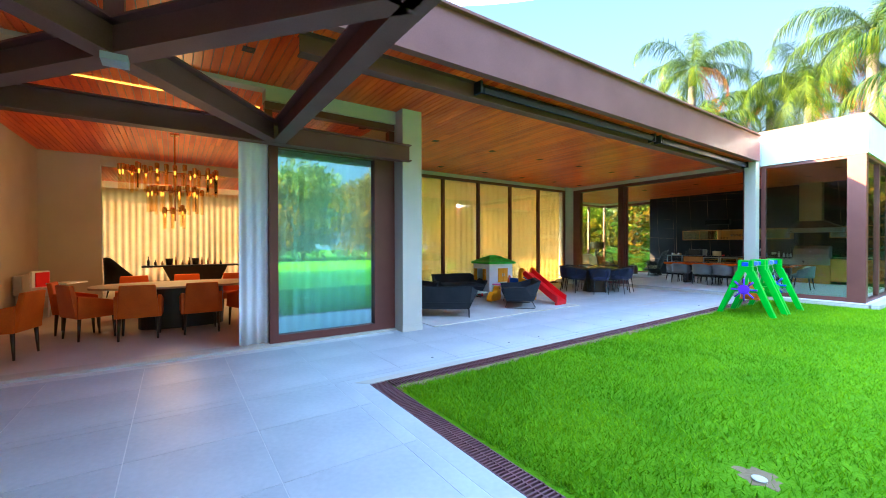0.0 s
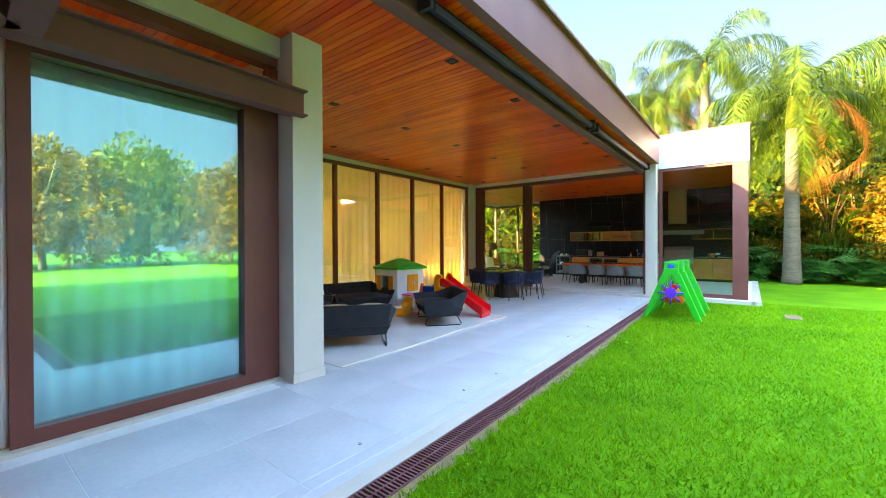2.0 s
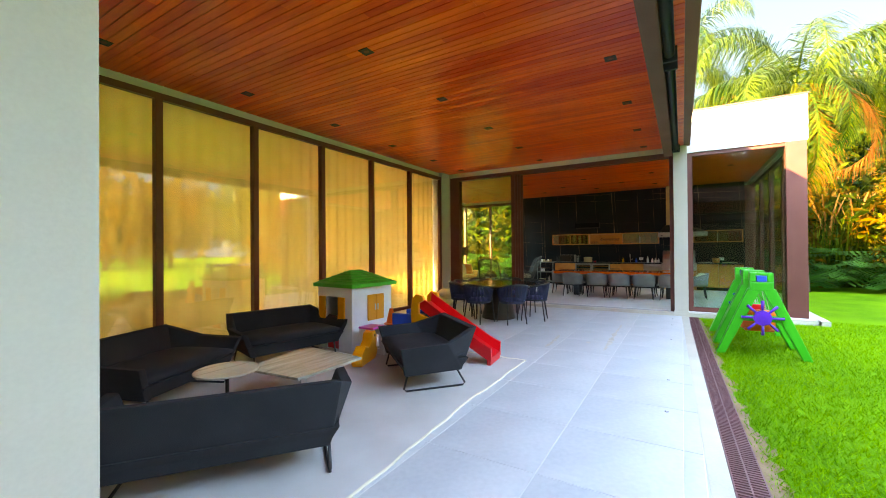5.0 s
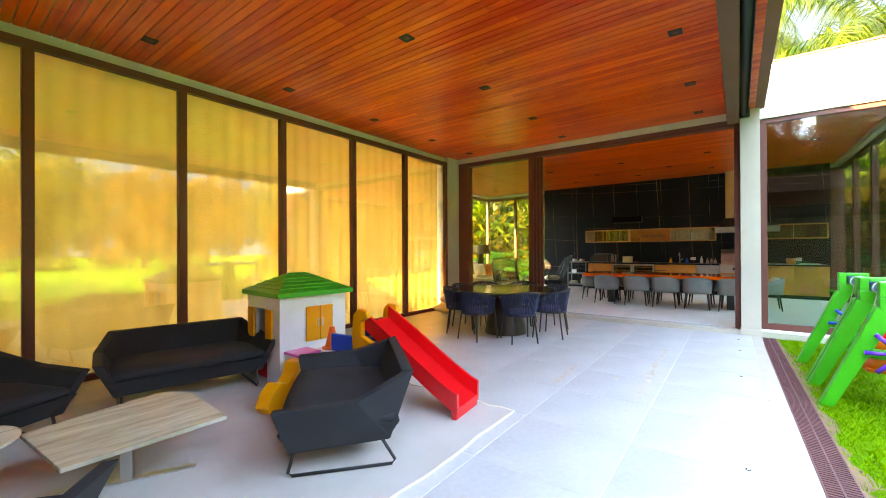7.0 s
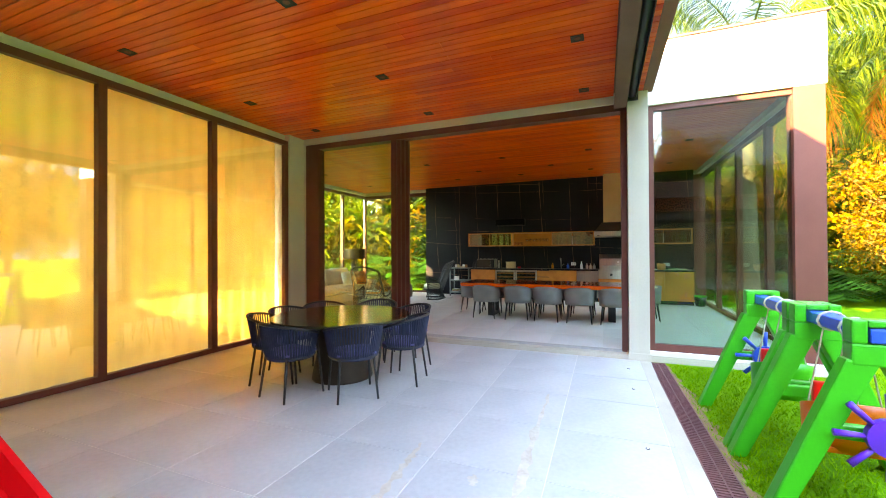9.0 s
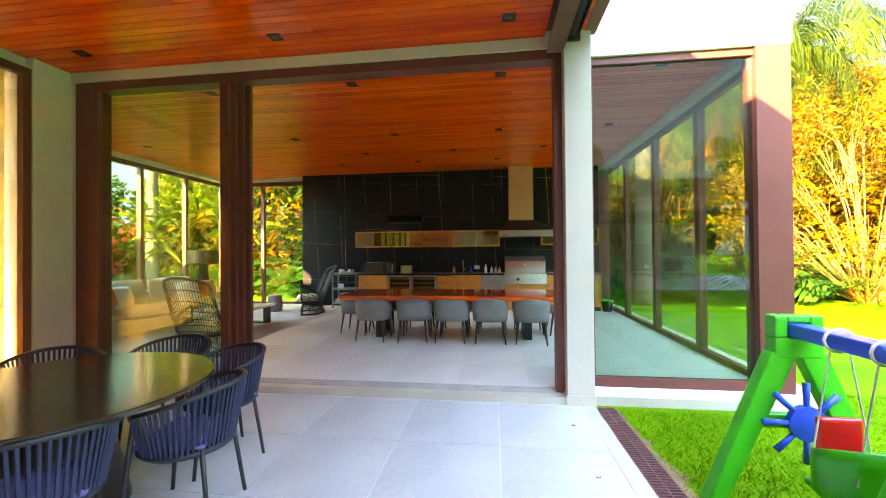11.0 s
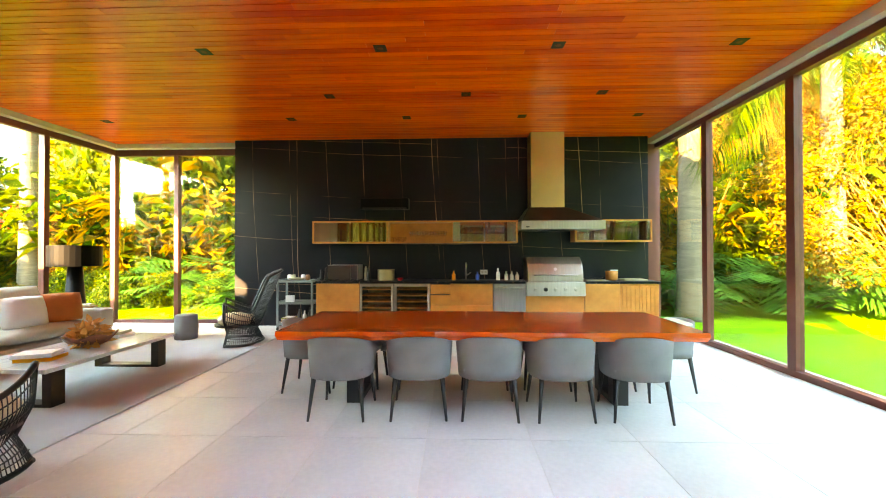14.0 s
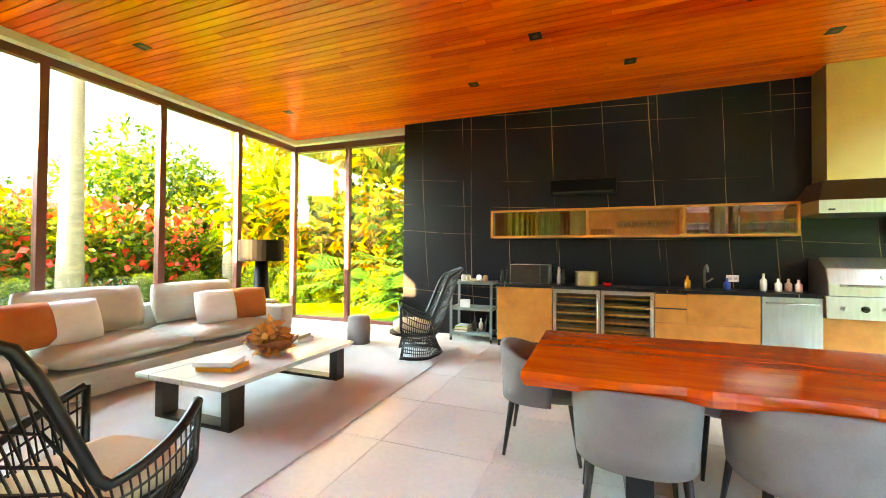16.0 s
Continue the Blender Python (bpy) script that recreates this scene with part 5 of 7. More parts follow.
range_hood = thing("range_hood", "steel range hood with a tall warm metal duct", "range hood")
part("duct", boxes((19.0, 19.345, 3.97, 4.58, 2.30, CEIL - 0.002), bevel=0.003), M_COPPER, range_hood, "warm reflective metal duct")
part("canopy", skew_box([(18.62, 3.385), (19.345, 3.385), (19.345, 4.81), (18.62, 4.81)], [(18.98, 3.93), (19.345, 3.93), (19.345, 4.62), (18.98, 4.62)], 2.05, 2.32), M_BRONZE, range_hood, "dark sloping canopy")
part("rim", boxes((18.61, 19.345, 3.375, 4.82, 1.90, 2.05), bevel=0.004), M_STEEL, range_hood)
part("badge", boxes((18.602, 18.611, 4.68, 4.74, 1.93, 1.95)), P_BLACK, range_hood)
M_ACBLACK = material("matt_black_casing", (0.0015, 0.0015, 0.0018), (0.003, 0.003, 0.0035), 0.5, 3.0, 0.0, spec=0.12)
ac = thing("air_conditioner", "black wall-mounted air conditioner", "air conditioner")
part("body", boxes((19.13, 19.345, 6.85, 7.77, 2.32, 2.53), bevel=0.02), M_ACBLACK, ac)
part("flap", boxes((19.118, 19.128, 6.89, 7.73, 2.325, 2.35)), P_BLACK, ac)


def wall_shelf(y0, y1, z0, z1, splits, group):
    t = thing("wall_shelf", "long wooden wall shelf box with glass sliding fronts and glassware" if group else "short wooden wall shelf box with mirrored glass fronts", "wall shelf", "", pose(0, 0, 0))
    x0, x1, w = 19.03, 19.345, 0.028
    part("frame", boxes((x0, x1, y0, y1, z0, z0 + w), (x0, x1, y0, y1, z1 - w, z1), (x0, x1, y0, y0 + w, z0 + w, z1 - w), (x0, x1, y1 - w, y1, z0 + w, z1 - w), (x1 - 0.012, x1, y0 + w, y1 - w, z0 + w, z1 - w)), M_CABWOOD, t)
    for y in splits:
        part("divider", boxes((x0 + 0.004, x1 - 0.012, y - 0.012, y + 0.012, z0 + w, z1 - w)), M_CABWOOD, t)
    return t


M_SMOKE = glass_material("gold_mirror_glass", (0.62, 0.52, 0.22), 3.2)
shelf = wall_shelf(4.815, 8.65, 1.672, 2.09, (6.03, 7.24), True)
for a, b in ((7.26, 7.93), (7.95, 8.62), (4.85, 5.42), (5.44, 6.01)):
    pane("sliding_pane", boxes((19.045, 19.051, a, b, 1.702, 2.06)), shelf, M_SMOKE)
shelf2 = wall_shelf(2.38, 3.77, 1.69, 2.10, (), False)
for a, b in ((2.42, 3.06), (3.08, 3.73)):
    pane("sliding_pane", boxes((19.045, 19.051, a, b, 1.72, 2.07)), shelf2, M_SMOKE)
rg = random.Random(12)
BOOKS = [plastic("book_cover", c, 0.6) for c in ((0.55, 0.50, 0.32), (0.30, 0.34, 0.08), (0.12, 0.10, 0.06), (0.62, 0.60, 0.55), (0.36, 0.20, 0.08))]


def book(x, y, z, w, d, h, mat, label, m=None):
    t = thing("book", label, "book", "", m or pose(x, y, z))
    part("cover", boxes((0, d, 0, 0.003, 0, h), (0, d, w - 0.003, w, 0, h), (0, 0.003, 0.003, w - 0.003, 0, h)), mat, t)
    part("pages", boxes((0.003, d - 0.004, 0.003, w - 0.003, 0.004, h - 0.004)), P_WHITE, t)
    return t


for y0, y1 in ((7.30, 8.45), (4.9, 5.9), (2.5, 3.6)):
    y = y0
    while y < y1:
        w = rg.uniform(0.025, 0.06)
        if rg.random() < 0.8:
            book(19.10, y, 1.702 if y > 4 else 1.72, w, 0.2, rg.uniform(0.22, 0.31), rg.choice(BOOKS), "upright book on the wall shelf")
        y += w + 0.006 + (0.05 if rg.random() < 0.2 else 0)


M_CLEAR = glass_material("drinking_glass", (0.96, 0.96, 0.96), 1.7)


def wine_glass(x, y, z, s=1.0):
    bm = bmesh.new()
    lathe(bm, [(0.036, 0), (0.034, 0.004), (0.005, 0.01), (0.004, 0.09), (0.02, 0.105), (0.038, 0.14), (0.040, 0.165), (0.032, 0.205), (0.030, 0.205), (0.037, 0.165), (0.035, 0.14), (0.016, 0.109)], 12)
    o = tagged(part("wine_glass", bm, M_CLEAR, None, smooth=True), "clear stemmed wine glass on the wall shelf", "glass", "shelf glasses")
    o.matrix_basis = pose(x, y, z) @ Matrix.Scale(s, 4)
    o.visible_shadow = False
    return o


w1 = wine_glass(19.14, 6.16, 1.70)
for k in range(1, 14):
    o = new("wine_glass", w1.data)
    o.matrix_basis = pose(19.14 + 0.09 * (k % 2), 6.16 + k * 0.05, 1.70)
    o.visible_shadow = False
    tagged(o, "clear stemmed wine glass on the wall shelf", "glass", "shelf glasses")
for k in range(6):
    bm = bmesh.new()
    lathe(bm, [(0.033, 0), (0.037, 0.09), (0.034, 0.09), (0.03, 0.006)], 12)
    o = tagged(part("tumbler", bm, M_CLEAR, None, smooth=True), "clear glass tumbler on the wall shelf", "glass", "shelf glasses")
    o.matrix_basis = pose(19.12 + 0.08 * (k % 2), 6.92 + 0.05 * k, 1.70)
    o.visible_shadow = False

# ---- kitchen: things on the worktop ----
def turned(name, label, cat, x, y, z, profile, mat, group="", n=20):
    bm = bmesh.new()
    lathe(bm, profile, n)
    o = tagged(part(name, bm, mat, None, smooth=True), label, cat, group)
    o.matrix_basis = pose(x, y, z)
    return o


mw = thing("microwave", "silver-grey microwave oven on the worktop", "microwave", "", pose(18.86, 7.75, TOP))
part("body", boxes((0.012, 0.4, 0, 0.56, 0.012, 0.285), bevel=0.008), M_STEEL, mw)
part("door", boxes((0, 0.012, 0.13, 0.555, 0.016, 0.28), bevel=0.003), M_BRONZE, mw)
part("control_panel", boxes((0, 0.012, 0.005, 0.125, 0.016, 0.28)), P_BLACK, mw)
for fx, fy in ((0.05, 0.05), (0.05, 0.5), (0.35, 0.05), (0.35, 0.5)):
    part("foot", boxes((fx, fx + 0.03, fy, fy + 0.03, 0, 0.012)), P_BLACK, mw)
pot = turned("cooking_pot", "gold-toned metal cooking pot", "pot", 18.98, 7.25, TOP, [(0.15, 0), (0.155, 0.02), (0.155, 0.19), (0.162, 0.2), (0.15, 0.2), (0.148, 0.03)], M_COPPER)
turned("bowl", "small red bowl on the worktop", "bowl", 18.9, 6.98, TOP, [(0.03, 0), (0.06, 0.05), (0.055, 0.05), (0.026, 0.006)], P_RED)
for x, y, h, m, lb in ((18.95, 7.62, 0.26, M_STEEL, "tall steel pepper mill on the worktop"), (18.9, 7.56, 0.22, P_BLACK, "black pepper mill on the worktop"), (18.95, 8.36, 0.24, P_BLACK, "dark bottle beside the microwave"), (18.92, 8.44, 0.2, P_BLACK, "dark bottle beside the microwave")):
    turned("bottle", lb, "bottle", x, y, TOP, [(0.026, 0), (0.03, 0.02), (0.028, h * 0.5), (0.016, h * 0.68), (0.022, h * 0.8), (0.014, h)], m)
tap = thing("kitchen_tap", "chrome kitchen tap with a curved spout", "tap", "", pose(19.2, 5.77, TOP))
bm = bmesh.new()
tube(bm, [(0, 0, 0), (0, 0, 0.24), (-0.03, 0, 0.29), (-0.09, 0, 0.31), (-0.14, 0, 0.28), (-0.15, 0, 0.22)], 0.014, 10)
part("spout", bm, M_STEEL, tap, smooth=True)
bm = bmesh.new()
tube(bm, [(0, 0, 0.08), (0, -0.05, 0.10), (-0.01, -0.09, 0.14)], 0.009, 8)
part("lever", bm, M_STEEL, tap, smooth=True)
for y, m, h, lb in ((6.0, P_YELLOW, 0.17, "amber soap bottle"), (5.56, P_BLUE, 0.15, "bottle with a blue label"), (5.18, P_WHITE, 0.22, "white pump bottle"), (5.03, P_WHITE, 0.16, "white jar"), (4.93, BOOKS[3], 0.16, "pale jar with a lid"), (4.83, P_WHITE, 0.15, "white jar")):
    o = turned("bottle", lb + " on the worktop", "bottle", 19.05, y, TOP, [(0.034, 0), (0.036, 0.01), (0.036, h * 0.62), (0.014, h * 0.74), (0.014, h)], m)
for y in (5.42, 2.95):
    t = thing("wall_socket", "white wall socket plate on the black wall", "socket", "wall sockets", pose(19.335, y, 1.12))
    part("plate", boxes((0, 0.014, -0.07, 0.07, -0.045, 0.045), bevel=0.003), P_WHITE, t)
    for d in (-0.03, 0.03):
        part("outlet", boxes((-0.003, 0, d - 0.018, d + 0.018, -0.018, 0.018)), BOOKS[3], t)
basket = turned("basket", "round yellow-brown woven basket on the worktop", "basket", 19.0, 3.13, TOP, [(0.08, 0), (0.1, 0.02), (0.11, 0.17), (0.1, 0.17), (0.09, 0.02)], M_CABWOOD)
tray = tagged(part("chopping_board", boxes((18.85, 19.15, 2.55, 2.95, TOP, TOP + 0.03), bevel=0.006), BOOKS[0]), "pale chopping board lying on the worktop", "chopping board")
hob = thing("gas_burner", "steel gas burner plate with black rings", "burner", "", pose(18.82, 3.24, TOP))
part("plate", boxes((0, 0.42, 0, 0.4, 0, 0.016), bevel=0.003), M_STEEL, hob)
for a in (0.11, 0.29):
    bm = bmesh.new()
    tube(bm, [(0.21 + 0.07 * math.cos(2 * math.pi * k / 14), a + 0.07 * math.sin(2 * math.pi * k / 14), 0.04) for k in range(14)], 0.008, 5, True)
    part("ring", bm, P_BLACK, hob)
bin_ = thing("pet_bowl_bin", "black bin with a green rim by the glass wall", "bin", "", pose(18.75, 2.28, KF))
bm = bmesh.new()
lathe(bm, [(0.11, 0), (0.14, 0.24), (0.13, 0.24), (0.1, 0.01)], 18)
part("body", bm, P_BLACK, bin_, smooth=True)
bm = bmesh.new()
lathe(bm, [(0.145, 0.24), (0.15, 0.27), (0.12, 0.28), (0.12, 0.245)], 18)
part("rim", bm, P_GREEN, bin_, smooth=True)

trolley = thing("serving_trolley", "grey-green serving trolley with three shelves", "trolley", "", pose(18.86, 8.58, KF))
for x in (0.0, 0.40):
    for y in (0.0, 0.64):
        part("post", boxes((x, x + 0.035, y, y + 0.035, 0.06, 0.93), bevel=0.004), M_TROLLEY, trolley)
        bm = bmesh.new()
        lathe(bm, [(0.012, -0.018), (0.03, -0.012), (0.03, 0.012), (0.012, 0.018)], 12)
        bmesh.ops.rotate(bm, verts=bm.verts, cent=(0, 0, 0), matrix=Matrix.Rotation(radians(90), 3, "X"))
        bmesh.ops.translate(bm, verts=bm.verts, vec=(x + 0.018, y + 0.018, 0.03))
        part("castor", bm, P_BLACK, trolley)
for z in (0.10, 0.48, 0.88):
    part("shelf", boxes((0.006, 0.43, 0.037, 0.638, z, z + 0.04), (0.036, 0.40, 0.004, 0.034, z, z + 0.05), (0.036, 0.40, 0.642, 0.672, z, z + 0.05), bevel=0.003), M_TROLLEY, trolley)
for k, (y, m, h) in enumerate(((8.70, P_BLACK, 0.25), (8.80, M_STEEL, 0.2), (8.9, P_BLACK, 0.22))):
    turned("bottle", "dark bottle standing on the trolley", "bottle", 19.05, y, KF + 0.14, [(0.035, 0), (0.036, h * 0.6), (0.013, h * 0.75), (0.013, h)], m)
for x, y, m in ((19.0, 8.72, BOOKS[4]), (19.1, 8.85, P_WHITE), (19.02, 9.0, BOOKS[0]), (19.08, 9.1, P_WHITE)):
    turned("jar", "small jar on the trolley top", "jar", x, y, KF + 0.92, [(0.035, 0), (0.04, 0.03), (0.04, 0.08), (0.025, 0.1)], m)
bm = bmesh.new()
lathe(bm, [(0.10, 0), (0.17, 0.03), (0.16, 0.035), (0.09, 0.01)], 20)
o = tagged(part("fruit_plate", bm, BOOKS[0], None, smooth=True), "wide shallow plate on the trolley", "plate")
o.matrix_basis = pose(19.05, 8.93, KF + 0.92)
tagged(part("photo_box", boxes((18.9, 18.96, 8.95, 9.1, KF + 0.52, KF + 0.64), bevel=0.004), P_WHITE), "small white box on the trolley's middle shelf", "box")
for k in range(4):
    book(18.88 + 0.005 * k, 8.98, KF + 0.14 + 0.022 * k, 0.2, 0.28, 0.02, BOOKS[(k + 3) % 5], "book lying on the trolley's bottom shelf")

# ---- living corner ----
tagged(part("rug", boxes((13.32, 18.4, 8.95, 12.85, KF, KF + 0.014), bevel=0.003), M_RUG), "large pale grey flat-woven rug", "rug")
RZ = KF + 0.014
sofa = thing("sofa", "long low beige linen sofa with loose cushions", "sofa", "", pose(13.5, 11.3, RZ))
part("base", boxes((0.0, 4.2, 0.0, 1.35, 0.03, 0.26), bevel=0.02), M_LINEN, sofa)
for a in (0, 4.0):
    part("armrest", boxes((a, a + 0.22, 0.0, 1.35, 0.26, 0.56), bevel=0.03), M_LINEN, sofa, smooth=False)
part("backrest", boxes((0.22, 4.0, 1.1, 1.35, 0.26, 0.66), bevel=0.03), M_LINEN, sofa)
for k in range(3):
    bm = bmesh.new()
    pad(bm, 1.25, 1.08, 0.16, 0.265, 0.02, 8, 0.22 + 0.63 + k * 1.26, 0.55)
    part("seat_cushion", bm, M_LINEN, sofa, smooth=True)
    bm = cushion(1.15, 0.5, 0.3)
    bmesh.ops.rotate(bm, verts=bm.verts, cent=(0, 0, 0), matrix=Matrix.Rotation(radians(-14), 3, "X"))
    bmesh.ops.translate(bm, verts=bm.verts, vec=(0.22 + 0.63 + k * 1.26, 0.9, 0.43))
    part("back_cushion", bm, M_LINEN, sofa, smooth=True)
for x, z, mat, lb, turn, y in ((16.75, 0.42, M_WHITECLOTH, "white scatter cushion", -12, 11.66), (17.20, 0.42, M_RUST, "rust-orange scatter cushion", -30, 11.64), (14.98, 0.44, M_RUST, "rust-orange scatter cushion", 14, 11.8), (15.36, 0.43, M_WHITECLOTH, "white scatter cushion", 8, 11.86)):
    o = tagged(part("cushion", cushion(0.5, 0.42, 0.2), mat, None, smooth=True), lb + " leaning on the sofa", "cushion", "sofa cushions")
    o.matrix_basis = pose(x, y, RZ + z, -18, 0, turn)

ct = thing("coffee_table", "low marble-topped coffee table on dark metal frames", "coffee table", "", pose(15.08, 9.57, RZ))
part("tabletop", boxes((0, 1.62, 0, 0.93, 0.345, 0.385), bevel=0.005), M_WHITEMARBLE, ct)
for x in (0.13, 1.42):
    part("leg", boxes((x, x + 0.13, 0.08, 0.17, 0, 0.344), (x, x + 0.13, 0.80, 0.89, 0, 0.344), (x, x + 0.13, 0.17, 0.80, 0, 0.03), bevel=0.002), M_BRONZE, ct)
bowl = thing("bowl", "rough brown wooden bowl heaped with dried leaves", "bowl", "", pose(15.98, 10.02, RZ + 0.385))
bm = bmesh.new()
lathe(bm, [(0.08, 0), (0.18, 0.05), (0.25, 0.13), (0.235, 0.135), (0.16, 0.06), (0.05, 0.02)], 22)
for v in bm.verts:
    v.co.z += 0.02 * math.sin(5 * math.atan2(v.co.y, v.co.x)) * (v.co.z / 0.13)
part("vessel", bm, material("carved_wood", (0.12, 0.03, 0.012), (0.26, 0.08, 0.03), 0.5, 8.0, 0.5, fine=30), bowl, smooth=True)
o = new("dried_leaves", leaves("dried_leaves", M_PLUME, [(0, 0, 0.12, 0.13), (0.08, 0.05, 0.13, 0.1), (-0.08, -0.04, 0.12, 0.11)], 260, 0.045, 91))
o.parent = bowl
for k, (x, y, z, mt) in enumerate(((16.35, 10.02, 0, P_WHITE), (16.36, 10.03, 0.035, BOOKS[0]), (15.35, 9.80, 0, P_YELLOW), (15.36, 9.81, 0.04, P_WHITE))):
    book(x, y, RZ + 0.386 + z, 0.30, 0.24, 0.034, mt, "large art book lying on the coffee table", pose(x, y, RZ + 0.386 + z, 0, 0, 8 * k))
st = turned("stool", "faceted grey stump-shaped stool on the rug", "stool", 18.12, 10.42, RZ, [(0.17, 0), (0.18, 0.2), (0.165, 0.38), (0.15, 0.40)], M_GREY, n=9)
side = thing("side_table", "small black side table holding books", "side table", "", pose(18.0, 11.95, RZ))
bm = bmesh.new()
lathe(bm, [(0.27, 0.46), (0.27, 0.49)], 24)
part("tabletop", bm, M_BLACKMETAL, side)
for k in range(4):
    a = 0.8 + k * math.pi / 2
    bm = bmesh.new()
    straight_leg(bm, (0.22 * math.cos(a), 0.22 * math.sin(a), 0.46), (0.16 * math.cos(a), 0.16 * math.sin(a), 0), 0.03, 0.022)
    part("leg", bm, M_BLACKMETAL, side)
for k in range(3):
    book(17.86, 11.85, RZ + 0.492 + 0.034 * k, 0.26, 0.2, 0.032, BOOKS[(3 + k) % 5], "book stacked on the side table", pose(17.88 - 0.01 * k, 11.84, RZ + 0.492 + 0.034 * k, 0, 0, 12 * k))
# the lamp's black is deepened to stand in for shade from the sun
lamp = thing("floor_lamp", "black floor lamp with a wide drum shade and conical base", "lamp", "", pose(18.45, 12.66, KF))
bm = bmesh.new()
lathe(bm, [(0.19, 0), (0.18, 0.02), (0.10, 1.22), (0.03, 1.26)], 24)
part("base", bm, M_ACBLACK, lamp, smooth=True)
bm = bmesh.new()
lathe(bm, [(0.37, 1.2), (0.37, 1.56), (0.36, 1.56), (0.36, 1.2)], 32)
part("shade", bm, M_ACBLACK, lamp, smooth=False)


def wicker_chair(m):
    t = thing("wicker_armchair", "black woven wicker armchair with a high back and cream seat cushion", "armchair", "wicker armchairs", m)
    def top(u):
        w = abs(u - 0.5) * 2
        if w < 0.40:
            return 1.13 - 0.10 * (w / 0.40) ** 2
        if w < 0.52:
            k = (w - 0.40) / 0.12
            return 1.03 - 0.53 * k * k * (3 - 2 * k)
        return 0.50 + 0.17 * ((w - 0.52) / 0.48) ** 1.4

    bm = bmesh.new()
    n = 56
    def at(u, q):
        a = radians(60 + 240 * u)
        z = top(u) * q
        r = 1.0 - 0.24 * math.exp(-((z - 0.22) / 0.10) ** 2) + 0.10 * max(0.0, z - 0.4)
        back = 0.34 * max(0.0, z - 0.42) * math.sin(math.pi * u)
        return Vector((0.37 * r * math.cos(a) - back, 0.38 * r * math.sin(a), z))
    for i in range(n + 1):
        tube(bm, [at(i / n, q) for q in (0.02, 0.2, 0.35, 0.5, 0.7, 0.85, 1.0)], 0.0045, 4)
    for q in (0.06, 0.14, 0.2, 0.27, 0.34, 0.42, 0.5, 0.6, 0.72, 0.86):
        tube(bm, [at(i / 40, q) for i in range(41)], 0.006, 4)
    part("weave", bm, P_BLACK, t)
    bm = bmesh.new()
    tube(bm, [at(i / 60, 1.0) for i in range(61)], 0.021, 7)
    tube(bm, [at(0, q) for q in (0, 0.3, 0.6, 1.0)], 0.018, 6)
    tube(bm, [at(1, q) for q in (0, 0.3, 0.6, 1.0)], 0.018, 6)
    tube(bm, [at(i / 30, 0.03) for i in range(31)], 0.018, 6)
    part("rim", bm, P_BLACK, t, smooth=True)
    bm = bmesh.new()
    shell(bm, 0.33, 0.34, 0, 359, 0.28, lambda u: 0.31, 0.3, 24)
    part("seat", bm, P_BLACK, t)
    bm = bmesh.new()
    pad(bm, 0.52, 0.54, 0.12, 0.315, 0.03, 8, 0.02, 0)
    part("seat_cushion", bm, M_CREAM, t, smooth=True)
    return t


wk = wicker_chair(pose(17.86, 9.40, RZ, 0, 0, 118))
copy_thing(wk, pose(14.08, 9.12, RZ, 0, 0, 6))

# ---- terrace: lounge ----
def ripple(q):
    return 0.025 * math.sin(2.3 * q) + 0.012 * math.sin(6.1 * q + 1) + 0.006 * math.sin(15 * q)


bm = bmesh.new()
rim = [(3.66 + 4.17 * k / 60, 5.765 + 0.12 * k / 60 + 0.7 * ripple(3.66 + 4.17 * k / 60)) for k in range(61)]
rim += [(7.83 + 0.6 * ripple(k), 5.885 + 3.3 * k / 30) for k in range(1, 31)]
prism(bm, rim + [(3.66, 9.2)], 0.0, 0.012)
terrace_rug = part("rug", bm, M_RUG2)
tagged(terrace_rug, "large beige outdoor rug with a wavy rolled edge", "rug")
bm = bmesh.new()
tube(bm, [(x, y, 0.011 + 0.006 * (0.5 + 0.5 * math.sin(4.7 * x + 3 * y))) for x, y in rim], 0.009, 6)
part("binding", bm, M_CREAM, terrace_rug, "pale stitched binding", smooth=True)
PZ = 0.012


def facets(points, faces):
    bm = bmesh.new()
    v = [bm.verts.new(p) for p in points]
    for f in faces:
        bm.faces.new([v[i] for i in f])
    bmesh.ops.recalc_face_normals(bm, faces=bm.faces)
    return bm


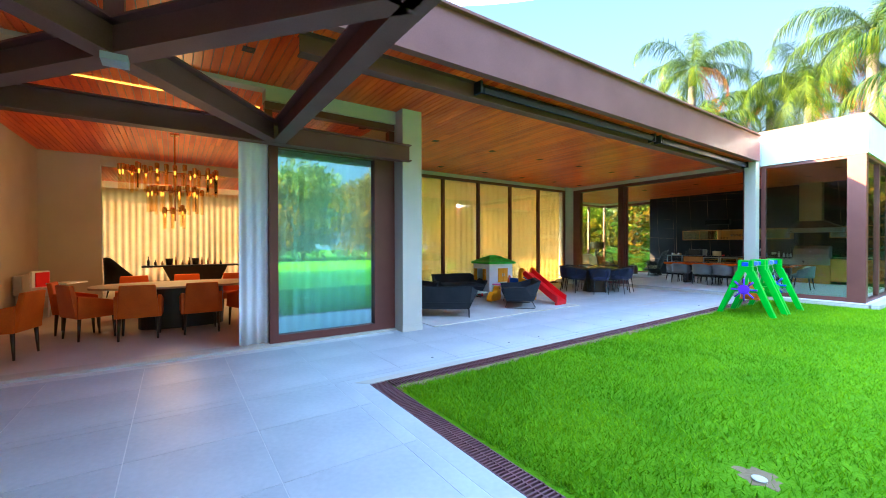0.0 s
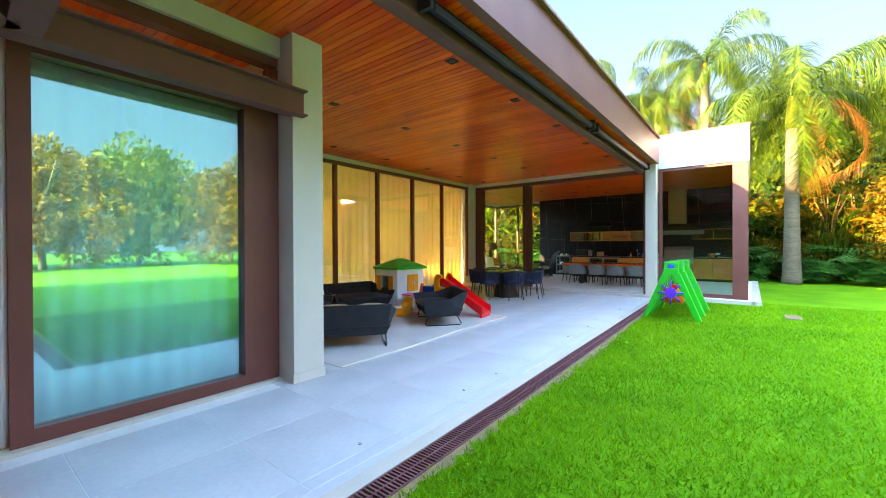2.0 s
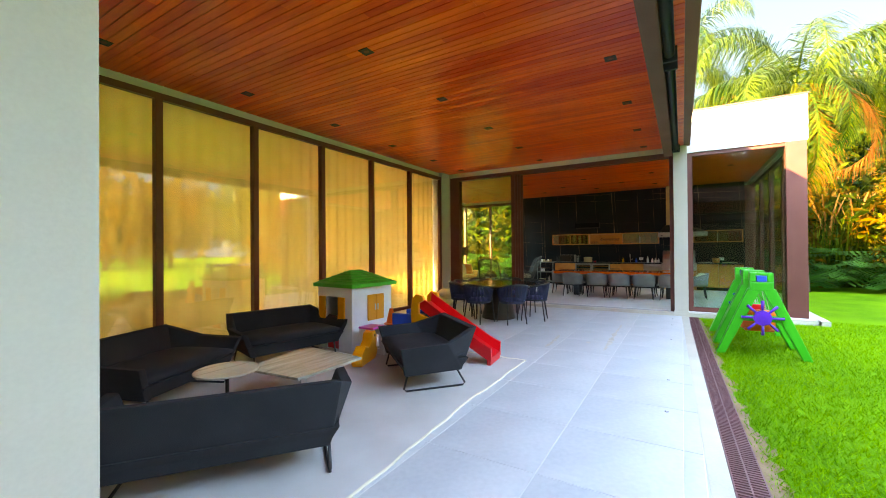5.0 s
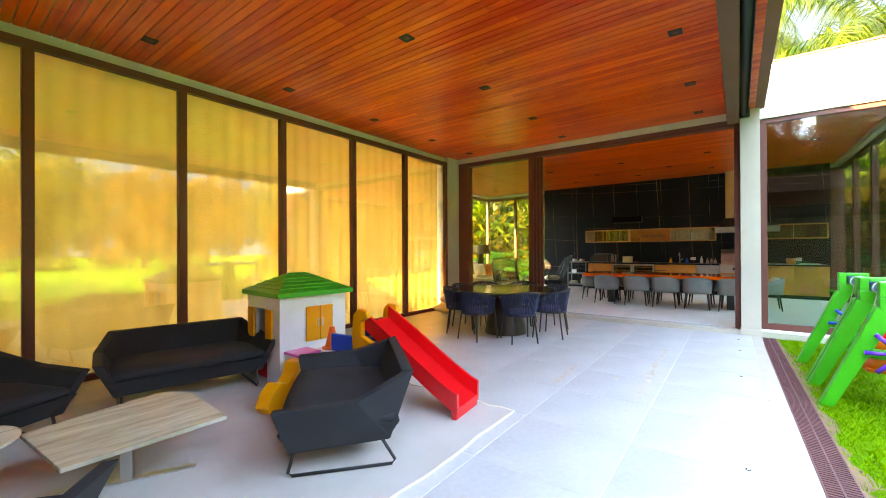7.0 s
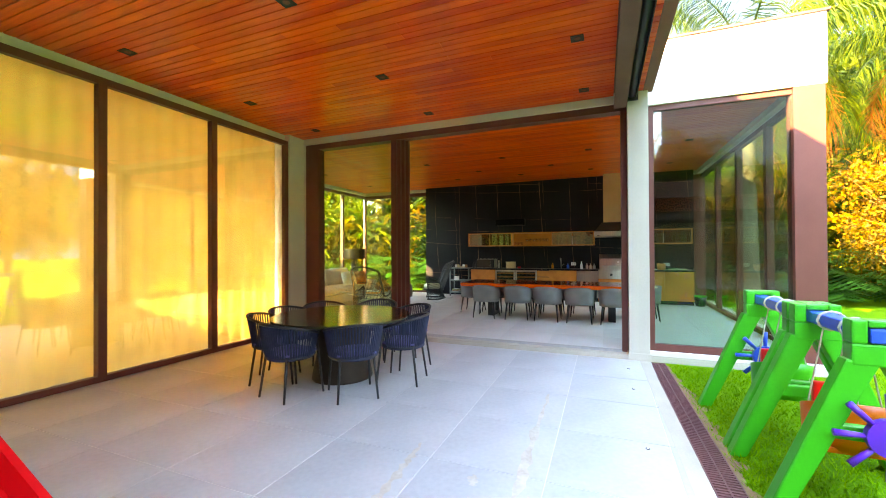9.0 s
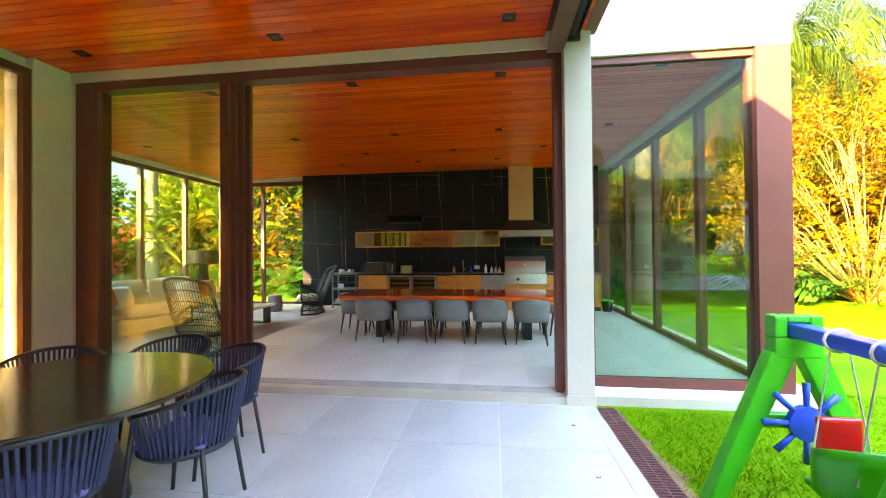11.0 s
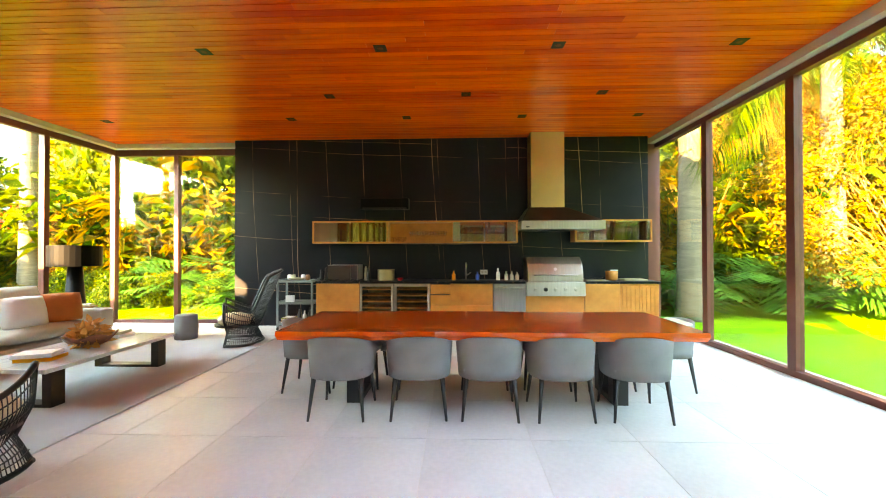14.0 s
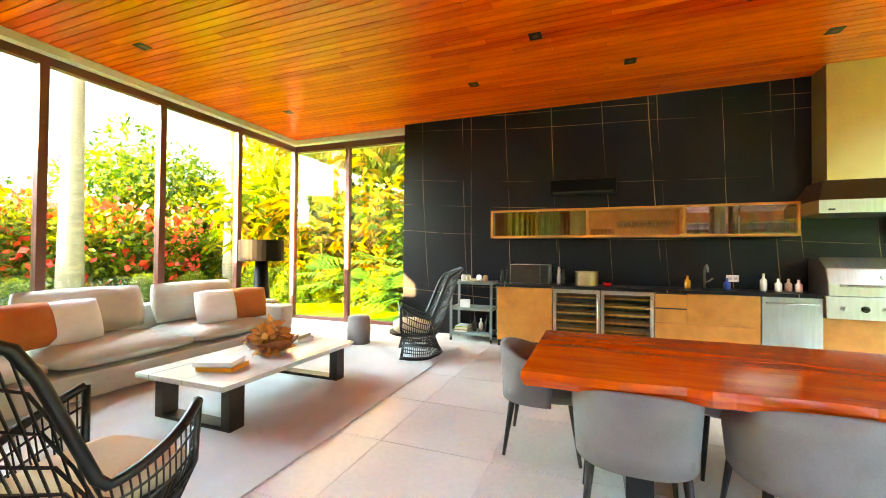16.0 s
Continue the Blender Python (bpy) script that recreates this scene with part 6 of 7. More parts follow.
def lounge(h, m, label):
    """A faceted black outdoor sofa of half-width h that faces +x: low front arms, a folded triangle at each rear corner, wire runners."""
    t = thing("outdoor_sofa", label, "sofa", "lounge sofas", m)
    part("seat", skew_box([(-0.28, -h + 0.20), (0.30, -h + 0.16), (0.30, h - 0.16), (-0.28, h - 0.20)], [(-0.36, -h + 0.13), (0.385, -h + 0.075), (0.385, h - 0.075), (-0.36, h - 0.13)], 0.165, 0.31), M_BLACKCLOTH, t, bevel=0.012)
    bm = bmesh.new()
    pad(bm, 0.74, 2 * h - 0.19, 0.10, 0.295, 0.018, 10, 0.03, 0)
    part("seat_cushion", bm, M_BLACKCLOTH, t, smooth=True)
    b = h - 0.13
    part("backrest", facets([(-0.30, -b + 0.06, 0.17), (-0.30, b - 0.06, 0.17), (-0.45, b, 0.63), (-0.45, -b, 0.63), (-0.24, -b + 0.10, 0.17), (-0.24, b - 0.10, 0.17), (-0.375, b - 0.04, 0.625), (-0.375, -b + 0.04, 0.625)],
                            [(0, 1, 2, 3), (4, 7, 6, 5), (0, 3, 7, 4), (1, 5, 6, 2), (3, 2, 6, 7), (0, 4, 5, 1)]), M_BLACKCLOTH, t, bevel=0.012)
    for s in (-1, 1):
        outer = [(-0.30, s * (b - 0.06), 0.17), (0.33, s * (h - 0.14), 0.17), (0.405, s * h, 0.48), (-0.08, s * (h - 0.01), 0.50), (-0.45, s * b, 0.63)]
        inner = [(x + (0.04 if x < -0.2 else 0.0), y - s * 0.07, z - (0.006 if z > 0.3 else 0.0)) for x, y, z in outer]
        part("armrest", facets(outer + inner, [(0, 1, 3), (1, 2, 3), (0, 3, 4), (5, 8, 6), (6, 8, 7), (5, 9, 8), (0, 5, 6, 1), (1, 6, 7, 2), (2, 7, 8, 3), (3, 8, 9, 4), (4, 9, 5, 0)]), M_BLACKCLOTH, t, bevel=0.01)
        bm = bmesh.new()
        y = s * (h - 0.19)
        tube(bm, [(-0.24, y, 0.19), (-0.33, y, 0.035), (-0.31, y, 0.011), (0.31, y, 0.011), (0.335, y, 0.03), (0.29, y, 0.19)], 0.011, 7)
        part("runner", bm, M_BLACKMETAL, t, smooth=True)
    return t


lounge(0.67, pose(6.645, 6.68, PZ, 0, 0, 140), "black faceted outdoor loveseat turned toward the coffee table")
lounge(0.74, pose(6.35, 8.72, PZ, 0, 0, -101), "black faceted outdoor sofa along the glass doors")
lounge(0.67, pose(4.76, 8.52, PZ, 0, 0, -66), "black faceted outdoor loveseat beside the round table")
lounge(0.80, pose(4.37, 6.68, PZ, 0, 0, 53), "black faceted outdoor sofa with its back to the lawn")
ctab = thing("coffee_table", "low angular coffee table with a striped beige marble top", "coffee table", "", pose(5.48, 7.31, PZ))
bm = bmesh.new()
prism(bm, [(-0.42, 0.33), (0.26, 0.46), (0.36, 0.45), (0.46, 0.30), (0.42, -0.38), (-0.36, -0.37)], 0.325, 0.350)
part("tabletop", bm, material("striped_marble", (0.27, 0.235, 0.16), (0.56, 0.53, 0.42), 0.25, 2.6, 0.02, stretch=(0.8, 5.5, 1), fine=14), ctab, bevel=0.005)
bm = boxes((-0.36, 0.36, -0.025, 0.025, 0.0, 0.014), (-0.03, 0.03, -0.025, 0.025, 0.0, 0.30), (-0.25, 0.25, -0.04, 0.04, 0.30, 0.324))
bmesh.ops.rotate(bm, verts=bm.verts, cent=(0, 0, 0), matrix=Matrix.Rotation(radians(-28), 3, "Z"))
part("base", bm, M_STEEL, ctab)
rt = thing("side_table", "small round marble side table on a slim stem", "side table", "", pose(4.79, 7.44, PZ))
bm = bmesh.new()
lathe(bm, [(0.245, 0.42), (0.255, 0.425), (0.255, 0.437), (0.245, 0.44)], 32)
part("tabletop", bm, M_MARBLE, rt)
bm = bmesh.new()
lathe(bm, [(0.14, 0), (0.14, 0.012), (0.015, 0.02), (0.015, 0.42)], 18)
part("stem", bm, M_BRONZE, rt, smooth=False)

for x in (2.6, 3.95, 4.6, 6.9, 7.9, 10.2, 11.6, 12.4):
    fx = thing("floor_fixing", "tiny steel blind fixing set in the paving", "fixing", "floor fixings", pose(x, 4.16 + 0.01 * x, 0.0))
    bm = bmesh.new()
    tube(bm, [(0.014 * math.cos(a), 0.014 * math.sin(a), 0.003) for a in (0.5, 1.2, 2.0, 2.8, 3.6, 4.4, 5.2)], 0.003, 5)
    part("hook", bm, M_BLACKMETAL, fx)


def stain_strip(pts, seed):
    """A thin irregular dried water mark on the paving."""
    rg = random.Random(seed)
    bm = bmesh.new()
    rows = []
    n = 26
    for k in range(n + 1):
        q = k / n * (len(pts) - 1)
        i = min(int(q), len(pts) - 2)
        f = q - i
        x, y = pts[i][0] * (1 - f) + pts[i + 1][0] * f, pts[i][1] * (1 - f) + pts[i + 1][1] * f
        w = 0.035 * math.sin(math.pi * min(0.97, max(0.03, k / n))) ** 0.4 * rg.uniform(0.35, 1.3)
        y += rg.uniform(-0.012, 0.012)
        rows.append((bm.verts.new((x, y - w, 0.0035)), bm.verts.new((x, y + w, 0.0035))))
    for p, q in zip(rows, rows[1:]):
        bm.faces.new((p[0], q[0], q[1], p[1]))
    tagged(part("stain", bm, M_STAIN), "faint brown dried water mark on the paving", "stain", "", "stuff")


M_STAIN = material("water_mark", (0.46, 0.38, 0.28), (0.66, 0.61, 0.54), 0.6, 9.0, 0.05, fine=40)
for k, mark in enumerate((((8.9, 5.07), (9.4, 5.08), (10.1, 5.1), (11.1, 5.1)), ((8.7, 5.86), (9.2, 5.86), (9.65, 5.9)), ((9.25, 5.36), (9.38, 5.38)))):
    stain_strip(mark, 40 + k)

# ---- terrace: playthings ----
ph = thing("playhouse", "white plastic playhouse with a green tiled roof and yellow shutters", "playhouse", "", pose(7.39, 8.44, PZ, 0, 0, -4) @ Matrix.Diagonal((0.94, 0.87, 1.0, 1)))
for panel in ((-0.43, 0.43, -0.43, -0.39, 0, 0.92), (-0.43, -0.39, -0.39, -0.10, 0, 0.92), (-0.43, -0.39, 0.20, 0.43, 0, 0.92), (-0.43, -0.39, -0.10, 0.20, 0.78, 0.92), (0.39, 0.43, -0.39, 0.43, 0, 0.92), (-0.39, 0.39, 0.39, 0.43, 0, 0.92)):
    part("wall", boxes(panel), P_WHITE, ph)
bm = bmesh.new()
base = [bm.verts.new(p) for p in ((-0.48, -0.50, 0.92), (0.50, -0.50, 0.92), (0.50, 0.50, 0.92), (-0.48, 0.50, 0.92))]
eave = [bm.verts.new((v.co.x, v.co.y, 0.97)) for v in base]
apex = [bm.verts.new((-0.12, 0, 1.16)), bm.verts.new((0.12, 0, 1.16))]
bm.faces.new(base[::-1])
for i in range(4):
    bm.faces.new((base[i], base[(i + 1) % 4], eave[(i + 1) % 4], eave[i]))
bm.faces.new((eave[0], eave[1], apex[1], apex[0]))
bm.faces.new((eave[1], eave[2], apex[1]))
bm.faces.new((eave[2], eave[3], apex[0], apex[1]))
bm.faces.new((eave[3], eave[0], apex[0]))
roof_p = part("roof", bm, P_DKGREEN, ph)
for k in range(1, 6):
    q = k / 6
    z, e = 0.972 + 0.19 * q, 0.50 * (1 - q)
    ex = 0.48 - 0.37 * q
    part("roof_ridge", boxes((-ex, ex, -e - 0.004, -e + 0.014, z - 0.002, z + 0.008), (-ex - 0.004, -ex + 0.014, -e, e, z - 0.002, z + 0.008), (ex - 0.014, ex + 0.004, -e, e, z - 0.002, z + 0.008)), P_DKGREEN, roof_p)
for a in (-0.12, 0.06):
    s = part("shutter", boxes((a, a + 0.17, -0.46, -0.432, 0.42, 0.80), bevel=0.008), P_YELLOW, ph)
    part("handle", boxes((a + (0.14 if a < 0 else 0.015), a + (0.155 if a < 0 else 0.03), -0.475, -0.46, 0.57, 0.66)), BOOKS[3], s)
part("door", boxes((-0.415, -0.395, -0.10, 0.20, 0.02, 0.40), bevel=0.006), P_RED, ph)
part("shutter", boxes((-0.46, -0.432, -0.27, -0.11, 0.45, 0.78), bevel=0.008), P_YELLOW, ph)
part("shutter", boxes((-0.46, -0.432, 0.22, 0.38, 0.45, 0.78), bevel=0.008), P_YELLOW, ph)

sl = thing("slide", "red plastic children's slide with yellow handles and blue steps", "slide", "", pose(7.515, 6.66, PZ, 0, 0, 6))
prof = []
for k in range(15):
    q = k / 14
    y = 0.52 - 1.02 * q
    z = 0.62 * (1 - q) ** 1.25 + 0.10 + 0.035 * math.sin(q * math.pi)
    prof.append((y, z))
bm = bmesh.new()
rings = []
for y, z in prof:
    sec = [(-0.21, 0.12), (-0.18, 0.12), (-0.165, 0.0), (0.165, 0.0), (0.18, 0.12), (0.21, 0.12), (0.20, -0.05), (-0.20, -0.05)]
    rings.append([bm.verts.new((u, y, z + w)) for u, w in sec])
for a, b in zip(rings, rings[1:]):
    for k in range(8):
        bm.faces.new((a[k], a[(k + 1) % 8], b[(k + 1) % 8], b[k]))
bm.faces.new(rings[0][::-1])
bm.faces.new(rings[-1])
bmesh.ops.recalc_face_normals(bm, faces=bm.faces)
part("chute", bm, P_RED, sl)
part("foot", boxes((-0.2, 0.2, -0.49, -0.44, 0, 0.08), bevel=0.01), P_RED, sl)
for s in (-1, 1):
    bm = bmesh.new()
    prism(bm, [(0.42, 0.0), (0.58, 0.0), (0.62, 0.62), (0.60, 0.80), (0.54, 0.86), (0.44, 0.84), (0.42, 0.78), (0.50, 0.74), (0.50, 0.60), (0.36, 0.55)], s * 0.225 - 0.03, s * 0.225 + 0.03, "x")
    part("handle", bm, P_YELLOW, sl, bevel=0.012)
for k in range(3):
    part("step", boxes((-0.19, 0.19, 0.58 + 0.12 * (2 - k), 0.70 + 0.12 * (2 - k), 0.15 + 0.17 * k, 0.19 + 0.17 * k), bevel=0.01), P_BLUE, sl)
for s in (-0.215, 0.175):
    part("rail", boxes((s, s + 0.04, 0.56, 0.94, 0.0, 0.58), bevel=0.01), P_BLUE, sl)
duck = tagged(new("duck_rocker"), "yellow plastic duck-shaped rocker", "toy")
duck.matrix_basis = pose(6.76, 7.66, PZ, 0, 0, 20)
bm = bmesh.new()
prism(bm, [(-0.28, 0.0), (0.2, 0.0), (0.27, 0.1), (0.22, 0.16), (0.24, 0.30), (0.17, 0.38), (0.07, 0.36), (0.04, 0.26), (-0.05, 0.2), (-0.16, 0.24), (-0.27, 0.16), (-0.32, 0.06)], -0.07, 0.07, "y")
part("body", bm, P_YELLOW, duck, bevel=0.02)
bm = bmesh.new()
for sg in (-1, 1):
    box(bm, 0.13, 0.16, sg * 0.071 - 0.004, sg * 0.071 + 0.004, 0.30, 0.33)
part("eye", bm, P_BLACK, duck)
cone = thing("traffic_cone", "small orange plastic toy cone on a white stool", "toy cone", "", pose(7.27, 7.64, PZ + 0.41))
bm = bmesh.new()
lathe(bm, [(0.10, 0), (0.10, 0.015), (0.07, 0.02), (0.025, 0.22), (0.02, 0.22)], 18)
part("body", bm, P_ORANGE, cone, smooth=False)
for x, y, c in ((7.27, 7.64, P_WHITE), (7.02, 7.78, P_PINK)):
    ts = thing("toy_stool", "small white plastic toy stool" if c is P_WHITE else "small white toy stool with a pink top", "stool", "toy stools", pose(x, y, PZ))
    part("seat", boxes((-0.13, 0.13, -0.13, 0.13, 0.38, 0.41), bevel=0.01), c, ts)
    for a in (-0.11, 0.11):
        part("side", boxes((a - 0.015, a + 0.015, -0.12, 0.12, 0, 0.08), (a - 0.015, a + 0.015, -0.12, -0.06, 0.08, 0.38), (a - 0.015, a + 0.015, 0.06, 0.12, 0.08, 0.38), (a - 0.015, a + 0.015, -0.06, 0.06, 0.28, 0.38)), P_WHITE, ts)
bm = bmesh.new()
pad(bm, 0.75, 0.6, 0.14, 0.0, 0.05, 8)
bb = tagged(part("floor_cushion", bm, M_CREAM, None, smooth=True), "pile of beige floor cushions by the glass", "cushion", "floor cushions")
bb.matrix_basis = pose(12.1, 9.55, 0.05)
o = tagged(new("floor_cushion", bb.data), "pile of beige floor cushions by the glass", "cushion", "floor cushions")
o.matrix_basis = pose(12.08, 9.52, 0.24, 4, 3, 30)

# ---- terrace: round table ----
TC = (10.84, 7.53)
rtab = thing("round_table", "round dark-topped outdoor dining table on a drum base", "table", "", pose(TC[0], TC[1], 0))
bm = bmesh.new()
lathe(bm, [(0.79, 0.715), (0.82, 0.725), (0.82, 0.745), (0.81, 0.75)], 56)
part("tabletop", bm, M_TABLETOP, rtab)
bm = bmesh.new()
lathe(bm, [(0.36, 0), (0.36, 0.02), (0.29, 0.36), (0.32, 0.714)], 36)
part("base", bm, M_BRONZE, rtab, smooth=True)


def rope_chair(m):
    t = thing("rope_chair", "navy rope-backed outdoor chair with slim black legs and a violet cushion", "chair", "chairs round the outdoor table", m)
    top = lambda u: 0.66 + 0.12 * math.sin(math.pi * u)
    def at(u, q):
        a = radians(62 + 236 * u)
        z = 0.43 + (top(u) - 0.43) * q
        return Vector(((0.24 + 0.06 * q) * math.cos(a), (0.25 + 0.055 * q) * math.sin(a), z))
    bm = bmesh.new()
    for i in range(41):
        tube(bm, [at(i / 40, 0), at(i / 40, 0.5), at(i / 40, 1)], 0.009, 5)
    part("rope_back", bm, M_NAVY, t)
    bm = bmesh.new()
    tube(bm, [at(i / 28, 1.0) for i in range(29)], 0.015, 7)
    tube(bm, [at(i / 28, 0.0) for i in range(29)], 0.012, 6)
    part("back_frame", bm, M_BLACKMETAL, t, smooth=True)
    bm = bmesh.new()
    lathe(bm, [(0.24, 0.405), (0.255, 0.42), (0.25, 0.44)], 28)
    part("seat", bm, M_NAVY, t)
    bm = bmesh.new()
    pad(bm, 0.40, 0.42, 0.05, 0.44, 0.012, 6)
    part("seat_cushion", bm, M_PURPLE, t, smooth=True)
    for x, y in ((0.18, 0.19), (0.18, -0.19), (-0.17, 0.17), (-0.17, -0.17)):
        bm = bmesh.new()
        straight_leg(bm, (x, y, 0.45 if x < 0 else 0.62), (x * 1.35, y * 1.2, 0.0), 0.014, 0.012)
        part("leg", bm, M_BLACKMETAL, t, smooth=True)
    return t


rc = None
for ang, r in ((122, 0.78), (170, 0.74), (226, 0.70), (279, 0.78), (325, 0.90), (8, 0.98), (52, 0.85), (88, 0.78)):
    m = pose(TC[0] + r * math.cos(radians(ang)), TC[1] + r * math.sin(radians(ang)), 0, 0, 0, ang + 180)
    rc = copy_thing(rc, m) if rc else rope_chair(m)

# ---- lawn: swing set ----
M_ROPE = material("rope", (0.45, 0.40, 0.32), (0.6, 0.55, 0.45), 0.9, 20.0, 0.3)
sw = thing("swing_set", "green plastic children's swing set with blue beams and ship's wheels", "swing set", "", pose(0, 0, -0.025))


def a_frame(x, wheel):
    bm = bmesh.new()
    for yf, s in ((3.70, 1), (2.66, -1)):
        yt = 3.18 + s * 0.075
        lo = [(x - 0.05, yf - 0.10 * (s > 0)), (x + 0.05, yf - 0.10 * (s > 0)), (x + 0.05, yf + 0.10 * (s < 0)), (x - 0.05, yf + 0.10 * (s < 0))]
        hi = [(x - 0.045, yt - 0.075), (x + 0.045, yt - 0.075), (x + 0.045, yt + 0.075), (x - 0.045, yt + 0.075)]
        c = skew_box(lo, hi, 0.0, 0.93)
        me = bpy.data.meshes.new("tmp")
        c.to_mesh(me)
        c.free()
        bm.from_mesh(me)
        bpy.data.meshes.remove(me)
    box(bm, x - 0.05, x + 0.05, 3.05, 3.31, 0.90, 1.02)
    box(bm, x - 0.05, x + 0.05, 3.05, 3.12, 1.02, 1.15)
    box(bm, x - 0.05, x + 0.05, 3.24, 3.31, 1.02, 1.15)
    box(bm, x - 0.05, x + 0.05, 3.12, 3.24, 1.11, 1.15)
    p = part("a_frame", bm, P_GREEN, sw, "bright green plastic frame", bevel=0.012)
    part("crossbar", boxes((x - 0.03, x + 0.03, 2.92, 3.44, 0.48, 0.56), bevel=0.01), P_GREEN, p)
    if wheel:
        bm = bmesh.new()
        lathe(bm, [(0.03, -0.025), (0.10, -0.02), (0.10, 0.02), (0.03, 0.03)], 20)
        bmesh.ops.rotate(bm, verts=bm.verts, cent=(0, 0, 0), matrix=Matrix.Rotation(radians(-90), 3, "Y"))
        bmesh.ops.translate(bm, verts=bm.verts, vec=(x - 0.09, 3.18, 0.54))
        w = part("wheel", bm, wheel, p)
        for k in range(8):
            a = k * math.pi / 4
            bm = bmesh.new()
            tube(bm, [(x - 0.09, 3.18 + 0.08 * math.cos(a), 0.54 + 0.08 * math.sin(a)), (x - 0.09, 3.18 + 0.23 * math.cos(a), 0.54 + 0.23 * math.sin(a))], 0.014, 7, r2=0.02)
            part("spoke", bm, wheel, w, smooth=True)


a_frame(9.72, P_PURPLE)
a_frame(10.42, None)
a_frame(10.55, None)
a_frame(11.45, P_BLUE)
for x0, x1 in ((9.66, 10.48), (10.50, 11.5)):
    part("beam", boxes((x0, x1, 3.125, 3.235, 1.025, 1.105), bevel=0.012), P_BLUE, sw)
for xc, c1, c2 in ((10.06, P_ORANGE, P_RED), (11.0, P_GREEN, P_RED)):
    bm = bmesh.new()
    shell(bm, 0.17, 0.20, 20, 340, 0.33, lambda u: 0.46 + 0.16 * math.sin(math.pi * u), 0.025, 24, 0.05)
    for v in bm.verts:
        v.co += Vector((xc, 3.18, 0))
    s = part("seat", bm, c1, sw, smooth=True)
    part("seat_base", boxes((xc - 0.15, xc + 0.15, 3.01, 3.35, 0.31, 0.345), bevel=0.012), c1, s)
    part("lap_bar", boxes((xc + 0.12, xc + 0.17, 3.08, 3.28, 0.45, 0.66), bevel=0.015), c2, s)
    for sx in (-0.13, 0.13):
        for sy in (-0.14, 0.14):
            bm = bmesh.new()
            tube(bm, [(xc + sx, 3.18 + sy, 0.45), (xc + sx, 3.18 + sy * 0.3, 1.03)], 0.005, 5)
            part("rope", bm, M_ROPE, sw)
        bm = bmesh.new()
        tube(bm, [(xc + sx, 3.18 + 0.075 * math.cos(k), 1.065 + 0.06 * math.sin(k)) for k in [2 * math.pi * q / 12 for q in range(12)]], 0.008, 5, True)
        part("rope_loop", bm, M_ROPE, sw)

# ---- dining room ----
dt = thing("dining_table", "oval dining table with a pale top and black drum base", "dining table", "", pose(0.0, 8.6, 0.012))
bm = bmesh.new()
n = 40
outline = [(1.3 * math.copysign(abs(math.cos(2 * math.pi * k / n)) ** 0.75, math.cos(2 * math.pi * k / n)), 0.68 * math.copysign(abs(math.sin(2 * math.pi * k / n)) ** 0.75, math.sin(2 * math.pi * k / n))) for k in range(n)]
prism(bm, outline, 0.715, 0.75)
part("tabletop", bm, M_CONCRETE, dt)
bm = bmesh.new()
prism(bm, [(x * 0.5, y * 0.55) for x, y in outline], 0, 0.714)
part("base", bm, P_BLACK, dt)


def leather_chair(m):
    t = thing("leather_chair", "orange leather dining armchair on dark tapered legs", "chair", "chairs round the oval table", m)
    part("seat", boxes((-0.22, 0.25, -0.25, 0.25, 0.34, 0.47), bevel=0.02), M_ORANGE, t)
    part("backrest", skew_box([(-0.27, -0.26), (-0.19, -0.26), (-0.19, 0.26), (-0.27, 0.26)], [(-0.34, -0.22), (-0.28, -0.22), (-0.28, 0.22), (-0.34, 0.22)], 0.34, 0.84), M_ORANGE, t, bevel=0.015)
    for s in (-1, 1):
        bm = bmesh.new()
        prism(bm, [(-0.26, 0.34), (0.24, 0.34), (0.22, 0.58), (0.0, 0.63), (-0.26, 0.68)], s * 0.265 - 0.025, s * 0.265 + 0.025, "y")
        part("armrest", bm, M_ORANGE, t, bevel=0.012)
    for x, y in ((0.21, 0.23), (0.21, -0.23), (-0.22, 0.23), (-0.22, -0.23)):
        bm = bmesh.new()
        straight_leg(bm, (x, y, 0.35), (x * 1.08, y * 1.04, 0.0), 0.026, 0.014)
        part("leg", bm, M_BRONZE, t, smooth=True)
    return t


lc = None
for x, y, turn in ((-0.57, 7.72, 88), (0.24, 7.72, 92), (-1.22, 8.15, 30), (-1.45, 8.8, 0), (1.0, 7.9, 110), (-0.75, 9.5, -85), (0.1, 9.52, -90), (0.95, 9.4, -95), (-1.95, 7.3, 165)):
    m = pose(x, y, 0.012, 0, 0, turn)
    lc = copy_thing(lc, m) if lc else leather_chair(m)
ch = thing("chandelier", "brass chandelier with rows of clear glass tubes", "chandelier", "", pose(-0.1, 9.7, 0))
M_BRASS = material("brass", (0.65, 0.30, 0.08), (0.80, 0.42, 0.14), 0.25, 3.0, 0.02, metal=1.0)
M_TUBE = glass_material("amber_glass", (1.0, 0.94, 0.82), 1.45)
bm = bmesh.new()
tube(bm, [(0, 0, 1.95), (0, 0, CEIL - 0.02)], 0.014, 8)
part("stem", bm, M_BRASS, ch)
part("canopy", boxes((-0.08, 0.08, -0.08, 0.08, CEIL - 0.03, CEIL), bevel=0.005), M_BRASS, ch)
rg = random.Random(8)
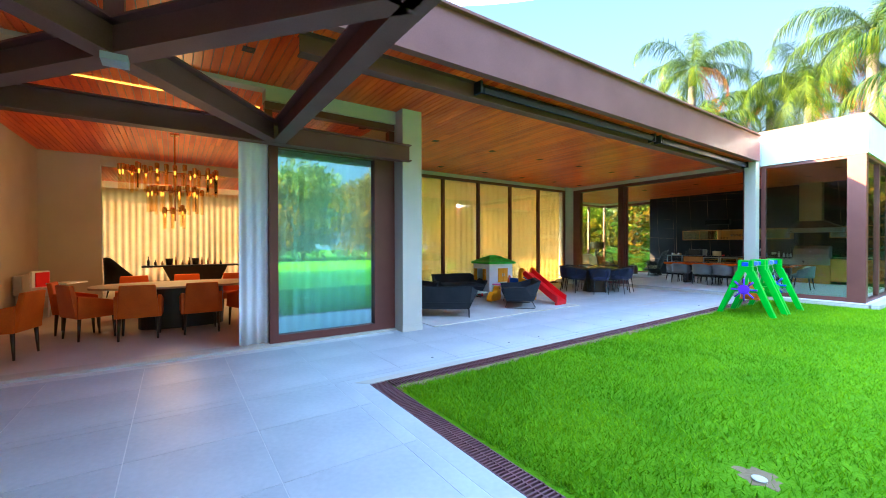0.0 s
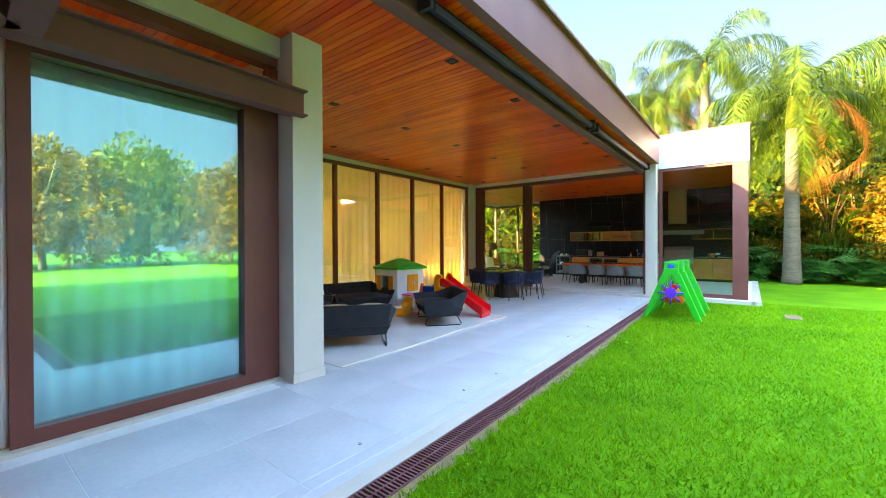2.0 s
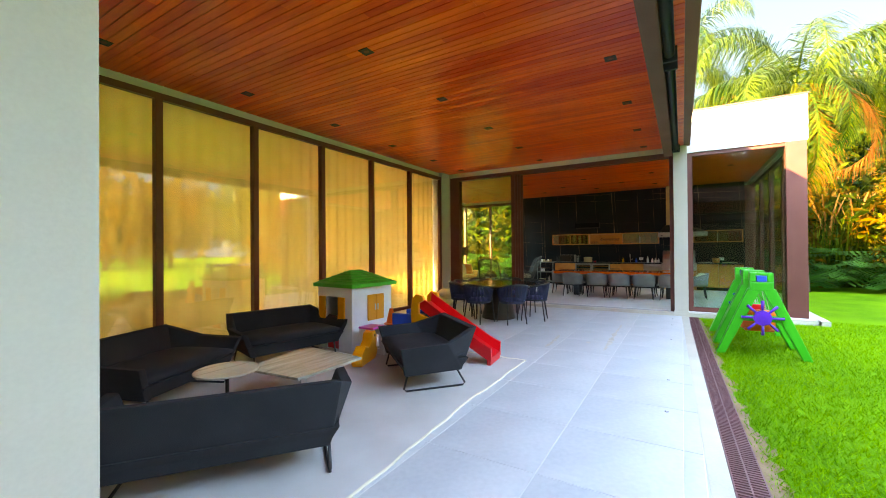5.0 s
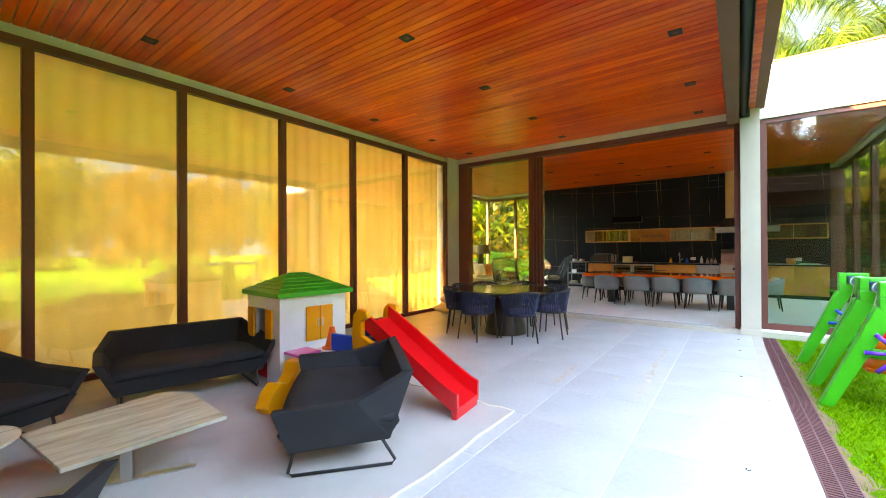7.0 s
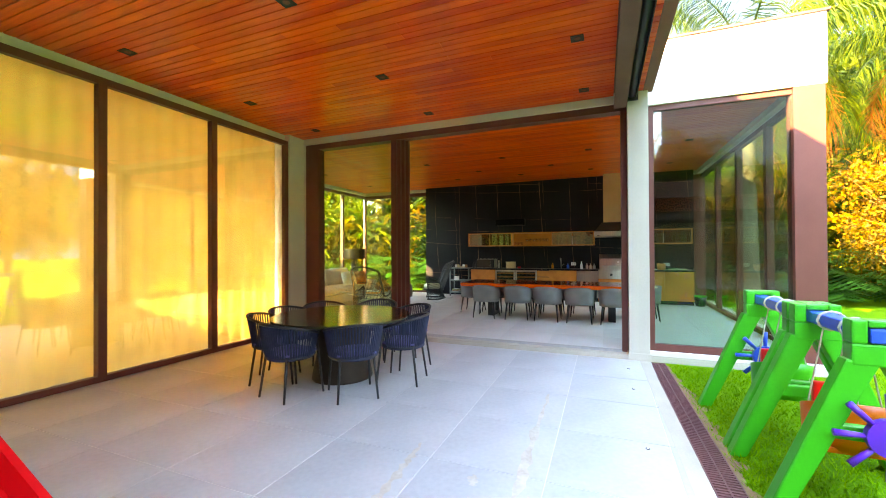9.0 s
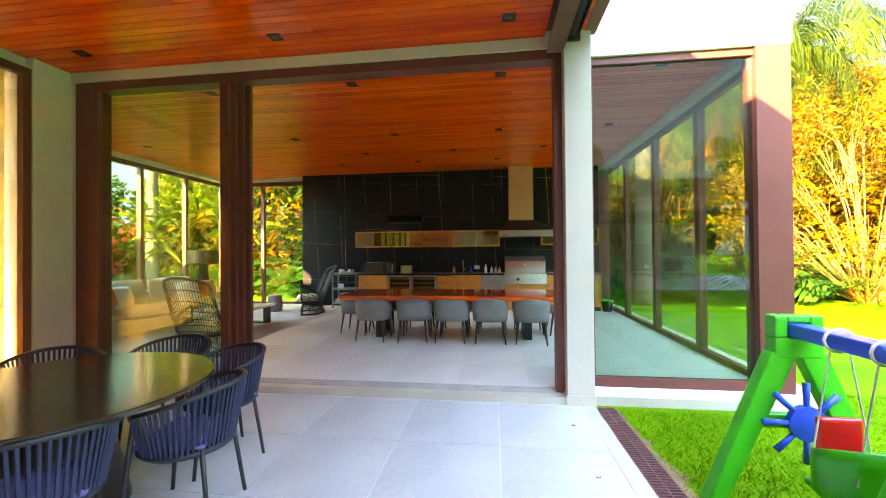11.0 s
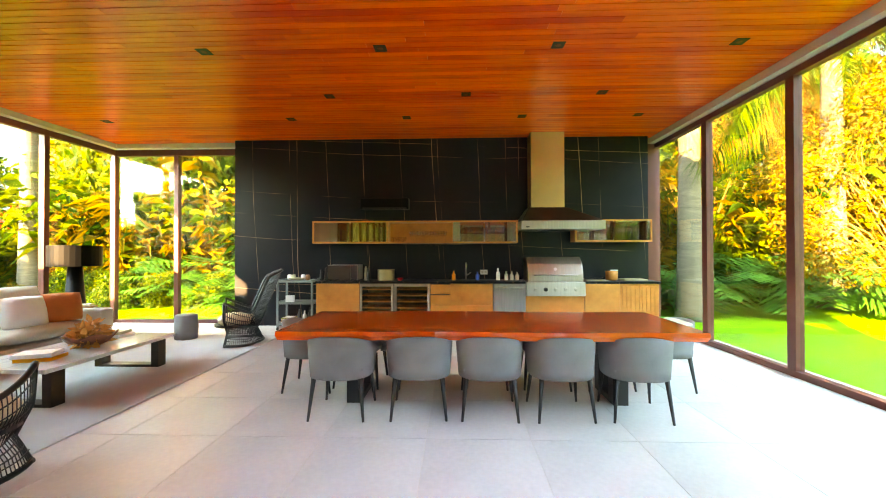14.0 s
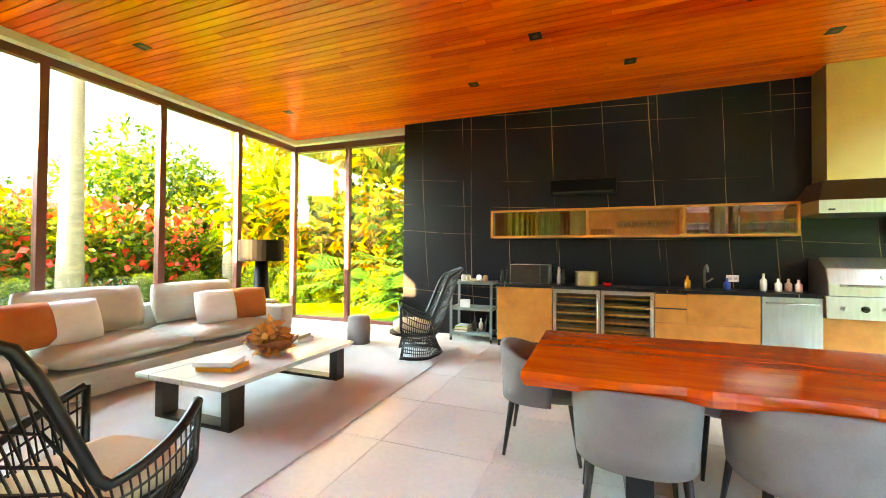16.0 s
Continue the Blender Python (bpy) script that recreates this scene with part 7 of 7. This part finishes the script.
for hz, wx, wy, cnt, ln in ((2.92, 0.90, 0.32, 32, 0.40), (2.55, 0.5, 0.2, 18, 0.42), (2.15, 0.2, 0.1, 7, 0.32)):
    part("arm", boxes((-wx, wx, -0.012, 0.012, hz, hz + 0.02), (-0.012, 0.012, -wy, wy, hz, hz + 0.02)), M_BRASS, ch)
    for k in range(cnt):
        a = 2 * math.pi * k / cnt
        x, y, dz = wx * math.cos(a) * rg.uniform(0.75, 1.0), wy * math.sin(a), rg.uniform(-0.05, 0.05)
        bm = bmesh.new()
        lathe(bm, [(0.030, hz - ln + dz), (0.030, hz + dz), (0.027, hz + dz), (0.027, hz - ln + dz)], 10, (x, y, 0))
        g = part("glass_tube", bm, M_TUBE, ch)
        g.visible_shadow = False
        bm = bmesh.new()
        lathe(bm, [(0.038, hz + dz - 0.02), (0.038, hz + dz + 0.09), (0.02, hz + dz + 0.1)], 10, (x, y, 0))
        part("socket", bm, M_BRASS, g)
        if k % 2 == 0:
            bm = bmesh.new()
            lathe(bm, [(0.012, hz + dz - 0.10), (0.015, hz + dz - 0.06), (0.008, hz + dz - 0.02)], 8, (x, y, 0))
            part("bulb", bm, M_LED, g, "glowing bulb")
hc = thing("high_chair", "white plastic baby high chair with a red seat pad", "high chair", "", pose(-2.1, 10.6, 0.012, 0, 0, -30))
part("seat", skew_box([(-0.18, -0.18), (0.18, -0.18), (0.18, 0.18), (-0.18, 0.18)], [(-0.22, -0.2), (0.2, -0.2), (0.2, 0.2), (-0.22, 0.2)], 0.48, 0.64), P_WHITE, hc, bevel=0.02)
part("backrest", boxes((-0.24, -0.18, -0.19, 0.19, 0.60, 0.95), bevel=0.03), P_WHITE, hc)
part("seat_pad", boxes((-0.175, -0.15, -0.14, 0.14, 0.64, 0.92), bevel=0.01), P_RED, hc)
part("tray", boxes((0.1, 0.48, -0.25, 0.25, 0.70, 0.73), bevel=0.012), P_WHITE, hc)
for x in (-0.3, 0.3):
    for y in (-0.28, 0.28):
        bm = bmesh.new()
        straight_leg(bm, (x * 0.5, y * 0.5, 0.5), (x, y, 0.0), 0.018, 0.016)
        part("leg", bm, P_WHITE, hc, smooth=True)
bench = thing("bench", "pale upholstered bench against the wall", "bench", "", pose(-2.4, 11.6, 0.012))
part("seat", boxes((-0.3, 0.35, -0.6, 0.6, 0.3, 0.45), bevel=0.03), M_LINEN, bench)
part("backrest", boxes((-0.33, -0.2, -0.6, 0.6, 0.45, 0.85), bevel=0.03), M_LINEN, bench)
for y in (-0.5, 0.5):
    part("leg", boxes((-0.25, -0.2, y - 0.03, y + 0.03, 0, 0.3), (0.25, 0.3, y - 0.03, y + 0.03, 0, 0.3)), M_BRONZE, bench)
bar = thing("bar_table", "dark bar table set with glasses and bottles", "bar table", "", pose(0.45, 14.6, 0.012))
part("tabletop", boxes((-1.35, 1.35, -0.35, 0.35, 0.80, 0.85), bevel=0.005), P_BLACK, bar)
part("base", skew_box([(-0.5, -0.2), (0.5, -0.2), (0.5, 0.2), (-0.5, 0.2)], [(-0.85, -0.25), (0.85, -0.25), (0.85, 0.25), (-0.85, 0.25)], 0, 0.799), M_BRONZE, bar)
for k in range(12):
    x = -0.75 + 0.17 * k
    if k in (3, 7):
        turned("ice_bucket", "dark ice bucket standing on the bar table", "bucket", x, 14.6, 0.862, [(0.08, 0), (0.1, 0.2), (0.09, 0.2), (0.07, 0.02)], P_BLACK)
    else:
        h = rg.uniform(0.12, 0.28)
        turned("bottle", "small dark bottle on the bar table", "bottle", x, 14.5 + rg.uniform(-0.1, 0.1), 0.862, [(0.03, 0), (0.032, h * 0.5), (0.012, h * 0.7), (0.012, h)], rg.choice([P_BLACK, BOOKS[4], M_BRASS]))
for x, turn in ((-1.35, 30), (2.25, 150)):
    wc = thing("wing_chair", "black high-backed wing chair beside the bar table", "armchair", "wing chairs", pose(x, 14.2, 0.012, 0, 0, turn))
    bm = bmesh.new()
    shell(bm, 0.36, 0.36, 75, 285, 0.25, lambda u: 0.62 + 0.5 * math.sin(math.pi * u) ** 1.2, 0.07, 26, 0.06)
    part("backrest", bm, M_BLACKCLOTH, wc, smooth=True)
    bm = bmesh.new()
    pad(bm, 0.6, 0.55, 0.14, 0.26, 0.03, 6, 0.05, 0)
    part("seat", bm, M_BLACKCLOTH, wc, smooth=True)
    for lx, ly in ((0.2, 0.2), (0.2, -0.2), (-0.2, 0.2), (-0.2, -0.2)):
        bm = bmesh.new()
        straight_leg(bm, (lx, ly, 0.27), (lx * 1.2, ly * 1.2, 0), 0.02, 0.012)
        part("leg", bm, P_BLACK, wc)

# ---- floor tiles, last ----
tiles(floor_patio, -3.4, 12.86, 3.98, 10.02, 0.0, 0.825, 9.48, 5.75, lambda x, y: (x < 3.1 and y > 5.9) or (x < -2 and y > 5))
tiles(floor_patio, -2.6, 1.36, -1.6, 3.98, 0.0, 0.825, 9.48, 5.75)
tiles(floor_kitchen, 13.18, 19.6, 2.1, 12.95, KF, 0.80, 13.95, 5.385, mat=M_TILE_BRIGHT)
